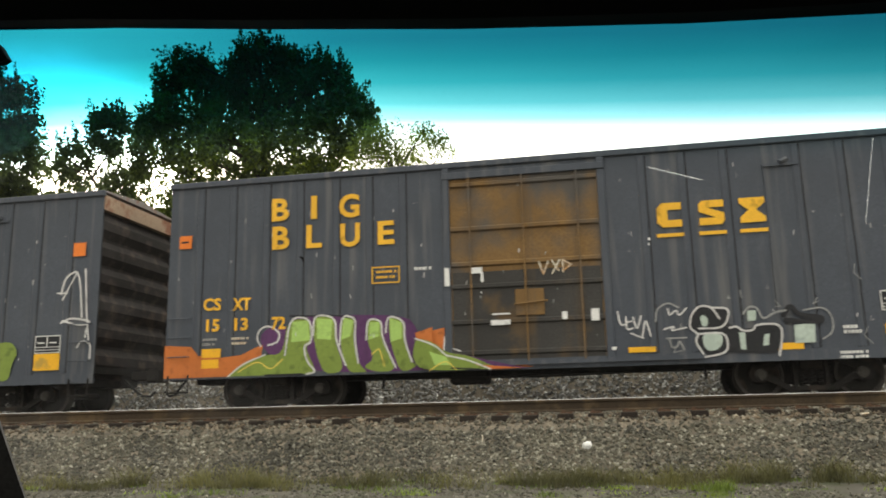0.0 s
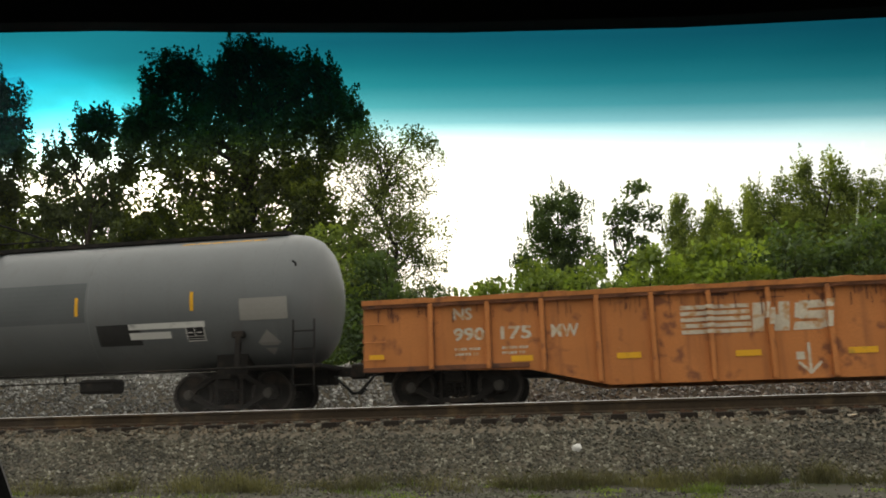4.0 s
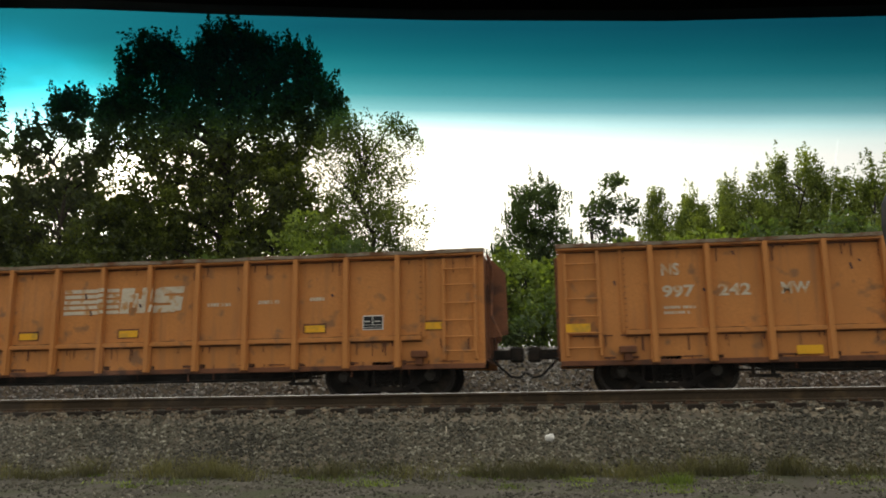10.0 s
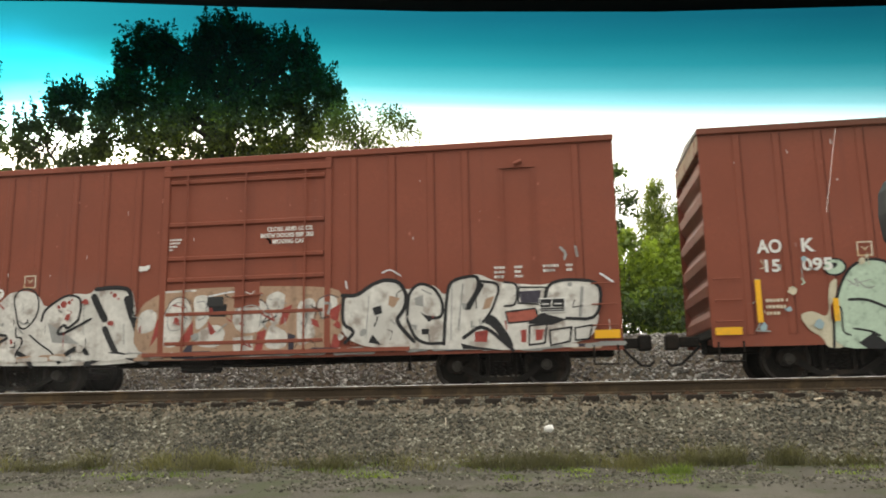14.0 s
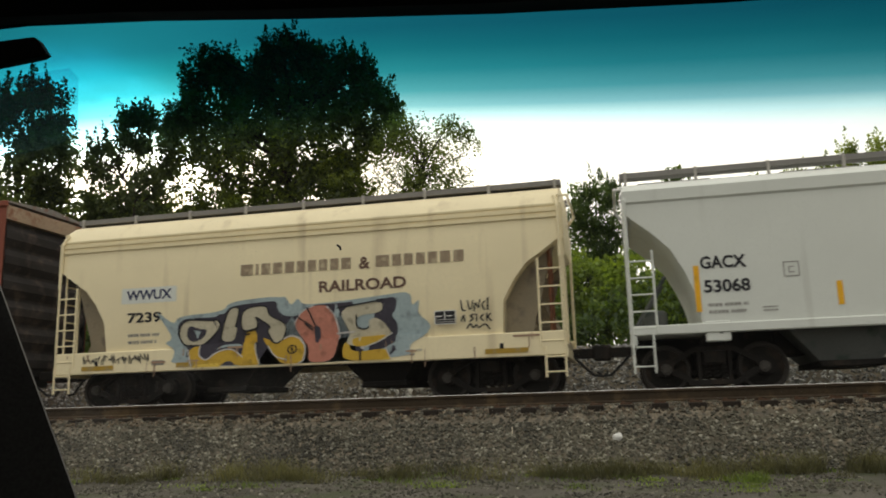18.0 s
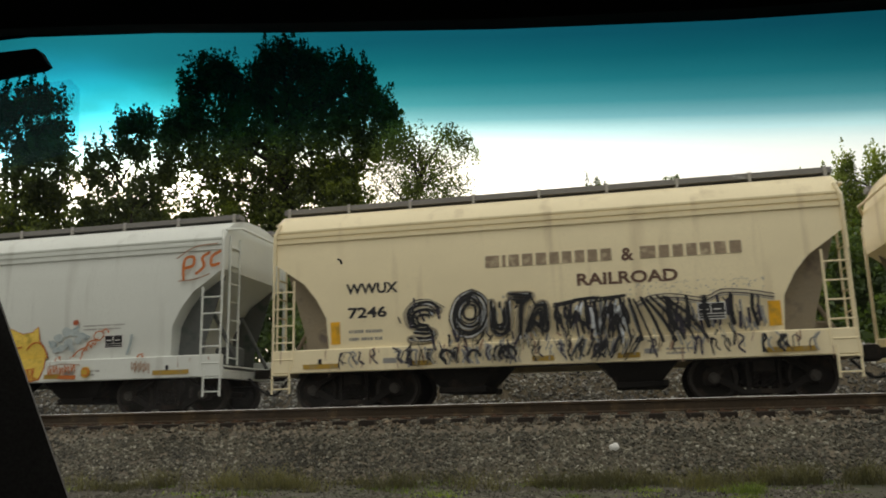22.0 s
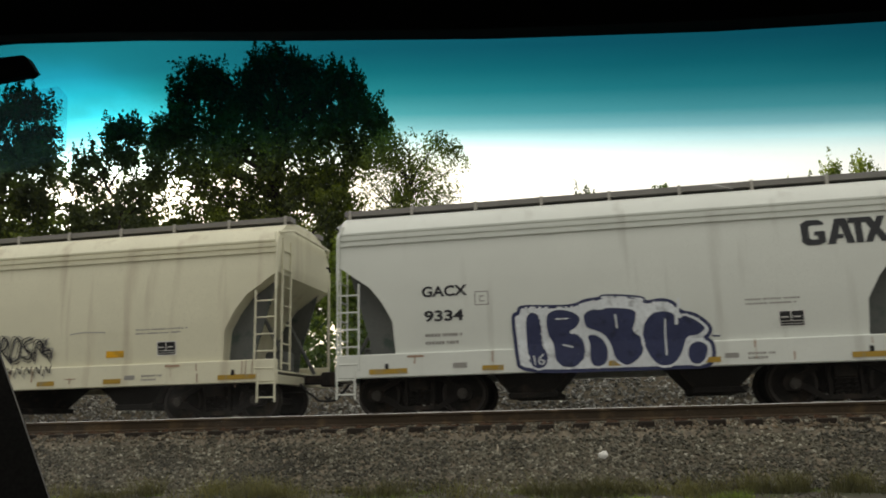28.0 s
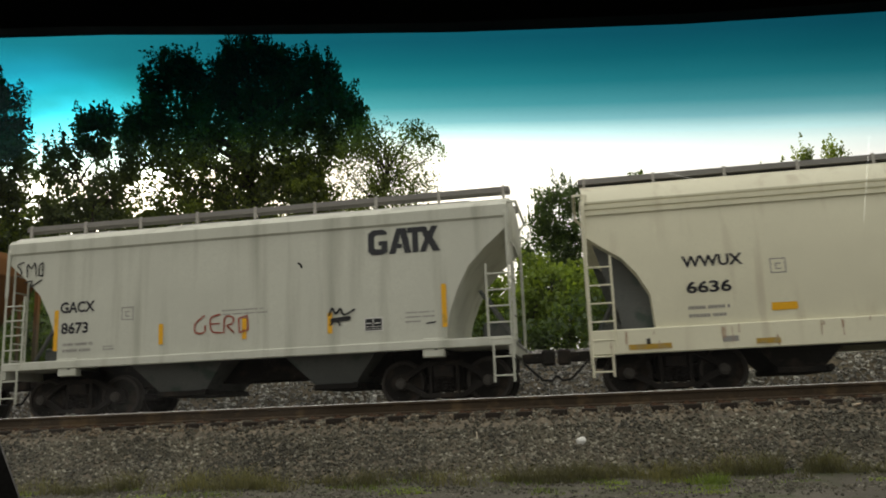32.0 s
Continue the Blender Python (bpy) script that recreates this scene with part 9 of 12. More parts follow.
def paint_red_outline_tag(p):
    p.line("brick", [(4.7, 2.02), (4.48, 1.86), (4.51, 1.65), (4.73, 1.67), (4.73, 1.81)], 0.035)
    p.line("brick", [(5.06, 2.03), (4.83, 1.99), (4.86, 1.66), (5.09, 1.65)], 0.035)
    p.line("brick", [(4.86, 1.84), (5.04, 1.84)], 0.03)
    p.line("brick", [(5.15, 1.65), (5.15, 2), (5.37, 1.96), (5.34, 1.81), (5.19, 1.8), (5.37, 1.64)], 0.035)
    p.loop("brick", [(5.47, 1.92), (5.66, 1.97), (5.68, 1.68), (5.49, 1.63)], 0.035)
    p.line("black", [(7.42, 1.87), (7.48, 2.04), (7.56, 1.86), (7.66, 2.03), (7.71, 1.83), (7.95, 1.96)], 0.04)
    p.line("black", [(7.48, 1.76), (7.83, 1.79)], 0.09)
    p.line("black", [(7.44, 1.67), (7.56, 1.81), (7.65, 1.66)], 0.04)
    p.line("black", [(9.43, 1.59), (9.6, 1.61)], 0.03)
    p.line("black", [(0.41, 3.46), (0.23, 3.41), (0.4, 3.24), (0.28, 3.14)], 0.03)
    p.line("black", [(0.51, 3.13), (0.49, 3.45), (0.61, 3.28), (0.69, 3.48), (0.74, 3.14)], 0.03)
    p.loop("black", [(0.8, 3.37), (0.88, 3.43), (0.89, 3.13), (0.8, 3.14)], 0.03)
    p.line("black", [(0.47, 3), (0.67, 3.05), (0.57, 2.87), (0.87, 3.04)], 0.03)


def paint_red_scrawl(p):
    p.line("brick", [(5.06, 1.76), (5.07, 1.55)], 0.02)
    p.loop("brick", [(5.16, 1.64), (5.23, 1.64), (5.21, 1.54)], 0.02)
    p.line("brick", [(5.3, 1.66), (5.37, 1.54), (5.43, 1.65)], 0.02)
    p.line("brick", [(5.47, 1.58), (5.56, 1.63), (5.5, 1.51)], 0.02)
    p.line("brick", [(4.85, 1.41), (6.01, 1.49)], 0.02)
    p.line("brick", [(5.11, 1.25), (5.13, 1.41), (5.21, 1.28)], 0.02)
    p.line("brick", [(5.5, 1.28), (5.69, 1.43)], 0.02)
    p.line("brick", [(6.01, 1.31), (6.01, 1.46)], 0.02)
    p.line("brick", [(6.51, 1.4), (6.63, 1.55), (6.75, 1.46), (6.94, 1.57), (7.18, 1.49)], 0.015)
    p.line("brick", [(7.63, 1.57), (7.9, 1.67)], 0.02)
    p.loop("brick", [(8.94, 1.81), (8.97, 1.94), (9.08, 2), (9.19, 1.96), (9.29, 1.86), (9.32, 1.71), (9.26, 1.66), (9.18, 1.68)], 0.016)
    p.line("brick", [(9.04, 1.87), (9.09, 1.76), (9.18, 1.69), (9.13, 1.6), (9, 1.63), (8.94, 1.73)], 0.016)
    p.line("brick", [(9.19, 1.96), (9.17, 2.03), (9.28, 2.06), (9.45, 2.03), (9.54, 1.94), (9.51, 1.88), (9.37, 1.88), (9.27, 1.93)], 0.016)
    p.loop("brick", [(9.34, 1.85), (9.59, 1.86), (9.55, 1.56), (9.41, 1.61)], 0.016)
    p.line("brick", [(9.39, 1.82), (9.45, 1.71), (9.53, 1.82)], 0.014)
    p.line("brick", [(9.02, 1.66), (9.09, 1.57), (9.16, 1.63)], 0.016)
    p.line("brick", [(8.93, 1.37), (8.98, 1.49), (9.03, 1.37), (9.1, 1.47), (9.15, 1.37)], 0.018)
    p.loop("brick", [(9.17, 1.58), (9.32, 1.59), (9.38, 1.42), (9.23, 1.36)], 0.012)
    p.line("brick", [(9.49, 1.45), (9.62, 1.45)], 0.02)
    p.line("brick", [(9.67, 1.49), (9.7, 1.46)], 0.02)
    p.line("brick", [(9.78, 1.48), (9.83, 1.43)], 0.02)
    p.line("brick", [(9.9, 1.48), (9.95, 1.45)], 0.02)
    p.line("brick", [(9.65, 1.37), (9.72, 1.33)], 0.018)
    p.line("brick", [(9.82, 1.33), (9.86, 1.28)], 0.018)
    p.line("ink", [(8.81, 1.08), (8.97, 1.08), (9, 1.15), (9.05, 1.08), (9.17, 1.09)], 0.012)
    p.line("ink", [(9.22, 1.1), (9.27, 1.07)], 0.02)
    p.line("ink", [(9.35, 1.08), (9.41, 1.05)], 0.02)
    p.line("ink", [(8.84, 1.38), (8.84, 1.32)], 0.014)
    p.line("ochre", [(9.29, 0.99), (9.69, 0.99)], 0.02)
    p.area("ochre", [(9.69, 0.98), (10.03, 0.98), (10.42, 0.98), (10.48, 0.92), (10.38, 0.86), (9.71, 0.88)])
    p.area("tan", [(9.86, 1.01), (10.05, 1.04), (10.05, 0.96), (9.87, 0.95)])


# ------------------------------------------------------------------ paints
M_GREY = material("dark_grey_car_paint", (0.064, 0.072, 0.088), 0.55, grain=0.14, second=(0.15, 0.145, 0.14), streak=0.42, streak_scale=5)
M_DOOR_LOW = material("overpainted_grey_door", (0.05, 0.047, 0.043), 0.7, grain=0.3, second=(0.09, 0.06, 0.032), spots=0.25, spot_scale=1.6, streak=0.4)
M_DOOR_RUST = material("rust_faded_door", (0.20, 0.115, 0.04), 0.7, grain=0.25, second=(0.085, 0.075, 0.065), spots=0.75, spot_scale=1.0, streak=0.3)
M_TANK = material("grey_tank_paint", (0.14, 0.149, 0.153), 0.42, spec=0.5, grain=0.08, second=(0.12, 0.12, 0.12), streak=0.4)
M_TANK_PATCH = material("darker_tank_patch", (0.105, 0.114, 0.118), 0.5, grain=0.08, streak=0.2)
M_TANK_BLACK = material("black_tank_patch", (0.035, 0.035, 0.035), 0.6, grain=0.15, streak=0.2)
M_ORANGE_A = material("faded_orange_paint", (0.55, 0.205, 0.06), 0.65, grain=0.16, second=(0.24, 0.09, 0.04), spots=0.14, spot_scale=3.0, streak=0.4, streak_scale=6)
M_ORANGE_B = material("pale_orange_paint", (0.54, 0.225, 0.065), 0.65, grain=0.12, second=(0.28, 0.14, 0.065), spots=0.08, spot_scale=3.0, streak=0.4, streak_scale=6)
M_ORANGE_RUST = material("rusted_orange_steel", (0.22, 0.09, 0.045), 0.8, grain=0.3, second=(0.09, 0.045, 0.03), spots=0.5)
M_RED = material("boxcar_red_paint", (0.225, 0.064, 0.038), 0.6, grain=0.08, second=(0.16, 0.05, 0.036), streak=0.3)
M_ROOF = material("grey_galvanised_roof", (0.22, 0.20, 0.18), 0.6, metal=0.3, grain=0.2, second=(0.2, 0.09, 0.06), spots=0.4)
M_CREAM = material("cream_hopper_paint", (0.84, 0.735, 0.49), 0.55, grain=0.05, second=(0.52, 0.42, 0.27), streak=0.3, streak_scale=3)
M_PALE = material("pale_grey_hopper_paint", (0.67, 0.69, 0.645), 0.55, grain=0.04, second=(0.46, 0.46, 0.42), streak=0.25, streak_scale=3)
M_DUSTY = material("dusty_grey_hopper_paint", (0.57, 0.575, 0.50), 0.6, grain=0.06, second=(0.33, 0.33, 0.27), streak=0.5, streak_scale=3)
M_BUFF = material("buff_hopper_paint", (0.70, 0.675, 0.52), 0.55, grain=0.05, second=(0.44, 0.38, 0.28), streak=0.35, streak_scale=3)
# plates under the hopper ends: shade put in by colours darker than the bodies
M_SHADE_GREY = material("shaded_grey_plate", (0.115, 0.12, 0.115), 0.7, grain=0.15, second=(0.06, 0.08, 0.07), spots=0.3)
M_SHADE = material("shaded_tan_plate", (0.28, 0.235, 0.165), 0.7, grain=0.15, second=(0.15, 0.12, 0.10), spots=0.3)
M_BOARD = material("weathered_galvanised_grating", (0.23, 0.22, 0.205), 0.6, metal=0.2, grain=0.15)
M_BRACKET = material("pale_galvanised_bracket", (0.42, 0.40, 0.36), 0.6, metal=0.1, grain=0.15)
M_AMBER = material("rust_stained_cream", (0.68, 0.46, 0.21), 0.65, grain=0.14, second=(0.40, 0.19, 0.06), streak=0.7, streak_scale=2.4, spots=0.12, spot_scale=1.2)
M_BROWN = stain(material("rusting_grey_hopper", (0.155, 0.135, 0.092), 0.75, grain=0.15, second=(0.23, 0.098, 0.030), streak=0.5, spots=0.5, spot_scale=0.9), (0.265, 0.112, 0.032), 3.0, 2.0, 1.2)
stain(M_AMBER, (0.20, 0.065, 0.018), 4.1, 3.3, 0.5)
stain(M_AMBER, (0.34, 0.13, 0.035), 0.7, 1.4, 0.35)
M_GOLD_PAINT = material("yellow_letter_paint", (0.80, 0.44, 0.035), 0.6, grain=0.1, spots=0.1)
M_DIM_PAINT = material("faded_grey_lettering", (0.30, 0.29, 0.27), 0.7, grain=0.1)
M_PALE_PAINT = material("faded_white_lettering", (0.62, 0.55, 0.43), 0.75, grain=0.15, second=(0.5, 0.27, 0.11), spots=0.5, spot_scale=6)
M_CHARCOAL = material("charcoal_letter_paint", (0.035, 0.037, 0.042), 0.6, grain=0.1)
M_MAROON = material("maroon_letter_paint", (0.19, 0.05, 0.04), 0.6, grain=0.1)
M_BROWN_INK = material("brown_letter_paint", (0.13, 0.075, 0.055), 0.6, grain=0.15)
M_BROWN_FADED = material("faded_brown_letter_paint", (0.30, 0.23, 0.155), 0.6, grain=0.2, grain_scale=12, second=(0.5, 0.42, 0.28), spots=0.3, spot_scale=6)
M_ORANGE_TAG = material("orange_placard", (0.75, 0.20, 0.03), 0.6, grain=0.1)

BOX = -1.577


def box_side(x, z):
    return BOX


def gon_side(x, z):
    return -1.452


def low_side(x, z):
    return -1.502


def rib_side(x, z):
    return -1.502


def name_blocks(car, pattern, x0, x1, z0, z1, side):
    """A company's name as plain blocks of the letters' widths; a gap where pattern has a space."""
    wide = {"w": 1.3, "n": 0.95, "o": 0.85, "i": 0.3, " ": 0.75}
    unit = (x1 - x0) / (sum(wide[c] + 0.3 for c in pattern) - 0.3)
    d, u = Decal(side, 0.01), x0
    for c in pattern:
        w = wide[c] * unit
        if c != " ":
            d.bar(u, u + w, z0, z1)
        u += w + 0.3 * unit
    return d.put("name_blocks", M_BROWN_FADED, car, "painted company name as plain blocks")


def owner_mark(car, x, z, w, h, mat, side):
    """The owner's mark: four heavy slanting blocks."""
    d = Decal(side, 0.01)

    def block(*pts):
        d.poly([(x + u * w, z + v * h) for u, v in pts])

    block((0.06, 0.0), (0.20, 0.0), (0.275, 0.10), (0.275, 0.54), (0.15, 0.54), (0.15, 0.37), (0.185, 0.37), (0.185, 0.22), (0.11, 0.22), (0.09, 0.28), (0.09, 0.72), (0.12, 0.79), (0.27, 0.79), (0.27, 0.88), (0.21, 1.0), (0.07, 1.0), (0.0, 0.86), (0.0, 0.14))
    block((0.29, 0.0), (0.385, 0.0), (0.40, 0.20), (0.475, 0.20), (0.48, 0.38), (0.425, 0.38), (0.455, 0.74), (0.51, 0.0), (0.60, 0.0), (0.535, 1.0), (0.40, 1.0))
    block((0.615, 0.0), (0.70, 0.0), (0.70, 0.79), (0.75, 0.79), (0.72, 1.0), (0.55, 1.0), (0.55, 0.79), (0.615, 0.79))
    block((0.715, 0.0), (0.80, 0.0), (0.845, 0.30), (0.90, 0.0), (1.0, 0.0), (0.90, 0.54), (0.97, 1.0), (0.88, 1.0), (0.85, 0.78), (0.81, 1.0), (0.72, 1.0), (0.79, 0.52))
    return d.put("owner_mark", mat, car, "owner's mark in heavy dark blocks")


def striped_mark(car, x, z, mat, side, posts, post_side):
    """A railway's mark: five speed stripes and two heavy blocks, painted over panels and posts."""
    for plane, spans in ((side, [(x, x + 2.7)]), (post_side, [(p - 0.07, p + 0.07) for p in posts if x < p < x + 2.65])):
        d = Decal(plane, 0.008)
        for a_, b_ in spans:
            for k in range(5):
                u1 = min(b_, x + 1.25)
                if u1 > a_:
                    d.bar(a_, u1, z + k * 0.115, z + k * 0.115 + 0.075)
            for u0, u1, v0, v1 in ((1.27, 1.47, 0.0, 0.535), (1.47, 1.56, 0.24, 0.535), (1.56, 1.65, 0.12, 0.42), (1.65, 1.73, 0.0, 0.3), (1.73, 1.92, 0.0, 0.535), (2.02, 2.24, 0.22, 0.50), (1.98, 2.5, 0.0, 0.15), (2.1, 2.56, 0.2, 0.345), (2.1, 2.68, 0.395, 0.535), (2.4, 2.64, 0.03, 0.32)):
                w0, w1 = max(a_, x + u0), min(b_, x + u1)
                if w1 > w0:
                    d.bar(w0, w1, z + v0, z + v1, 0.04)
        d.put("railway_mark", mat, car, "faded pale railway mark")


def tick(car, x, z, side):
    d = Decal(side)
    d.stroke([(x, z), (x + 0.26, z), (x + 0.26, z + 0.26), (x, z + 0.26)], 0.02, True)
    d.bar(x + 0.08, x + 0.18, z + 0.06, z + 0.08).bar(x + 0.08, x + 0.1, z + 0.08, z + 0.16).bar(x + 0.08, x + 0.18, z + 0.16, z + 0.18)
    d.put("stencil", M_DIM_PAINT, car, "small framed stencil")


def spray(car, plane, *painters):
    for paint in painters:
        s = Spray(car, plane)
        paint(s)
        s.done()
        plane = plane - 0.016 if not callable(plane) else plane


def wear(car, plane, x0, x1, z0, z1, colours, count, seed):
    """Chips and short drips of old paint scattered over a side."""
    rng = random.Random(seed)
    s = Spray(car, plane, "paint_chips", "chips and drips of old paint")
    for _ in range(count):
        x, z, r = rng.uniform(x0, x1), rng.uniform(z0, z1), rng.uniform(0.008, 0.022)
        s.line(rng.choice(colours), [(x, z), (x + rng.uniform(-0.01, 0.01), z - rng.uniform(0.0, 0.09))], r)
    s.done()


def haze(car, plane, x0, x1, z0, z1, colour, count, seed):
    """Faint brush and overspray marks."""
    rng = random.Random(seed)
    s = Spray(car, plane, "overspray", "faint brush marks")
    for _ in range(count):
        x, z, n = rng.uniform(x0, x1), rng.uniform(z0, z1), rng.uniform(0.08, 0.35)
        s.line(colour, [(x, z), (x + n * rng.uniform(-0.4, 0.4), z - n * 0.5), (x + n * rng.uniform(-0.2, 0.6), z - n * rng.uniform(0.2, 1))], rng.uniform(0.008, 0.02))
    s.done()


def splatter(car, plane, spans, z0, z1, colours, count, seed):
    """Small fields, inner lines and drips over a large spray-painted piece."""
    rng = random.Random(seed)
    s = Spray(car, plane, "spray_detail", "small details of spray paint")
    for _ in range(count):
        a_, b_ = rng.choice(spans)
        x, z, r = rng.uniform(a_, b_), rng.uniform(z0, z1), rng.uniform(0.03, 0.10)
        c, kind = rng.choice(colours), rng.random()
        if kind < 0.35 and c != "black":
            turn = rng.uniform(0, 6.3)
            s.area(c, [(x + r * rng.uniform(0.5, 1.3) * math.cos(turn + k), z + r * rng.uniform(0.5, 1.3) * math.sin(turn + k)) for k in (0, 1.1, 2.3, 3.2, 4.4, 5.3)])
        elif kind < 0.7:
            s.line(c, [(x, z), (x + rng.uniform(-0.12, 0.12), z - rng.uniform(0.02, 0.16)), (x + rng.uniform(-0.2, 0.2), z - rng.uniform(0.0, 0.2))], rng.uniform(0.012, 0.03))
        else:
            s.line(c, [(x, z), (x, z - rng.uniform(0.05, 0.3))], rng.uniform(0.008, 0.018))
    s.done()


def rust_runs(car, plane, x0, x1, z_list, count, seed, colour="rust", ledge=0.6):
    """Runs of rust and grime that hang from ledges, and grime that lies along them."""
    rng = random.Random(seed)
    s = Spray(car, plane, "rust_run", "runs of rust and grime")
    for _ in range(count):
        x, z, n = rng.uniform(x0, x1), rng.choice(z_list), rng.uniform(0.05, 0.32)
        s.line(colour, [(x, z), (x + rng.uniform(-0.015, 0.015), z - n)], rng.uniform(0.008, 0.03))
        if rng.random() < ledge:
            s.line(colour, [(x - rng.uniform(0.05, 0.3), z - 0.012), (x + rng.uniform(0.05, 0.3), z - 0.012)], rng.uniform(0.015, 0.05))
    s.done()


def bent_ladder(car, x, d, seed):
    """Torn grab irons and a bent ladder at the end of a gondola."""
    rng = random.Random(seed)
    for k in range(5):
        y = -1.2 + 0.35 * k
        pts = [(x + d * 0.05, y, 2.85)]
        for j in range(1, 5):
            pts.append((x + d * (0.1 + rng.uniform(0, 0.2)), y + rng.uniform(-0.15, 0.15), 2.85 - 0.42 * j))
        Shape().tube(pts, 0.03, 6).put("bent_bar", M_ORANGE_RUST, car, "bent rusty bar")
    Shape().prism([(x, 2.8), (x + d * 0.12, 2.78), (x + d * 0.4, 2.5), (x + d * 0.42, 1.25), (x, 1.15)], -0.9, -0.86).put("torn_sheet", M_ORANGE_RUST, car, "torn bent end sheet")


# ------------------------------------------------------------------ the train, car by car
BOX_POSTS = [0.7, 1.44, 2.21, 2.95, 3.74, 4.45, 5.16, 9.96, 10.72, 11.5, 12.81, 13.6, 14.4]
GON_POSTS = [1.77 + k * 1.0545 for k in range(13)]


def grey_boxcars():
    car = start_car("grey_boxcar", "dark grey steel boxcar with white scrawls and ribbed end", "boxcar", -25.7)
    boxcar(car, M_GREY, M_ROOF, M_GREY, BOX_POSTS, (6.0, 9.25), (12.2, 12.85))
    spray(car, BOX, paint_grey_boxcar_tag)
    wear(car, BOX, 8, 15.0, 0.95, 4.7, ("dim", "white"), 40, 60)
    Decal(box_side).bar(14.5, 14.8, 3.45, 3.75).put("placard", M_ORANGE_TAG, car, "orange placard")
    stencil_panel(car, 13.72, 1.35, 0.62, 0.38, box_side)
    Decal(box_side).bar(13.72, 14.34, 0.98, 1.34).put("placard", M_YELLOW, car, "yellow painted panel")
    car = start_car("big_blue_boxcar", "dark grey-blue boxcar with rusty door and green spray paint", "boxcar", -8.9)
    boxcar(car, M_GREY, M_ROOF, M_DOOR_RUST, BOX_POSTS, (6.0, 9.25), (12.2, 12.85), low_mat=M_DOOR_LOW)
    for c, x, z, w in (("B", 2.33, 3.95, 0.38), ("I", 3.2, 3.95, 0.13), ("G", 3.81, 3.93, 0.44), ("B", 2.35, 3.34, 0.38), ("L", 3.1, 3.33, 0.34), ("U", 3.84, 3.31, 0.42), ("E", 4.64, 3.31, 0.35)):
        lettering(car, c, x, z, 0.46, M_GOLD_PAINT, box_side, w)
    blocks = ([(0.1, 0.0), (0.46, 0.0), (0.46, 0.14), (0.2, 0.14), (0.2, 0.34), (0.46, 0.34), (0.46, 0.48), (0.1, 0.48), (0.0, 0.38), (0.0, 0.1)],
              [(0.0, 0.0), (0.4, 0.0), (0.46, 0.08), (0.46, 0.22), (0.16, 0.34), (0.46, 0.34), (0.46, 0.48), (0.06, 0.48), (0.0, 0.4), (0.0, 0.26), (0.3, 0.14), (0.0, 0.14)],
              [(0.0, 0.0), (0.46, 0.0), (0.46, 0.1), (0.3, 0.24), (0.46, 0.38), (0.46, 0.48), (0.0, 0.48), (0.0, 0.38), (0.16, 0.24), (0.0, 0.1)])
    for x, block in zip((10.2, 10.98, 11.72), blocks):
        d = Decal(box_side, 0.008)
        d.poly([(x + a_, 3.28 + b_) for a_, b_ in block])
        d.bar(x - 0.02, x + 0.48, 3.09, 3.16).put("owner_mark", M_GOLD_PAINT, car, "owner's mark in plain yellow shapes")
    for text, x, z, w in (("CS", 0.84, 2.11, 0.4), ("XT", 1.5, 2.09, 0.4), ("15", 0.92, 1.67, 0.3), ("13", 1.55, 1.67, 0.3), ("72", 2.37, 1.66, 0.3)):
        lettering(car, text, x, z, 0.24, M_GOLD_PAINT, box_side, w)
    small_print(car, 0.85, 1.52, (0.35, 0.3), M_DIM_PAINT, box_side)
    small_print(car, 1.5, 1.52, (0.4, 0.35), M_PALE_PAINT, box_side)
    Decal(box_side).bar(0.24, 0.52, 3.46, 3.74).put("placard", M_ORANGE_TAG, car, "orange placard")
    Decal(box_side, 0.01).bar(0.28, 0.46, 3.58, 3.62).put("stencil", M_BLACK_PAINT, car)
    d = Decal(box_side)
    d.stroke([(4.52, 2.5), (5.08, 2.5), (5.08, 2.82), (4.52, 2.82)], 0.025, True)
    d.put("stencil", M_GOLD_PAINT, car, "small yellow framed stencil")
    small_print(car, 4.6, 2.75, (0.42, 0.42), M_GOLD_PAINT, box_side, 0.11, 0.05)
    Decal(box_side).bar(0.84, 1.26, 1.12, 1.3).bar(0.84, 1.22, 0.9, 1.08).put("placard", M_YELLOW, car, "yellow painted panel")
    small_print(car, 5.4, 2.78, (0.35,), M_WHITE_PAINT, box_side, h=0.06)
    d = Decal(box_side, 0.05)
    d.bar(6.02, 6.12, 2.35, 2.72).bar(6.55, 6.78, 2.58, 2.7).bar(6.75, 6.8, 2.4, 2.6).bar(6.92, 7.3, 1.54, 1.64).bar(6.95, 7.3, 1.74, 1.77).bar(8.85, 9.0, 1.55, 1.78).bar(8.3, 8.4, 1.6, 1.75).bar(9.2, 9.28, 0.98, 1.04)
    d.put("stencil", M_WHITE_PAINT, car, "patches of white paint on the door")
    d = Decal(box_side, 0.05)
    d.stroke([(7.9, 2.74), (7.98, 2.5), (8.08, 2.74)], 0.03).stroke([(8.15, 2.5), (8.3, 2.76)], 0.03).stroke([(8.15, 2.76), (8.28, 2.55)], 0.03).stroke([(8.36, 2.52), (8.36, 2.76), (8.52, 2.66), (8.38, 2.56)], 0.03)
    d.put("scrawl", M_PALE_PAINT, car, "pale scrawl on the door")
    reflector(car, 9.5, 0.92, 0.5, 0.1, box_side)
    reflector(car, 12.15, 0.88, 0.45, 0.12, box_side)
    small_print(car, 13.2, 0.82, (0.5, 0.5), M_WHITE_PAINT, box_side, 0.08, 0.05)
    small_print(car, 13.3, 1.28, (0.3, 0.3), M_WHITE_PAINT, box_side, 0.09, 0.06)
    stencil_panel(car, 13.98, 1.52, 0.6, 0.36, box_side)
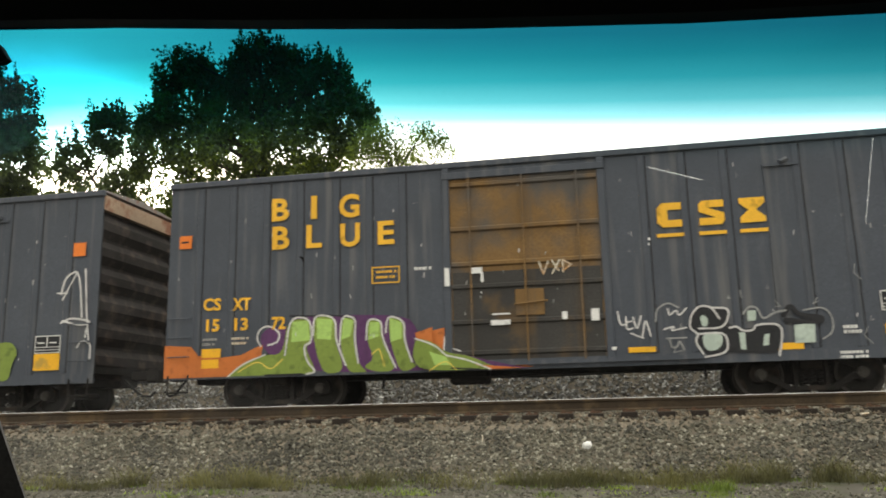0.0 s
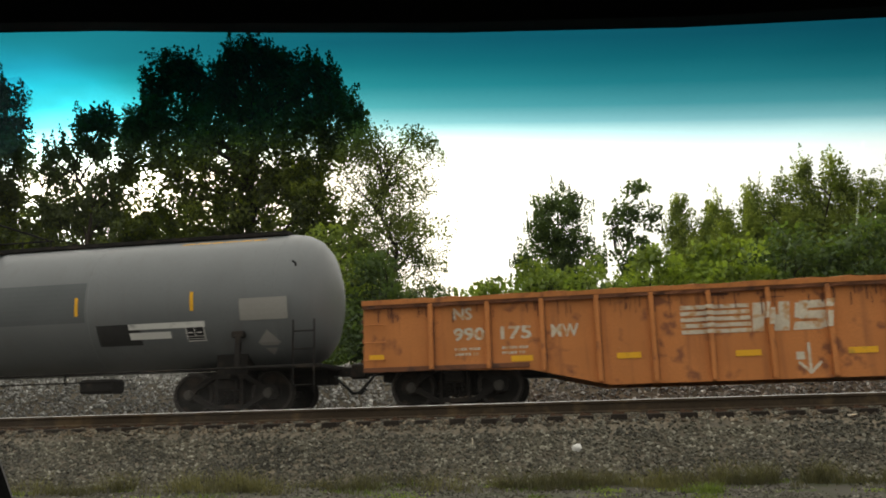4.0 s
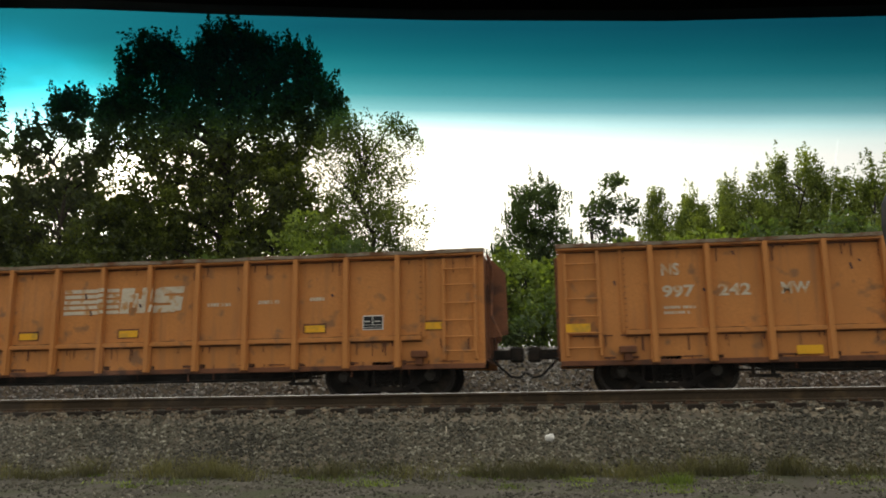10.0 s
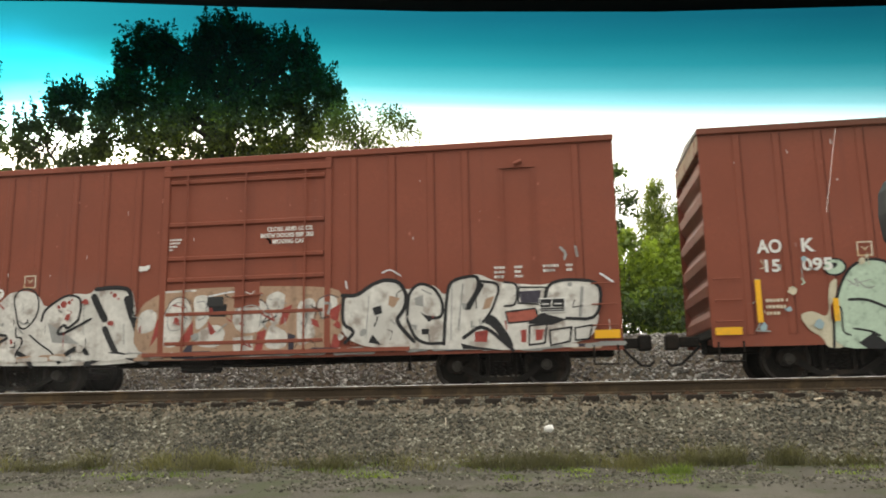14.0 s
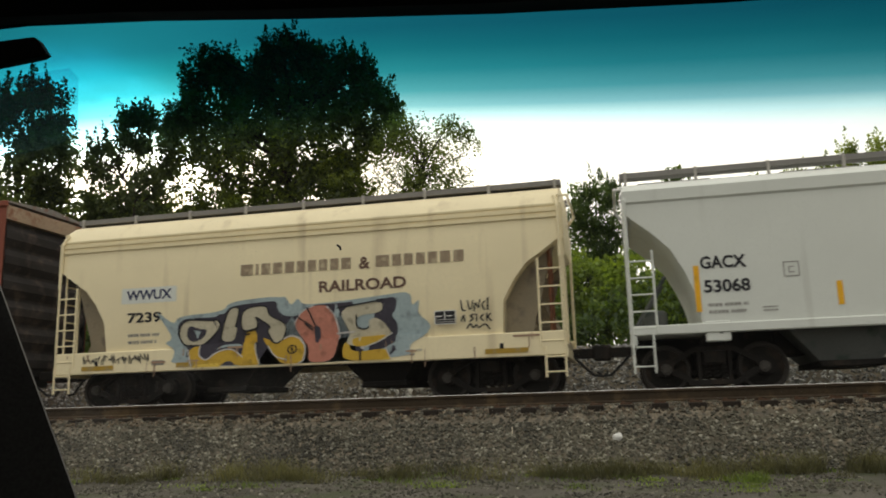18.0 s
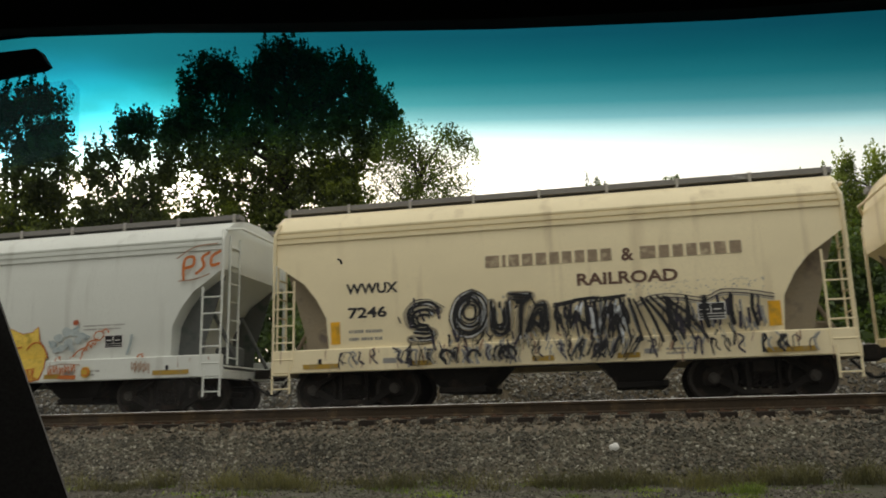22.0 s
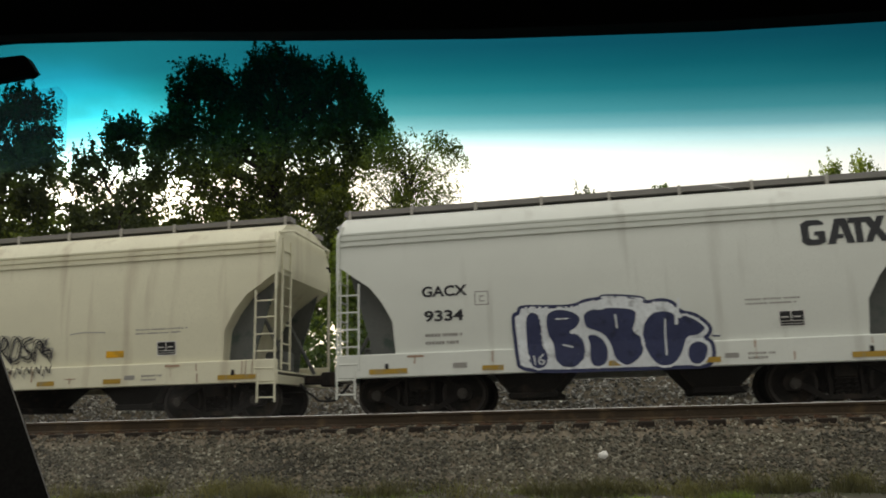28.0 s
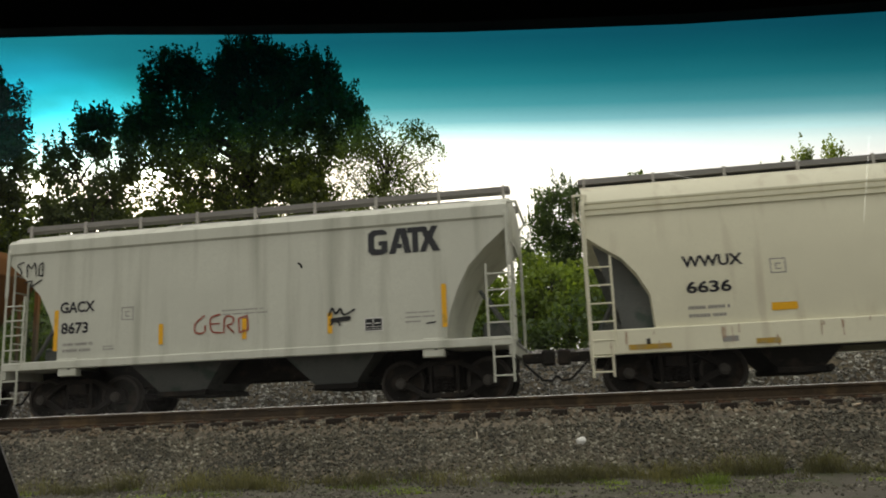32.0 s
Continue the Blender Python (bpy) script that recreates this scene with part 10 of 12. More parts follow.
    Decal(box_side).bar(14.0, 14.55, 1.1, 1.28).bar(14.02, 14.55, 0.84, 1.06).put("placard", M_YELLOW, car, "yellow painted panel")
    small_print(car, 10.0, 3.1, (0.05, 0.05), M_WHITE_PAINT, box_side, 0.1)
    spray(car, BOX, paint_green_piece, paint_silver_piece)
    spray(car, BOX - 0.075, paint_green_tail)
    Shape().box(6.17, 9.08, -1.563, -1.557, 0.85, 2.62).put("door_panel", M_DOOR_LOW, car, "overpainted grey lower door")
    wear(car, BOX, 0.2, 15.0, 0.95, 4.7, ("dim", "white"), 60, 61)
    haze(car, BOX, 10.0, 14.0, 1.0, 2.4, "dim", 10, 62)


def grey_tank():
    car = start_car("tank_car", "long grey tank car with manway and yellow marks", "tank car", 7.52)
    tank_car(car, M_TANK)
    lettering(car, "UTLX 910226", 1.85, 2.02, 0.19, M_GOLD_PAINT, tank_side, 2.0)
    small_print(car, 2.1, 1.9, (1.5, 1.3, 1.4), M_DIM_PAINT, tank_side, 0.12, 0.05)
    Decal(tank_side, 0.004).bar(3.6, 9.6, 1.08, 1.98).put("paint_patch", M_TANK_BLACK, car, "black painted patch")
    Decal(tank_side, 0.002).bar(5.7, 13.75, 2.06, 2.93).put("paint_patch", M_TANK_PATCH, car, "darker grey painted patch")
    Decal(lambda x, z: -math.sqrt(1.47 ** 2 - (z - TANK_Z) ** 2), 0.012).bar(0.66, 0.76, 2.0, 2.78).put("reflector", M_YELLOW, car, "yellow reflective strip")
    for x in (3.98, 7.65, 10.9, 13.52, 16.2):
        Decal(tank_side, 0.012).bar(x, x + 0.08, 2.2, 2.6).put("reflector", M_YELLOW, car, "yellow reflective strip")
    d = Decal(tank_side, 0.01)
    d.stroke([(4.6, 2.05), (4.85, 2.05), (4.85, 2.28), (4.6, 2.28)], 0.02, True).stroke([(4.7, 2.2), (4.7, 2.12)], 0.02)
    d.put("stencil", M_DIM_PAINT, car, "small framed stencil")
    Decal(tank_side, 0.006).bar(14.0, 15.0, 1.55, 1.98).put("paint_patch", M_TANK_BLACK, car)
    Decal(tank_side, 0.009).bar(14.75, 16.5, 1.86, 1.98).bar(14.75, 15.7, 1.66, 1.8).put("stencil", M_WHITE_PAINT, car, "white stencil bars")
    stencil_panel(car, 16.05, 1.58, 0.42, 0.3, tank_side)
    Decal(tank_side, 0.009).bar(17.3, 18.35, 1.95, 2.4).put("stencil", M_DIM_PAINT, car, "grey inspection panel")
    small_print(car, 17.35, 2.36, (0.95, 0.95, 0.95, 0.95), M_WHITE_PAINT, tank_side, 0.11, 0.04)
    small_print(car, 15.6, 3.82, (2.0,), M_GOLD_PAINT, tank_side, 0.1, 0.04)
    Decal(tank_side, 0.012).poly([(17.6, 1.5), (17.85, 1.25), (18.1, 1.5), (17.85, 1.75)]).put("placard", M_DIM_PAINT, car, "grey diamond placard")


def gondolas():
    car = start_car("low_gondola", "low orange fishbelly gondola with dented rim", "gondola", 27.51)
    low_gondola(car, M_ORANGE_A, M_ORANGE_RUST)
    lettering(car, "NS", 1.83, 1.74, 0.22, M_PALE_PAINT, low_side, 0.38)
    for text, x, w in (("990", 1.83, 0.62), ("175", 2.76, 0.6), ("MW", 3.74, 0.53)):
        lettering(car, text, x, 1.33, 0.23, M_PALE_PAINT, low_side, w)
    small_print(car, 1.85, 1.18, (0.5, 0.45), M_PALE_PAINT, low_side)
    small_print(car, 2.78, 1.18, (0.5, 0.45), M_PALE_PAINT, low_side)
    striped_mark(car, 6.17, 1.26, M_PALE_PAINT, low_side, [6.69, 7.75, 8.79], lambda x, z: -1.622)
    for x, z, w in ((0.12, 1.0, 0.3), (2.95, 0.88, 0.42), (4.95, 0.86, 0.45), (7.1, 0.82, 0.45), (9.05, 0.8, 0.5), (11.35, 0.78, 0.5), (14.4, 1.28, 0.42)):
        reflector(car, x, z, w, 0.11 if x < 14 else 0.2, low_side)
    stencil_panel(car, 13.34, 1.33, 0.42, 0.32, low_side)
    Decal(low_side).bar(13.78, 14.06, 0.98, 1.24).bar(14.4, 14.85, 0.98, 1.05).put("stencil", M_PALE_PAINT, car)
    d = Decal(low_side)
    d.stroke([(8.38, 1.0), (8.38, 0.5)], 0.05).stroke([(8.2, 0.66), (8.38, 0.48), (8.56, 0.66)], 0.05).bar(8.15, 8.3, 0.72, 0.86)
    d.put("arrow", M_PALE_PAINT, car, "white painted arrow")
    rust_runs(car, -1.506, 0.2, 15.2, (2.06, 2.06, 2.0, 1.9), 110, 88, "rust", 0.05)
    rng = random.Random(4)
    for k, (s, mat, number, faded) in enumerate(((44.45, M_ORANGE_A, ("997", "130", "MW"), M_PALE_PAINT), (62.1, M_ORANGE_B, ("997", "282", "MW"), M_PALE_PAINT), (79.7, M_ORANGE_B, ("997", "242", "MW"), M_PALE_PAINT))):
        car = start_car("high_gondola", ("tall orange ribbed gondola with rust scars and pale mark", "tall pale orange ribbed gondola with faded mark", "tall pale orange gondola with a torn end")[k], "gondola", s)
        high_gondola(car, mat, M_ORANGE_RUST)
        lettering(car, "NS", 1.97, 2.26, 0.22, M_PALE_PAINT, gon_side, 0.34)
        for text, x in zip(number, (1.97, 3.0, 4.14)):
            lettering(car, text, x, 1.84, 0.21, M_PALE_PAINT, gon_side, 0.6 if text != "MW" else 0.52)
        small_print(car, 1.98, 1.66, (0.6, 0.5), M_PALE_PAINT, gon_side)
        striped_mark(car, 7.18, 1.84, faded, gon_side, GON_POSTS, lambda x, z: -1.602)
        stencil_panel(car, 13.7, 1.36, 0.42, 0.29, gon_side)
        if k < 2:
            for x in (0.95, 3.06, 6.2, 9.3 if k == 0 else 8.47, 12.5, 14.95):
                reflector(car, x, 1.34 if x > 1 else 1.42, 0.42, 0.14 if x > 1 else 0.2, gon_side, border=M_ORANGE_RUST)
        else:
            for x, z in ((0.12, 1.2), (4.29, 0.7), (8.45, 0.7), (11.6, 0.7), (15.6, 1.2)):
                reflector(car, x, z, 0.46, 0.16, lambda u, w: -1.54)
        small_print(car, 10.4, 2.0, (0.5,), M_PALE_PAINT, gon_side, h=0.07)
        small_print(car, 11.5, 2.02, (0.45,), M_PALE_PAINT, gon_side, h=0.07)
        small_print(car, 12.6, 2.05, (0.3,), M_PALE_PAINT, gon_side, h=0.07)
        if k == 0:
            sp = Spray(car, -1.46)
            for x, z in ((5.1, 1.6), (10.45, 1.58)):
                sp.line("white", [(x, z + 0.3), (x + 0.06, z), (x + 0.02, z + 0.15), (x + 0.14, z + 0.26)], 0.04)
                sp.line("white", [(x + 0.03, z + 0.14), (x + 0.12, z + 0.02), (x + 0.18, z + 0.18), (x + 0.16, z + 0.03), (x + 0.25, z + 0.06), (x + 0.26, z + 0.22)], 0.035)
                sp.line("white", [(x + 0.32, z + 0.02), (x + 0.37, z + 0.32), (x + 0.45, z + 0.28), (x + 0.36, z + 0.17), (x + 0.44, z + 0.1), (x + 0.32, z + 0.02)], 0.035)
            for j in range(26):
                x, z = rng.choice((5.5, 6.4, 7.6, 8.6, 9.4, 3.4, 12.9)) + rng.uniform(-0.4, 0.4), rng.uniform(2.2, 2.75)
                sp.line("dark", [(x, z), (x + rng.uniform(0.02, 0.12), z - 0.08), (x + rng.uniform(0.05, 0.22), z - rng.uniform(0.1, 0.2))], rng.uniform(0.02, 0.06))
            sp.line("dark", [(5.35, 2.4), (5.42, 2.25), (5.62, 2.3), (5.64, 2.5)], 0.07)
            sp.done()
        else:
            sp = Spray(car, -1.46)
            for j in range(14):
                x, z = rng.uniform(1, 14), rng.uniform(1.9, 2.75)
                sp.line("dark", [(x, z), (x + 0.02, z - rng.uniform(0.02, 0.1))], rng.uniform(0.02, 0.05))
            sp.done()
        rust_runs(car, -1.456, 0.2, 15.9, (2.78, 2.78, 1.14, 1.14, 1.14, 0.72), (150, 110, 110)[k], 90 + k)
        bent_ladder(car, 16.15, 1, k + 7)


SILL_FACE = -1.594


def red_boxcars():
    posts = [0.7, 1.44, 2.2, 2.95, 3.74, 4.45, 5.2, 9.9, 10.7, 11.5, 12.2, 14.4]
    for s, mark, pieces in ((97.62, ("111", "879"), (paint_chrome_piece, paint_chrome_door, paint_chrome_right)), (114.4, ("15", "095"), (paint_teal_piece, paint_teal_right))):
        first = s < 100
        car = start_car("red_boxcar", "red-brown boxcar with %s spray paint along its foot" % ("silver and black" if first else "pale green and blue"), "boxcar", s)
        boxcar(car, M_RED, M_ROOF, M_RED, posts, (5.78, 9.45), (12.9, 13.6), seam_mat=M_SEAM_SHADOW_RED)
        x0 = 0.92
        lettering(car, "AO", x0, 2.42, 0.24, M_WHITE_PAINT, box_side, 0.45)
        lettering(car, "K", x0 + 0.8, 2.42, 0.24, M_WHITE_PAINT, box_side, 0.24)
        lettering(car, mark[0], 1.04, 2.06, 0.22, M_WHITE_PAINT, box_side, 0.4 if first else 0.28)
        lettering(car, mark[1], 1.7, 2.06, 0.22, M_WHITE_PAINT, box_side, 0.54)
        d = Decal(box_side)
        d.stroke([(2.7, 2.3), (2.95, 2.3), (2.95, 2.55), (2.7, 2.55)], 0.025, True).stroke([(2.78, 2.46), (2.83, 2.4), (2.88, 2.46)], 0.02)
        d.put("stencil", M_PALE_PAINT, car, "small framed stencil")
        door_plane = lambda x, z: -1.615
        for text, x, z, w in (("CLOSE AND LOCK", 8.1, 3.27, 0.98), ("BOTH DOORS BEFORE", 7.97, 3.14, 1.12), ("MOVING CAR", 8.22, 3.01, 0.7)):
            lettering(car, text, x, z, 0.085, M_WHITE_PAINT, door_plane, w)
        small_print(car, 5.98, 3.2, (0.3, 0.22, 0.16, 0.1), M_WHITE_PAINT, door_plane, 0.07, 0.04)
        small_print(car, 12.75, 2.36, (0.2, 0.2, 0.2), M_WHITE_PAINT, box_side, 0.09, 0.05)
        small_print(car, 13.15, 2.36, (0.15, 0.15, 0.15), M_WHITE_PAINT, box_side, 0.09, 0.05)
        small_print(car, 13.7, 2.36, (0.3, 0.25), M_WHITE_PAINT, box_side, 0.09, 0.05)
        small_print(car, 14.15, 2.36, (0.12, 0.12), M_WHITE_PAINT, box_side, 0.09, 0.05)
        Decal(box_side).bar(5.3, 5.5, 2.56, 2.66).bar(5.46, 5.54, 2.6, 2.68).put("stencil", M_WHITE_PAINT, car)
        spray(car, BOX, *pieces)
        wear(car, BOX, 0.2, 15.0, 2.5, 4.7, ("white", "pink"), 30, 70 + first)
        if first:
            sill = Spray(car, SILL_FACE, "sill_paint", "grey paint smeared along the sill")
            rngs = random.Random(31)
            for k in range(58):
                x = 0.75 + 0.245 * k
                c = rngs.choice(("silver", "silver", "dim", "tan")) if x < 5.7 else rngs.choice(("ink", "ink", "dim", "dim", "tan", "silver"))
                sill.line(c, [(x, 0.785 + rngs.uniform(-0.03, 0.03)), (x + rngs.uniform(0.3, 0.55), 0.785 + rngs.uniform(-0.03, 0.03))], rngs.uniform(0.05, 0.13))
            sill.done()
            splatter(car, BOX - 0.03, ((0.6, 5.6), (6.0, 9.3), (9.6, 15.0)), 0.95, 2.1, ("dim", "red", "black", "silver"), 110, 81)
        else:
            splatter(car, BOX - 0.03, ((0.8, 6.9), (8.4, 14.6)), 0.95, 2.35, ("cream", "tan", "teal", "dim", "steel", "dim"), 90, 82)
        high = lambda x, z: -1.63
        if first:
            stencil_panel(car, 13.6, 1.42, 0.5, 0.28, high)
            Decal(door_plane).bar(6.85, 7.2, 1.76, 1.96).put("placard", M_TANK_BLACK, car, "dark metal plate")
        else:
            for x, z, h in ((0.82, 1.11, 0.8), (2.16, 1.1, 0.42), (3.75, 1.05, 0.4), (5.2, 1.05, 0.4), (6.04, 1.38, 0.42), (9.04, 1.39, 0.46), (9.88, 1.1, 0.45), (11.3, 1.12, 0.44), (12.55, 1.1, 0.44), (14.24, 1.14, 0.84)):
                reflector(car, x, z, 0.1, h, high)
            stencil_panel(car, 13.55, 1.52, 0.5, 0.28, high)
            small_print(car, 1.0, 1.55, (0.4, 0.35, 0.3), M_PALE_PAINT, box_side, 0.12, 0.06)
            Decal(door_plane).bar(7.35, 7.55, 1.5, 1.7).put("stencil", M_WHITE_PAINT, car)
            small_print(car, 7.3, 2.1, (0.6,), M_WHITE_PAINT, door_plane, 0.08, 0.05)
            small_print(car, 5.35, 2.72, (0.25, 0.25, 0.25), M_PALE_PAINT, box_side, 0.1, 0.05)
        reflector(car, 0.05, 0.9, 0.48, 0.14, high)
        reflector(car, 14.62, 0.9, 0.48, 0.16, high)


def hopper_marks(car, letters, number, side, x=1.66, mat=None, w=1.0, wn=0.78):
    w, wn = w * 1.1, wn * 1.05
    lettering(car, letters, x, 2.36, 0.2, mat or M_BLACK_PAINT, side, w)
    lettering(car, number, x + 0.04, 1.87, 0.2, M_BLACK_PAINT, side, wn)
    small_print(car, x + 0.05, 1.62, (0.75, 0.7), M_DIM_PAINT, side, 0.15, 0.06)


def sill_details(car, side, length, rng, grime=26):
    rust_runs(car, lambda x, z: -1.623, 0.2, length - 0.2, (1.24, 1.2, 1.0), grime, rng.randrange(9999), "tan", 0.08)
    rng.randrange(9999)
    low = lambda x, z: -1.622
    for x, w in ((0.72, 0.78), (3.0, 0.42), (5.4, 0.42), (7.0, 0.42), (9.65, 0.85)):
        reflector(car, x, 0.86, w, 0.1, low, M_YELLOW_DIRTY)
    small_print(car, 7.9, 1.02, (0.5, 0.4), M_DIM_PAINT, low, 0.08, 0.04)
    Decal(low).bar(2.42, 2.7, 0.93, 1.03).bar(7.5, 7.74, 0.93, 1.02).put("stencil", M_DIM_PAINT, car)
    for x in (1.05, 9.95):
        Decal(low, 0.012).bar(x, x + 0.07, 0.95, 1.06).put("lift_hole", M_PANEL_BLACK, car)


def hoppers():
    rng = random.Random(6)

    def begin(label, s):
        return start_car("covered_hopper", label, "hopper car", s)
    rs = round_side

    def body(x, z):
        return -1.623 if z < 1.32 else round_side(x, z) - 0.012
    # cream, gold piece
    car = begin("cream covered hopper with gold and pink spray paint", 131.13)
    round_hopper(car, M_CREAM, M_SHADE, M_BOARD)
    Decal(rs, 0.005).bar(1.62, 2.95, 2.28, 2.62).put("paint_patch", M_PALE, car, "white patch under the letters")
    hopper_marks(car, "WWUX", "7239", rs, 1.74, SPRAY["navy"])
    name_blocks(car, "winnnoooon", 4.45, 6.91, 2.73, 2.97, rs)
    lettering(car, "&", 7.09, 2.72, 0.24, M_BROWN_INK, rs, 0.24)
    name_blocks(car, "woooonn", 7.45, 9.29, 2.73, 2.97, rs)
    lettering(car, "RAILROAD", 6.22, 2.28, 0.22, M_BROWN_INK, rs, 1.87)
    rngs = random.Random(77)
    d = Decal(lambda x, z: -1.623)
    for k in range(26):
        u = 0.75 + 0.062 * k + rngs.uniform(-0.02, 0.02)
        d.stroke([(u, rngs.uniform(0.98, 1.08)), (u + rngs.uniform(-0.03, 0.05), rngs.uniform(1.08, 1.2)), (u + 0.05, rngs.uniform(1.0, 1.15))], 0.02)
    d.put("scrawl", M_BLACK_PAINT, car, "black scrawl along the sill")
    spray(car, body, paint_gold_piece)
    ladder(car, -1.25, -0.8, ROUND_LEN - 0.3, 1.05, 3.3, 6, M_ORANGE_RUST, "rusty_ladder", 0.03, True)
    stencil_panel(car, 8.66, 1.48, 0.44, 0.28, lambda x, z: -1.64)
    sill_details(car, rs, ROUND_LEN, rng)
    # pale grey, arched ends
    car = begin("pale grey covered hopper with arched ends and yellow strips", 143.56)
    arc_hopper(car, M_PALE, M_SHADE_GREY, M_BOARD)
    arc_marks(car, "GACX", "53068")
    # pale grey, yellow piece
    car = begin("pale grey covered hopper with yellow spray paint", 155.9)
    round_hopper(car, M_PALE, M_SHADE_GREY, M_BOARD)
    hopper_marks(car, "WWUX", "1054", rs, 1.66, wn=0.7)
    tick(car, 2.8, 2.1, rs)
    spray(car, body, paint_yellow_piece)
    stencil_panel(car, 8.42, 1.48, 0.45, 0.29, rs)
    small_print(car, 7.9, 2.0, (1.0, 0.9), M_DIM_PAINT, rs, 0.08, 0.03)
    sill_details(car, rs, ROUND_LEN, rng, 6)
    # cream, dark scribble
    car = begin("cream covered hopper with dark smeared spray paint", 168.24)
    round_hopper(car, M_CREAM, M_SHADE, M_BOARD)
    hopper_marks(car, "WWUX", "7246", rs, 1.64)
    name_blocks(car, "winnnoooon", 4.55, 7.01, 2.73, 2.97, rs)
    lettering(car, "&", 7.19, 2.72, 0.24, M_BROWN_INK, rs, 0.24)
    name_blocks(car, "woooonn", 7.55, 9.39, 2.73, 2.97, rs)
    lettering(car, "RAILROAD", 6.33, 2.28, 0.22, M_BROWN_INK, rs, 1.88)
    spray(car, body, paint_scribble)
    stencil_panel(car, 8.5, 1.5, 0.5, 0.32, lambda x, z: -1.69)
    sill_details(car, rs, ROUND_LEN, rng)
    Decal(rs, 0.01).bar(9.75, 9.97, 1.35, 1.8).bar(1.3, 1.5, 1.35, 1.8).put("reflector", M_YELLOW, car, "yellow reflective strip")
    # cream, chevrons
    car = begin("cream covered hopper with maroon chevron mark and red scrawl", 180.6)
    round_hopper(car, M_CREAM, M_SHADE, M_BOARD)
    hopper_marks(car, "WWUX", "4460", rs, 1.64)
    d = Decal(rs, 0.01)
    for a_, b_ in (((3.34, 2.88), (3.62, 2.14)), ((3.62, 2.14), (3.8, 2.5)), ((3.8, 2.5), (3.98, 2.14)), ((3.98, 2.14), (4.12, 2.5)), ((4.12, 2.5), (4.3, 2.12)), ((4.3, 2.12), (4.66, 2.94)), ((3.82, 2.94), (4.1, 2.5)), ((4.14, 2.94), (3.86, 2.5))):
        d.stroke([a_, b_], 0.1)
    d.put("chevron_mark", M_MAROON, car, "maroon chevron mark")
    name_blocks(car, "winnnoooon", 6.37, 8.9, 2.73, 2.97, rs)
    lettering(car, "&", 9.02, 2.72, 0.24, M_BROWN_INK, rs, 0.2)
    name_blocks(car, "woooonn", 6.82, 8.6, 2.34, 2.57, rs)
    spray(car, body, paint_red_scrawl)
    small_print(car, 6.45, 2.02, (0.8, 1.0, 1.0, 0.9, 0.9), M_DIM_PAINT, rs, 0.1, 0.04)
    stencil_panel(car, 8.43, 1.42, 0.42, 0.28, rs)
    sill_details(car, rs, ROUND_LEN, rng)
    # rust-stained
    car = begin("rust-stained orange covered hopper", 193.3)
    round_hopper(car, M_AMBER, M_SHADE, M_BOARD)
    hopper_marks(car, "CEFX", "84205", rs, 1.78, w=0.62, wn=0.74)
    tick(car, 3.28, 2.2, rs)
    Decal(rs, 0.01).bar(3.26, 3.72, 1.46, 1.6).put("reflector", M_YELLOW, car, "yellow reflective strip")
    stencil_panel(car, 8.2, 1.42, 0.45, 0.3, rs)
    sill_details(car, rs, ROUND_LEN, rng)
    # buff, black script
    car = begin("buff covered hopper with black script tag", 205.5)
    round_hopper(car, M_BUFF, M_SHADE_GREY, M_BOARD, 10.95)
    hopper_marks(car, "WWUX", "6638", rs, 1.87, w=1.06)
    tick(car, 3.42, 2.2, rs)
    spray(car, body, paint_script_tag)
    for x in (3.4, 7.0):
        Decal(rs, 0.01).bar(x, x + 0.42, 1.42, 1.56).put("reflector", M_YELLOW, car, "yellow reflective strip")
    stencil_panel(car, 8.2, 1.42, 0.45, 0.3, rs)
    small_print(car, 7.7, 2.0, (1.2, 1.1), M_DIM_PAINT, rs, 0.08, 0.03)
    sill_details(car, rs, 10.95, rng)
    # pale grey, navy piece
    car = begin("pale grey covered hopper with navy and white spray paint", 217.7)
    round_hopper(car, M_PALE, M_SHADE_GREY, M_BOARD)
    hopper_marks(car, "GACX", "9334", rs, 1.82, w=0.84, wn=0.76)
    tick(car, 2.9, 2.15, rs)
    owner_mark(car, 9.05, 2.93, 1.5, 0.48, M_CHARCOAL, rs)
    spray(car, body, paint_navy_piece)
    stencil_panel(car, 8.5, 1.46, 0.45, 0.3, rs)
    small_print(car, 7.95, 2.0, (1.0, 0.9), M_DIM_PAINT, rs, 0.08, 0.03)
    sill_details(car, rs, ROUND_LEN, rng, 6)
    # ribbed, rusting
    car = begin("rusty brown ribbed covered hopper with open ends", 230.27)
    ribbed_hopper(car, M_BROWN, M_FRAME, M_BOARD)
    lettering(car, "CR", 1.58, 2.42, 0.22, M_BROWN_INK, rib_side, 0.42)
    lettering(car, "DX", 2.45, 2.42, 0.22, M_BROWN_INK, rib_side, 0.4)
    lettering(car, "10", 2.42, 1.96, 0.2, M_BROWN_INK, rib_side, 0.26)
    Decal(rib_side).bar(2.5, 2.86, 1.5, 1.72).bar(1.62, 1.8, 1.34, 1.48).bar(8.72, 8.9, 1.46, 1.6).bar(8.9, 9.14, 1.68, 1.78).put("stencil", M_PALE_PAINT, car, "pale stencil panels")
    stencil_panel(car, 7.86, 1.5, 0.44, 0.36, rib_side)
    Decal(rib_side).bar(0.48, 1.1, 3.56, 3.64).put("stencil", M_PALE_PAINT, car)
    posts = lambda x, z: -1.602
    for x, z, h in ((1.29, 1.32, 0.9), (3.98, 1.3, 0.44), (6.67, 1.3, 0.46), (9.37, 1.31, 0.9)):
        reflector(car, x, z, 0.1, h, posts)
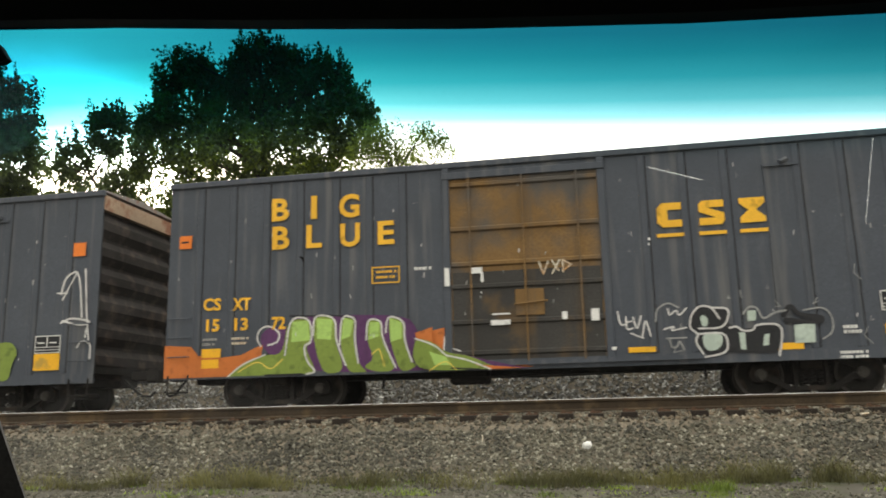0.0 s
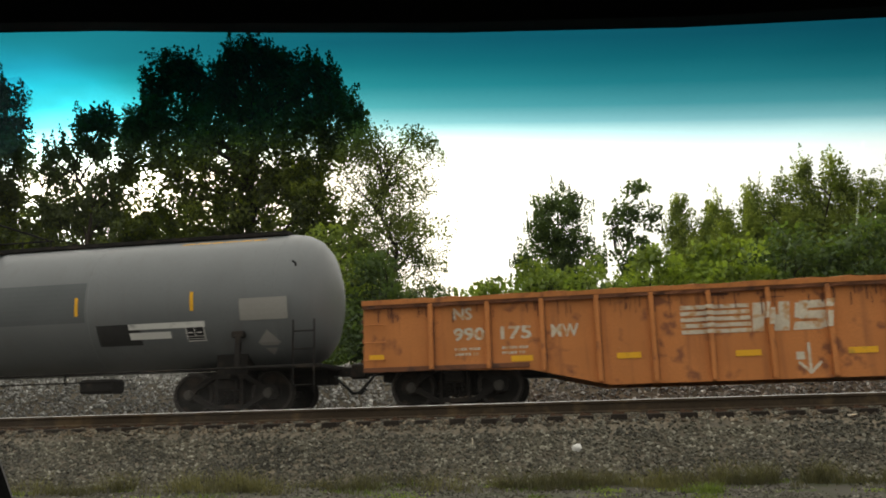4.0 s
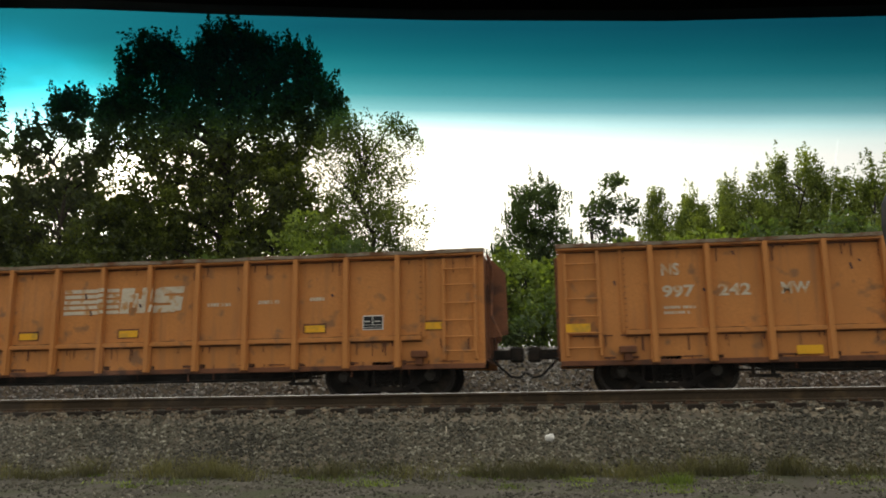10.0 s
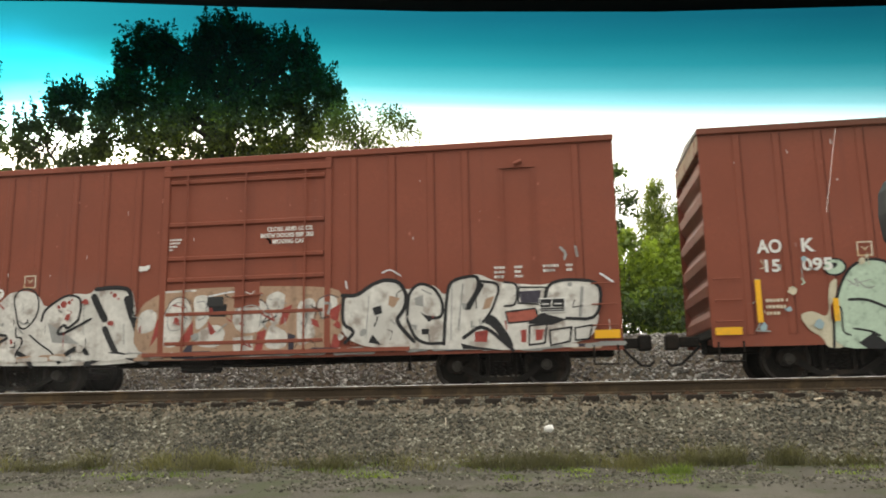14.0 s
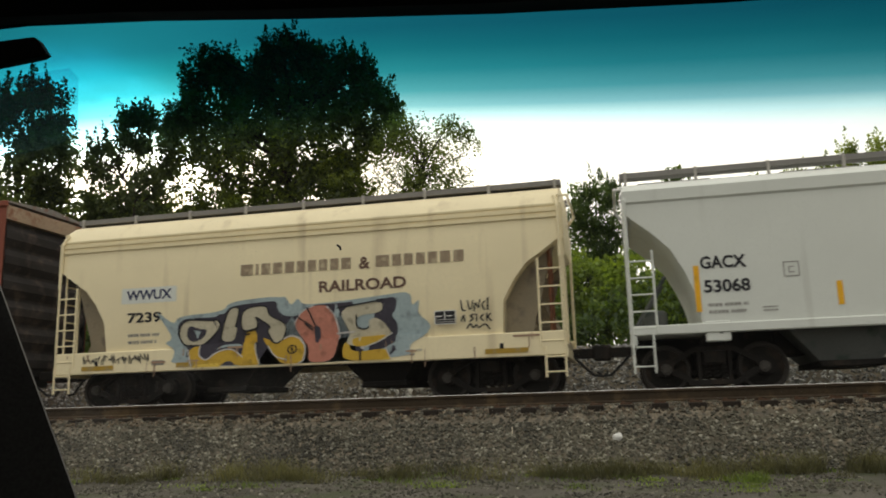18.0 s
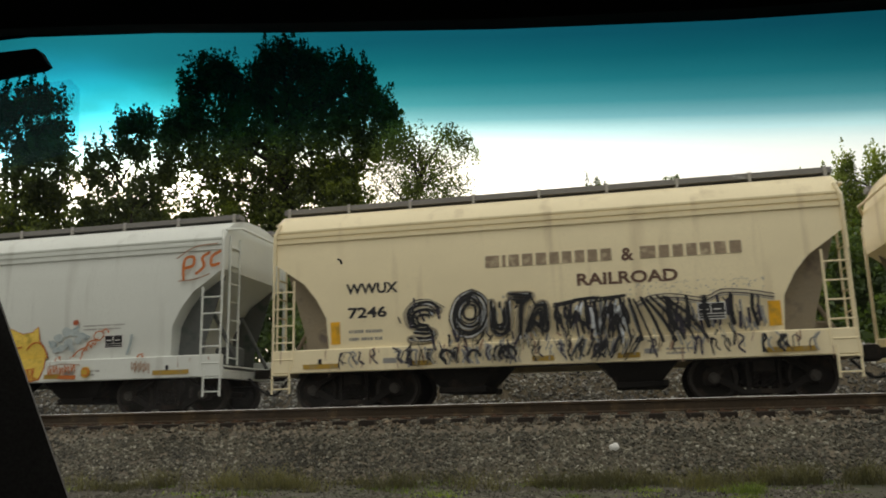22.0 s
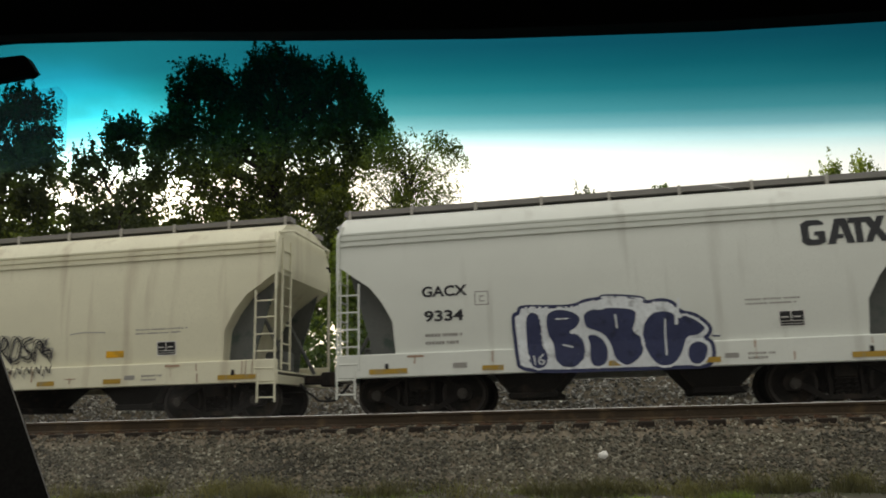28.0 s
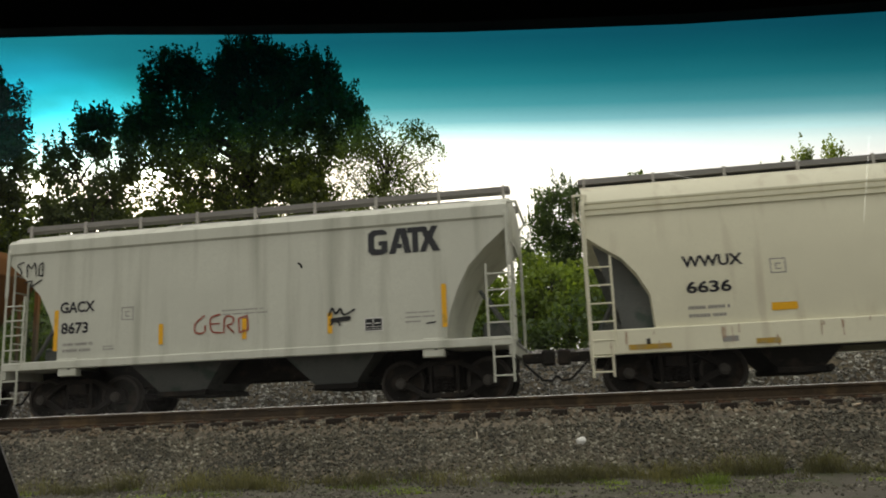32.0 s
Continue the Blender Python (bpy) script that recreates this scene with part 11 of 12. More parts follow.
    # buff, arched ends
    car = begin("dusty grey covered hopper with arched ends and red outline tag", 242.5)
    arc_hopper(car, M_DUSTY, M_SHADE_GREY, M_BOARD)
    arc_marks(car, "GACX", "8673")
    spray(car, -1.60, paint_red_outline_tag)
    # last, buff
    car = begin("buff covered hopper with black stencilled marks", 255.06)
    round_hopper(car, M_BUFF, M_SHADE_GREY, M_BOARD)
    hopper_marks(car, "WWUX", "6636", rs, 1.82, w=1.0)
    tick(car, 3.4, 2.15, rs)
    Decal(rs, 0.01).bar(3.35, 3.8, 1.46, 1.6).put("reflector", M_YELLOW, car, "yellow reflective strip")
    sill_details(car, rs, ROUND_LEN, rng)


def arc_marks(car, letters, number):
    side = arc_side
    lettering(car, letters, 1.36, 2.28, 0.22, M_BLACK_PAINT, side, 0.82)
    lettering(car, number, 1.4, 1.83, 0.22, M_BLACK_PAINT, side, 0.82 if len(number) > 4 else 0.64)
    small_print(car, 1.45, 1.62, (0.7, 0.65), M_DIM_PAINT, side, 0.13, 0.06)
    tick(car, 2.82, 2.05, side)
    owner_mark(car, 8.26, 3.04, 1.5, 0.52, M_CHARCOAL, side)
    for x, z, h in ((1.23, 1.47, 0.87), (3.68, 1.48, 0.43), (5.54, 1.49, 0.43), (7.38, 1.5, 0.42), (9.74, 1.5, 0.86)):
        reflector(car, x, z, 0.1, h, side)
    stencil_panel(car, 8.15, 1.5, 0.38, 0.27, side)
    small_print(car, 5.1, 2.12, (0.9, 1.0), M_DIM_PAINT, side, 0.08, 0.03)
    small_print(car, 9.0, 1.84, (0.6, 0.6, 0.3), M_DIM_PAINT, side, 0.09, 0.03)
    small_print(car, 2.4, 1.52, (0.25, 0.25), M_DIM_PAINT, side, 0.06, 0.03)
    small_print(car, 9.9, 3.7, (0.9,), M_DIM_PAINT, side, 0.08, 0.04)


def paint_scribble(p):
    """Smeared dark letters in nested outlines, blocks of dry brush strokes, and a fan of slanting bars, along the foot of the car."""
    rng = random.Random(31)

    def jolt(pts, r):
        return [(x + rng.uniform(-r, r), z + rng.uniform(-r, r)) for x, z in pts]

    def shrunk(pts, k):
        cx, cz = sum(q[0] for q in pts) / len(pts), sum(q[1] for q in pts) / len(pts)
        return [(cx + (x - cx) * k, cz + (z - cz) * k) for x, z in pts]
    letters = [[(3.6, 1.95), (3.4, 2.1), (3.1, 2.08), (2.92, 1.9), (2.98, 1.66), (3.25, 1.6), (3.5, 1.5), (3.4, 1.36), (3.0, 1.4)], [(4.25, 2.24), (3.98, 2.12), (3.86, 1.8), (3.95, 1.5), (4.2, 1.42), (4.45, 1.55), (4.56, 1.9), (4.45, 2.15), (4.25, 2.24)],
               [(4.66, 2.02), (4.64, 1.55), (4.78, 1.4), (4.98, 1.5), (4.98, 2.0)], [(5.02, 2.15), (5.5, 2.12), (5.24, 2.04), (5.18, 1.36)], [(5.3, 1.36), (5.5, 1.9), (5.72, 1.98), (5.7, 1.38), (5.52, 1.6), (5.36, 1.6)]]
    for pts in letters:
        p.line("soot", jolt(pts, 0.02), 0.17)
        for k, w in ((1.2, 0.018), (1.1, 0.022), (1.0, 0.045), (0.86, 0.03), (0.7, 0.05), (0.55, 0.03), (0.4, 0.05)):
            p.line("black", jolt(shrunk(pts, k), 0.025), w)
            p.line(rng.choice(("chalk", "cream")), jolt(shrunk(pts, k - 0.06), 0.02), 0.022)
        for _ in range(10):
            x, z = rng.choice(pts)
            x, z, n = x + rng.uniform(-0.2, 0.2), z + rng.uniform(-0.15, 0.1), rng.uniform(0.06, 0.25)
            p.line(rng.choice(("black", "ink", "ink", "dim")), jolt([(x, z), (x + n * rng.uniform(-0.6, 0.6), z - n)], 0.03), rng.uniform(0.02, 0.06))
    # blocks of dry strokes
    for x0, x1, z0, z1, count in ((5.88, 6.25, 1.35, 1.96, 22), (6.25, 6.66, 1.3, 2.02, 34), (6.62, 7.2, 1.25, 2.02, 78)):
        for z in (z1, z1 - 0.03):
            p.line("black", jolt([(x0, z - 0.04), (x1, z + 0.02)], 0.02), 0.04)
        for _ in range(count):
            x, z, n = rng.uniform(x0, x1), rng.uniform(z0 + 0.25, z1), rng.uniform(0.12, 0.45)
            lean = rng.uniform(-0.5, 0.5)
            p.line(rng.choice(("black", "black", "ink", "ink", "dim", "chalk")), jolt([(x, z), (x + lean * n * 0.5, z - n * 0.5), (x + lean * n * 0.7, z - n)], 0.02), rng.uniform(0.015, 0.06))
    # slanting bars that fan out to the sill
    for k in range(8):
        x = 7.15 + 0.11 * k
        p.line("black", jolt([(x, 1.95), (x + 0.06 + 0.05 * k, 1.6), (x + 0.1 + 0.09 * k, 1.15)], 0.03), rng.uniform(0.03, 0.075))
        p.line("dim", jolt([(x + 0.05, 1.85), (x + 0.12 + 0.07 * k, 1.3)], 0.04), 0.03)
    for k in range(30):
        x, n = rng.uniform(6.3, 7.5), rng.uniform(0.15, 0.4)
        p.line(rng.choice(("black", "ink", "black", "dim")), jolt([(x, 1.24), (x - n * 0.5, 1.24 - n)], 0.04), rng.uniform(0.02, 0.05))
    # broken uprights under waving outlines
    for k in range(58):
        x, z, n = rng.uniform(7.9, 9.75), rng.uniform(1.5, 1.95), rng.uniform(0.08, 0.35)
        p.line(rng.choice(("black", "ink", "dim", "ink", "soot")), jolt([(x, z), (x + rng.uniform(-0.06, 0.06), z - n)], 0.02), rng.uniform(0.02, 0.07))
    for x in (8.0, 8.3, 8.62, 9.1, 9.45):
        p.line("black", jolt([(x, 1.92), (x + 0.02, 1.65), (x + 0.05, 1.38)], 0.04), rng.uniform(0.05, 0.09))
    for dz, colour, w in ((0.0, "ink", 0.022), (-0.035, "cream", 0.022), (-0.065, "ink", 0.025), (-0.10, "dim", 0.02)):
        p.line(colour, [(7.42, 1.88 + dz), (7.65, 2.0 + dz), (8.1, 2.02 + dz), (8.6, 1.9 + dz), (8.75, 1.95 + dz), (8.94, 2.06 + dz), (9.4, 2.02 + dz), (9.85, 1.92 + dz)], w)
    for k in range(110):
        x, z = rng.uniform(7.2, 9.7), rng.uniform(2.0, 2.26)
        p.line("dim", [(x, z), (x + 0.012, z + 0.012)], rng.uniform(0.008, 0.018))
    for k in range(90):
        x, z = rng.uniform(2.8, 9.6), rng.uniform(1.12, 1.42)
        p.line(rng.choice(("dim", "black", "cream", "soot", "tan")), [(x, z), (x + rng.uniform(-0.1, 0.1), z - rng.uniform(0.05, 0.25))], rng.uniform(0.015, 0.045))
    # smaller letters along the sill, thickest in two places
    for x0, x1, count in ((1.5, 2.8, 9), (2.7, 3.4, 14), (3.5, 4.6, 16), (4.6, 5.2, 18), (5.3, 6.9, 18), (7.5, 10.6, 22)):
        for _ in range(count):
            x = rng.uniform(x0, x1)
            p.line(rng.choice(("black", "ink", "dim")), jolt([(x, 0.88), (x + 0.02, 1.18), (x + 0.1, 1.14), (x + 0.04, 1.03), (x + 0.12, 0.9)][rng.randrange(3):], 0.05), rng.uniform(0.014, 0.045))
    for x, r in ((3.75, 0.13), (4.3, 0.11), (4.95, 0.17)):
        p.line("black", [(x + r * math.cos(a_), 1.0 + r * math.sin(a_)) for a_ in (0.0, 0.6, 1.2, 1.8, 2.4, 3.1)], 0.06)


def build_train():
    grey_boxcars()
    grey_tank()
    gondolas()
    red_boxcars()
    hoppers()


# ------------------------------------------------------------------ the parked car that the camera sits in
M_PILLAR = material("dark_grey_fabric_trim", (0.055, 0.053, 0.05), 0.95, grain=0.2, grain_scale=300)
M_TRIM = material("black_car_trim", (0.02, 0.02, 0.021), 0.7, grain=0.2, grain_scale=200)
M_CARBODY = material("dark_car_paint", (0.02, 0.022, 0.026), 0.3, grain=0.05, spec=0.5)
M_LINER = material("black_headliner", (0.006, 0.006, 0.006), 0.95)


def glass_material():
    """Clear laminated glass with a blue-green shade band along its upper edge."""
    m = bpy.data.materials.new("windscreen_glass")
    m.use_nodes = True
    n, l = m.node_tree.nodes, m.node_tree.links
    n.remove(n["Principled BSDF"])
    co = n.new("ShaderNodeTexCoord")
    sep = n.new("ShaderNodeSeparateXYZ")
    l.new(co.outputs["Object"], sep.inputs["Vector"])
    rng_ = n.new("ShaderNodeMapRange")
    rng_.inputs["From Min"].default_value, rng_.inputs["From Max"].default_value = 1.406, 1.542
    # the band runs slightly aslant across the pane
    floor_x, slant = n.new("ShaderNodeMath"), n.new("ShaderNodeMath")
    floor_x.operation, slant.operation = "MAXIMUM", "MULTIPLY_ADD"
    floor_x.inputs[1].default_value, slant.inputs[1].default_value = -0.2, 0.075
    l.new(sep.outputs["X"], floor_x.inputs[0])
    l.new(floor_x.outputs["Value"], slant.inputs[0])
    l.new(sep.outputs["Z"], slant.inputs[2])
    l.new(slant.outputs["Value"], rng_.inputs["Value"])
    r = n.new("ShaderNodeValToRGB")
    els = r.color_ramp.elements
    els[0].position, els[0].color = 0.0, (0.97, 0.98, 0.97, 1)
    els[1].position, els[1].color = 1.0, (0.0027, 0.068, 0.107, 1)
    for p, c in ((0.14, (0.95, 0.98, 0.98)), (0.24, (0.78, 0.92, 0.94)), (0.33, (0.49, 0.76, 0.82)), (0.42, (0.165, 0.41, 0.48)), (0.53, (0.047, 0.245, 0.30)), (0.68, (0.011, 0.149, 0.193)), (0.84, (0.0039, 0.097, 0.135))):
        e_ = els.new(p)
        e_.color = (*c, 1)
    l.new(rng_.outputs["Result"], r.inputs["Fac"])
    t = n.new("ShaderNodeBsdfTransparent")
    l.new(r.outputs["Color"], t.inputs["Color"])
    # dried smears of dirt, thickest low on one side
    mp = n.new("ShaderNodeMapping")
    mp.inputs["Location"].default_value, mp.inputs["Scale"].default_value = (0.47 * 5.5, 0.0, -1.225 * 11), (5.5, 0.0, 11.0)
    ln = n.new("ShaderNodeVectorMath")
    ln.operation = "LENGTH"
    l.new(co.outputs["Object"], mp.inputs["Vector"])
    l.new(mp.outputs["Vector"], ln.inputs[0])
    blot = n.new("ShaderNodeMapRange")
    blot.inputs["From Min"].default_value, blot.inputs["From Max"].default_value = 1.25, 0.2
    blot.inputs["To Min"].default_value, blot.inputs["To Max"].default_value = 0.003, 0.022
    l.new(ln.outputs["Value"], blot.inputs["Value"])
    sm = n.new("ShaderNodeTexNoise")
    sm.inputs["Scale"].default_value, sm.inputs["Detail"].default_value = 22.0, 6.0
    mp2 = n.new("ShaderNodeMapping")
    mp2.inputs["Rotation"].default_value, mp2.inputs["Scale"].default_value = (0.0, 0.6, 0.0), (0.35, 1.0, 1.0)
    l.new(co.outputs["Object"], mp2.inputs["Vector"])
    l.new(mp2.outputs["Vector"], sm.inputs["Vector"])
    smr = n.new("ShaderNodeMapRange")
    smr.inputs["From Min"].default_value, smr.inputs["From Max"].default_value = 0.42, 0.66
    l.new(sm.outputs["Fac"], smr.inputs["Value"])
    mul = n.new("ShaderNodeMath")
    mul.operation = "MULTIPLY"
    l.new(smr.outputs["Result"], mul.inputs[0])
    l.new(blot.outputs["Result"], mul.inputs[1])
    dirt = n.new("ShaderNodeBsdfTranslucent")
    tone = n.new("ShaderNodeGamma")
    tone.inputs["Gamma"].default_value = 0.3
    l.new(r.outputs["Color"], tone.inputs["Color"])
    l.new(tone.outputs["Color"], dirt.inputs["Color"])
    mx = n.new("ShaderNodeMixShader")
    # glare is put in too, as a faint even scatter over the whole pane
    veil = n.new("ShaderNodeMath")
    veil.inputs[1].default_value = 0.002
    l.new(mul.outputs["Value"], veil.inputs[0])
    l.new(veil.outputs["Value"], mx.inputs["Fac"])
    l.new(t.outputs["BSDF"], mx.inputs[1])
    l.new(dirt.outputs["BSDF"], mx.inputs[2])
    l.new(mx.outputs["Shader"], n["Material Output"].inputs["Surface"])
    return m


def film_material():
    m = bpy.data.materials.new("tinted_sticker_film")
    m.use_nodes = True
    n, l = m.node_tree.nodes, m.node_tree.links
    n.remove(n["Principled BSDF"])
    t, d, x = n.new("ShaderNodeBsdfTransparent"), n.new("ShaderNodeBsdfTranslucent"), n.new("ShaderNodeMixShader")
    t.inputs["Color"].default_value, d.inputs["Color"].default_value = (0.80, 0.91, 0.94, 1), (0.3, 0.5, 0.55, 1)
    x.inputs["Fac"].default_value = 0.015
    l.new(t.outputs["BSDF"], x.inputs[1])
    l.new(d.outputs["BSDF"], x.inputs[2])
    l.new(x.outputs["Shader"], n["Material Output"].inputs["Surface"])
    return m


def build_cab():
    cab = tagged(new("parked_car"), "dark interior of a parked car seen from its front seat", "car")
    # windscreen: a gently bowed pane
    xs = [-1.0 + 2.0 * k / 16 for k in range(17)]
    zs = [0.75 + 0.9 * k / 12 for k in range(13)]

    def glass_y(x, z):
        return 0.74 - 0.10 * x * x - 0.10 * (z - 1.2)
    v = [(x, glass_y(x, z), z) for z in zs for x in xs]
    f = [(j * 17 + i, j * 17 + i + 1, (j + 1) * 17 + i + 1, (j + 1) * 17 + i) for j in range(12) for i in range(16)]
    pane = part("windscreen", mesh_of("windscreen", v, f, glass_material(), True), None, cab, "clear glass with blue-green shade band")
    pane.visible_shadow = False
    # front edge of the roof lining
    edge = [(-1.2, 1.60), (-0.6, 1.583), (-0.45, 1.568), (-0.3, 1.549), (-0.1, 1.526), (0.1, 1.508), (0.3, 1.496), (0.6, 1.487), (1.2, 1.48)]
    s = Shape()
    s.loft([[(x, 0.62, z), (x, 0.68, z + 0.02), (x, 0.68, z + 0.16), (x, -0.5, z + 0.14), (x, -0.5, z + 0.10), (x, 0.58, z + 0.02)] for x, z in edge])
    s.put("roof_lining", M_LINER, cab, "black roof lining edge", True)
    # slanting pillar
    a_, b_ = Vector((-0.644, 0.70, 1.36)), Vector((-0.489, 0.70, 1.045))
    d = (b_ - a_).normalized()
    a_, b_ = a_ - d * 0.35, b_ + d * 0.4
    side = Vector((-1, 0, -0.5)).normalized()
    ring = lambda p: [p, p + Vector((-0.012, 0.02, -0.004)), p + side * 0.11 + Vector((0, 0.05, 0)), p + side * 0.12, p + side * 0.05 + Vector((0, -0.03, 0))]
    Shape().loft([[tuple(q) for q in ring(a_.lerp(b_, k / 6))] for k in range(7)]).put("pillar", M_PILLAR, cab, "dark slanting pillar trim", True)
    # the rest of the cabin: an unseen shell added to shut daylight out
    Shape().box(-1.1, 1.1, -1.6, 0.66, 1.66, 1.72).put("roof_panel", M_LINER, cab, "black roof lining")
    Shape().box(-1.1, 1.1, -1.66, -1.6, 0.3, 1.72).put("seat_back", M_LINER, cab, "unseen dark wall closing the cabin")
    for x in (-1.12, 1.06):
        Shape().box(x, x + 0.06, -1.6, 0.3, 0.3, 1.7).put("door_panel", M_LINER, cab, "unseen dark side wall of the cabin")
    Shape().box(-1.06, 1.06, -1.6, 0.55, 0.28, 0.34).put("cabin_floor", M_LINER, cab, "unseen dark cabin floor")
    Shape().box(-1.06, 1.06, 0.5, 0.9, 0.5, 0.78, 0.06).put("dashboard", M_TRIM, cab, "black dashboard")
    bonnet = [(-0.86, 0.40), (-0.90, 0.62), (-0.80, 0.70), (-0.4, 0.735), (0.4, 0.735), (0.80, 0.70), (0.90, 0.62), (0.86, 0.40)]
    Shape().loft([[(x * k, y, 0.34 + (z - 0.34) * h) for x, z in bonnet] for y, k, h in ((0.92, 1.0, 1.0), (1.3, 1.0, 0.98), (1.7, 0.97, 0.92), (1.95, 0.90, 0.80), (2.05, 0.82, 0.6))]).put("bonnet", M_CARBODY, cab, "dark car bonnet", True)
    for x in (-0.55, 0.55):
        Shape().box(x - 0.17, x + 0.17, 1.96, 2.06, 0.5, 0.6, 0.03).put("headlight", M_CAP, cab, "clear headlight")
    Shape().box(-0.84, 0.84, 1.98, 2.12, 0.30, 0.44, 0.04).put("bumper", M_CARBODY, cab, "dark bumper")
    Shape().box(-0.92, 0.92, -1.95, -1.67, 0.32, 1.0, 0.08).put("tailgate", M_CARBODY, cab, "dark tail of the car")
    roof = [(-1.1, 1.66), (-1.0, 1.73), (-0.5, 1.76), (0.5, 1.76), (1.0, 1.73), (1.1, 1.66)]
    Shape().loft([[(x, y, z - dz) for x, z in roof] for y, dz in ((-1.64, 0.05), (-1.2, 0.0), (0.3, 0.0), (0.6, 0.03))]).put("roof_skin", M_CARBODY, cab, "dark car roof", True)
    for x, d in ((-1.12, -1), (1.12, 1)):
        Shape().prism([(-1.66, 0.32), (0.9, 0.32), (0.9, 0.7), (0.2, 0.98), (-1.66, 0.98)], *sorted((x, x + d * 0.05)), "x").put("door_skin", M_CARBODY, cab, "dark car door")
    for x in (-0.85, 0.85):
        for y in (-1.0, 1.5):
            wheel = Shape().disc(0, 0, -0.1, 0.1, 0.3, 0.3, 20)
            wheel.v = [(x + b_, y + a_, 0.31 + c_) for a_, b_, c_ in wheel.v]
            wheel.put("wheel", M_TRIM, cab, "black tyre")
    # mirror
    m = Shape().prism([(0.346 + 0.127 * math.copysign(abs(math.cos(a_)) ** 0.6, math.cos(a_)), 1.314 + 0.042 * math.copysign(abs(math.sin(a_)) ** 0.6, math.sin(a_))) for a_ in [2 * math.pi * k / 32 for k in range(32)]], 0.53, 0.57).tube([(0.34, 0.56, 1.36), (0.34, 0.64, 1.45)], 0.012)
    m.put("rear_view_mirror", M_TRIM, cab, "black back of a rear-view mirror")
    # toll tag stuck to the glass, and the mirror
    Shape().prism([(-0.80, 1.538), (-0.561, 1.553), (-0.555, 1.556), (-0.566, 1.572), (-0.571, 1.576), (-0.80, 1.580)], 0.656, 0.664).put("toll_tag", M_TRIM, cab, "small black box stuck to the glass")
    # a tinted sticker below it, scratches and a chip
    film = Shape().prism([(-0.80, 1.455), (-0.58, 1.456), (-0.536, 1.463), (-0.521, 1.476), (-0.524, 1.530), (-0.535, 1.542), (-0.80, 1.536)], 0.6660, 0.6664).put("sticker", film_material(), cab, "translucent tinted sticker")
    film.visible_shadow = False
    pale = bpy.data.materials.new("scratched_glass")
    pale.use_nodes = True
    q = pale.node_tree.nodes.new("ShaderNodeBsdfTranslucent")
    q.inputs["Color"].default_value = (0.12, 0.125, 0.125, 1)
    q2, q3 = pale.node_tree.nodes.new("ShaderNodeBsdfTransparent"), pale.node_tree.nodes.new("ShaderNodeAddShader")
    pale.node_tree.links.new(q2.outputs["BSDF"], q3.inputs[0])
    pale.node_tree.links.new(q.outputs["BSDF"], q3.inputs[1])
    pale.node_tree.links.new(q3.outputs["Shader"], pale.node_tree.nodes["Material Output"].inputs["Surface"])
    for a_, b_ in (((0.059, 1.412), (0.105, 1.396)), ((0.246, 1.421), (0.242, 1.40)), ((0.242, 1.40), (0.232, 1.348))):
        pts = [(a_[0] + (b_[0] - a_[0]) * k / 4, glass_y(a_[0] + (b_[0] - a_[0]) * k / 4, 1.39) - 0.004, a_[1] + (b_[1] - a_[1]) * k / 4) for k in range(5)]
        Shape().tube(pts, 0.0006, 4).put("scratch", pale, cab, "fine scratch in the glass")
    Shape().tube([(-0.266, 0.712, 1.348), (-0.263, 0.712, 1.346), (-0.2625, 0.712, 1.343)], 0.0011, 6).put("chip", M_TRIM, cab, "small chip in the glass")
    return cab


# ------------------------------------------------------------------ build
build_ground()
build_track("empty_track", "empty railway track on grey ballast with wooden ties", NEAR_RAIL, NEAR_HEAD, 0.475, 2)
build_track("main_track", "railway track under the passing train", LINE_Y - GAUGE / 2, LINE_HEAD, 0.52, 3)
stones("ballast", 34000, -13.5, 8.5, 10.65, 12.35, 0.041, M_STONE, "crushed grey ballast on the near slope", 1, lambda x, y, r: y < 11.75 or r.random() < 0.3)
M_STONE_RUST = stone_material("rust_dusted_stone", (0.05, 0.036, 0.022), (0.20, 0.148, 0.09), (0.36, 0.30, 0.22))
stones("rail_stones", 4500, -13.5, 8.5, 11.85, 12.42, 0.042, M_STONE_RUST, "brown rust-dusted stone beside the rail", 8)
stones("track_stones", 6000, -14, 9, 12.95, 14.6, 0.045, M_STONE, "crushed stone between the rails", 7)
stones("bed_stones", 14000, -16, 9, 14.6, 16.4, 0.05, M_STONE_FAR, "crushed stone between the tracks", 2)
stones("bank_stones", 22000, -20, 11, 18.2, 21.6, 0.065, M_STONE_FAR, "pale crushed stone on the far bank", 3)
stones("verge_gravel", 11000, -10, 6.5, 8.6, 10.8, 0.026, M_STONE, "loose gravel on the verge", 4, lambda x, y, r: noise.noise(Vector((x * 1.3, y * 2.0, 7.0))) > r.uniform(-0.45, 0.35))
build_trees()
CLUMPS = [(-0.27, 0.3, 0.17), (0.04, 0.2, 0.15), (0.71, 0.28, 0.17), (1.47, 0.25, 0.2), (1.95, 0.18, 0.2), (2.65, 0.3, 0.2), (-0.87, 0.3, 0.12), (3.3, 0.3, 0.12)]     # across, half width, height
GREEN_X = 1.22
rngw = random.Random(9)
strip = [(rngw.uniform(-13, 1.2), rngw.uniform(10.25, 10.62), rngw.uniform(0.1, 0.3), rngw.uniform(0.10, 0.30), 44) for _ in range(84)]
strip += [(rngw.uniform(-13, 7), rngw.uniform(10.0, 10.9), rngw.uniform(0.1, 0.25), rngw.uniform(0.06, 0.16), 45) for _ in range(80)]
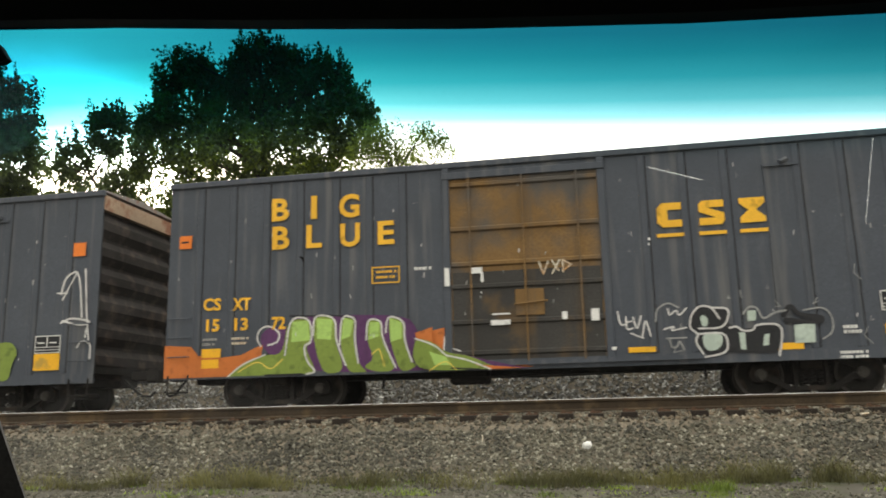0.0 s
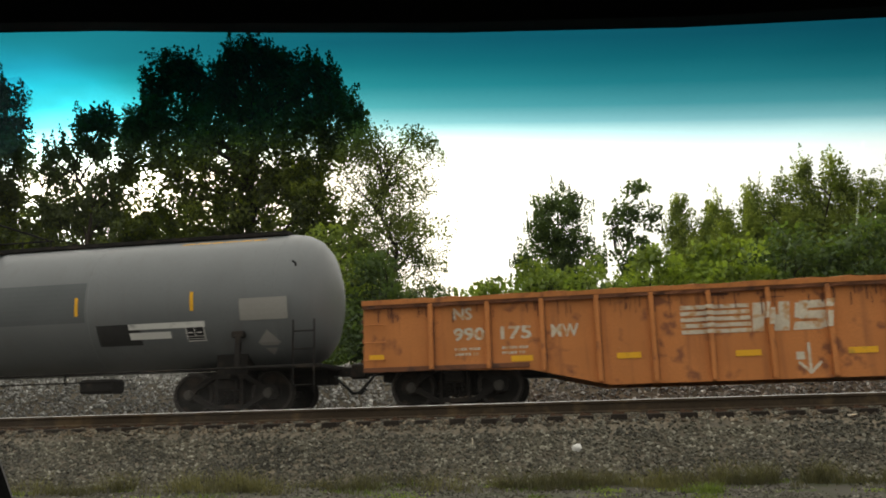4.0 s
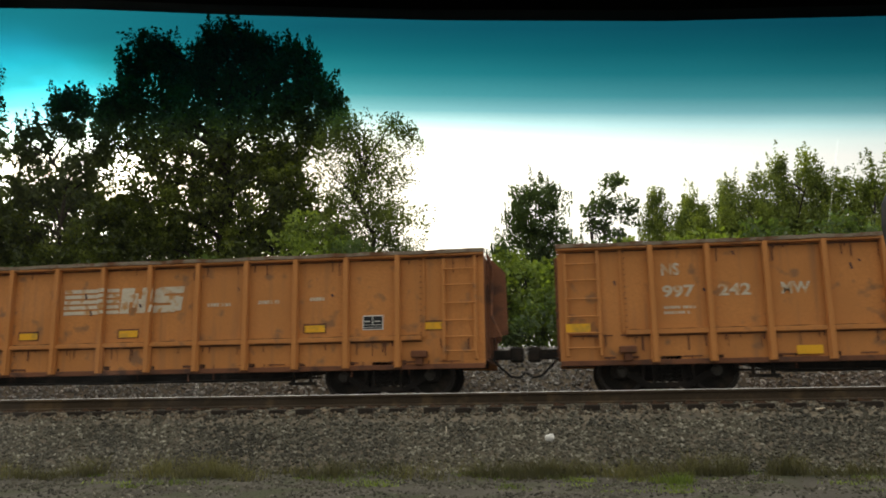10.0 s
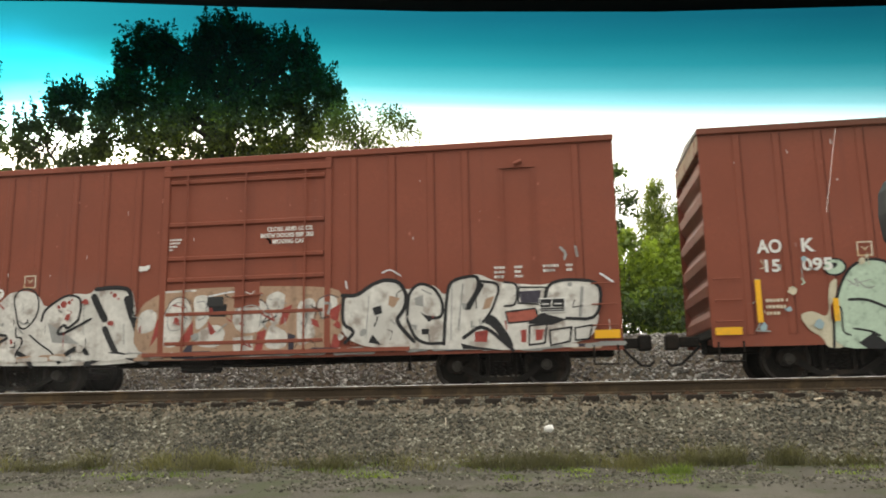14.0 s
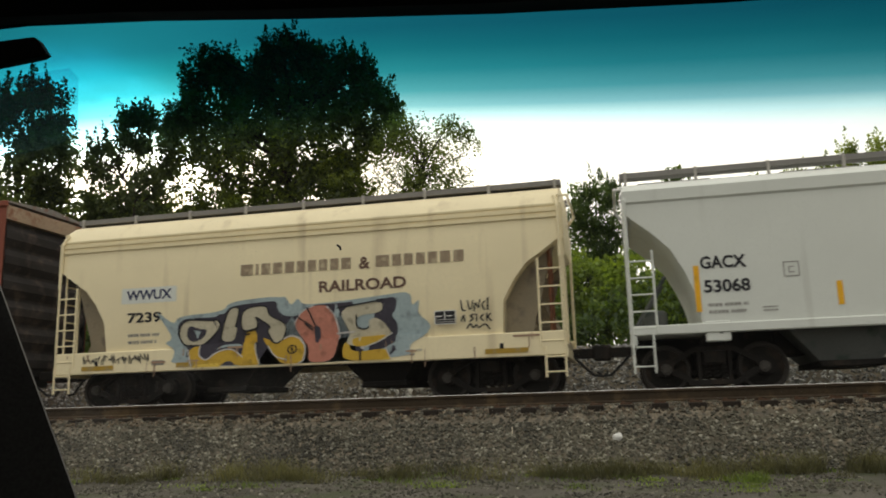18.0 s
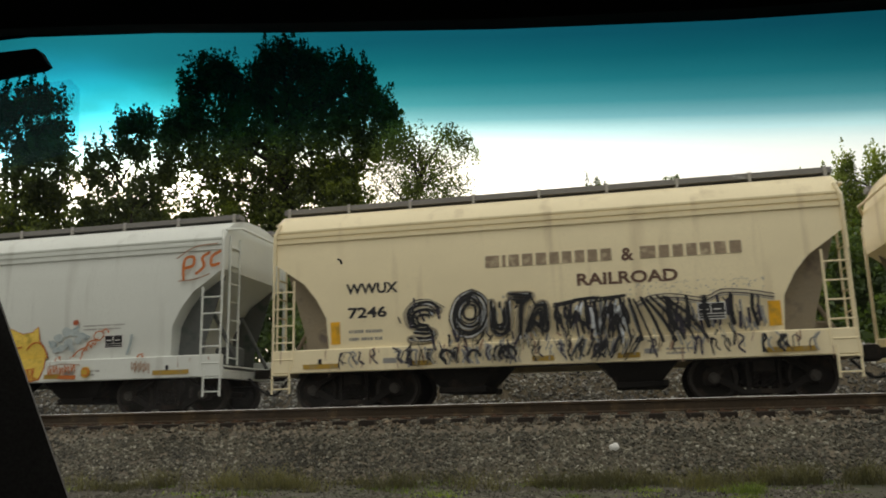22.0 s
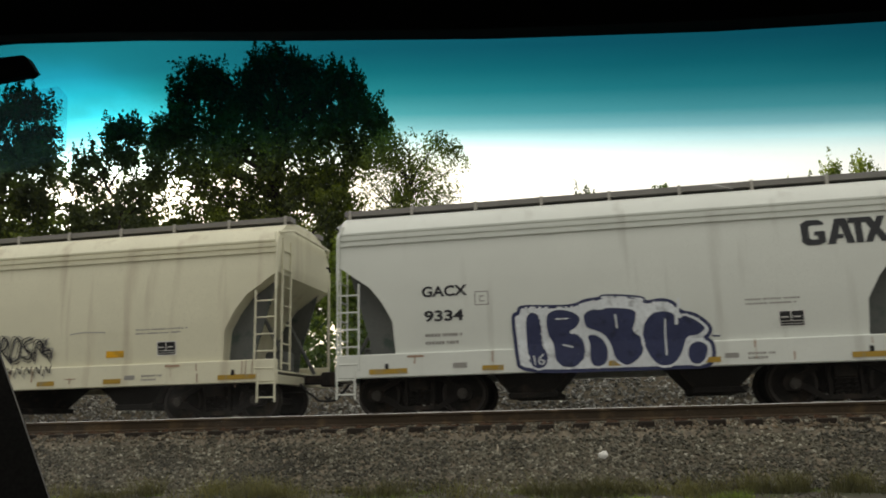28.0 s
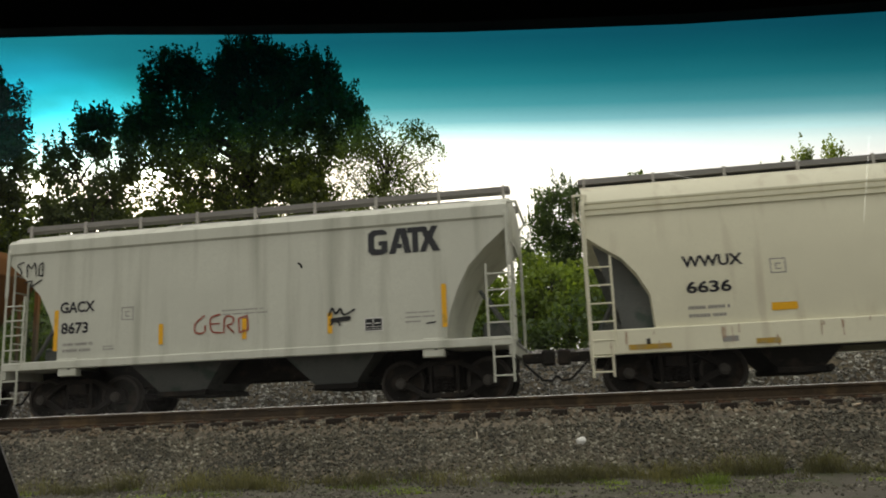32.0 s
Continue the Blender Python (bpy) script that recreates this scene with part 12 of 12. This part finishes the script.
for x, r, h in CLUMPS:
    strip += [(x + rngw.uniform(-r, r), 10.5 + rngw.uniform(-0.1, 0.1), 0.16, h * rngw.uniform(0.8, 1.6), 70) for _ in range(5)]
tuft_sheet("weeds", "dry yellow-green grass along the foot of the ballast", strip, M_DRY, 5)
tuft_sheet("green_weeds", "low green weeds on the gravel verge",
           [(rngw.uniform(-11, 6), rngw.uniform(9.2, 10.6), rngw.uniform(0.1, 0.3), rngw.uniform(0.03, 0.08), 70) for _ in range(60)] + [(GREEN_X + rngw.uniform(-0.25, 0.2), 9.95 + rngw.uniform(-0.12, 0.12), 0.1, 0.12, 60) for _ in range(5)], M_LEAF_BRIGHT, 6)
for name, label, x, y, size, mat in (("pale_stone", "lone white stone on the ballast slope", -0.19, 11.34, (0.07, 0.05, 0.055), M_WHITE_PAINT), ("wood_chip", "pale flat chip beside the rail", 3.5, 11.9, (0.09, 0.03, 0.018), M_PALE_PAINT)):
    rock = bmesh.new()
    bmesh.ops.create_icosphere(rock, subdivisions=2, radius=1.0)
    for q in rock.verts:
        q.co *= 1 + 0.28 * noise.noise(q.co * 1.7)
        q.co = Vector((q.co.x * size[0], q.co.y * size[1], q.co.z * size[2]))
    me = bpy.data.meshes.new(name)
    rock.to_mesh(me)
    rock.free()
    me.materials.append(mat)
    tagged(new(name, me), label, "stone").matrix_basis = pose(x, y, ground_height(x, y) + size[2] * 0.8, 0, 0, 15)
stick = Shape().tube([(0, 0, -0.02), (0.015, 0.0, 0.05), (0.01, 0.01, 0.12)], 0.008, 6).mesh("stick", M_PALE_PAINT, True)
tagged(new("stick", stick), "short pale stick in the ballast", "stick").matrix_basis = pose(-1.65, 11.5, ground_height(-1.65, 11.5))
build_train()
build_cab()


def motions():
    times = [0, 4, 8, 12, 16, 20, 24, 28, 32]
    for car, start in CARS:
        walk(car, [(t, pose(start - SPEED * t, LINE_Y, LINE_HEAD)) for t in times])
    spin = {}
    for w, dx in WHEELSETS:
        if dx not in spin:
            walk(w, [(k / 15, pose(dx, 0, WHEEL, 0, -math.degrees(SPEED * k / 15 / WHEEL) % 360)) for k in range(481)])
            spin[dx] = w.animation_data
        else:
            w.rotation_mode = "QUATERNION"
            keys = w.animation_data_create()
            keys.action, keys.action_slot = spin[dx].action, spin[dx].action_slot


motions()
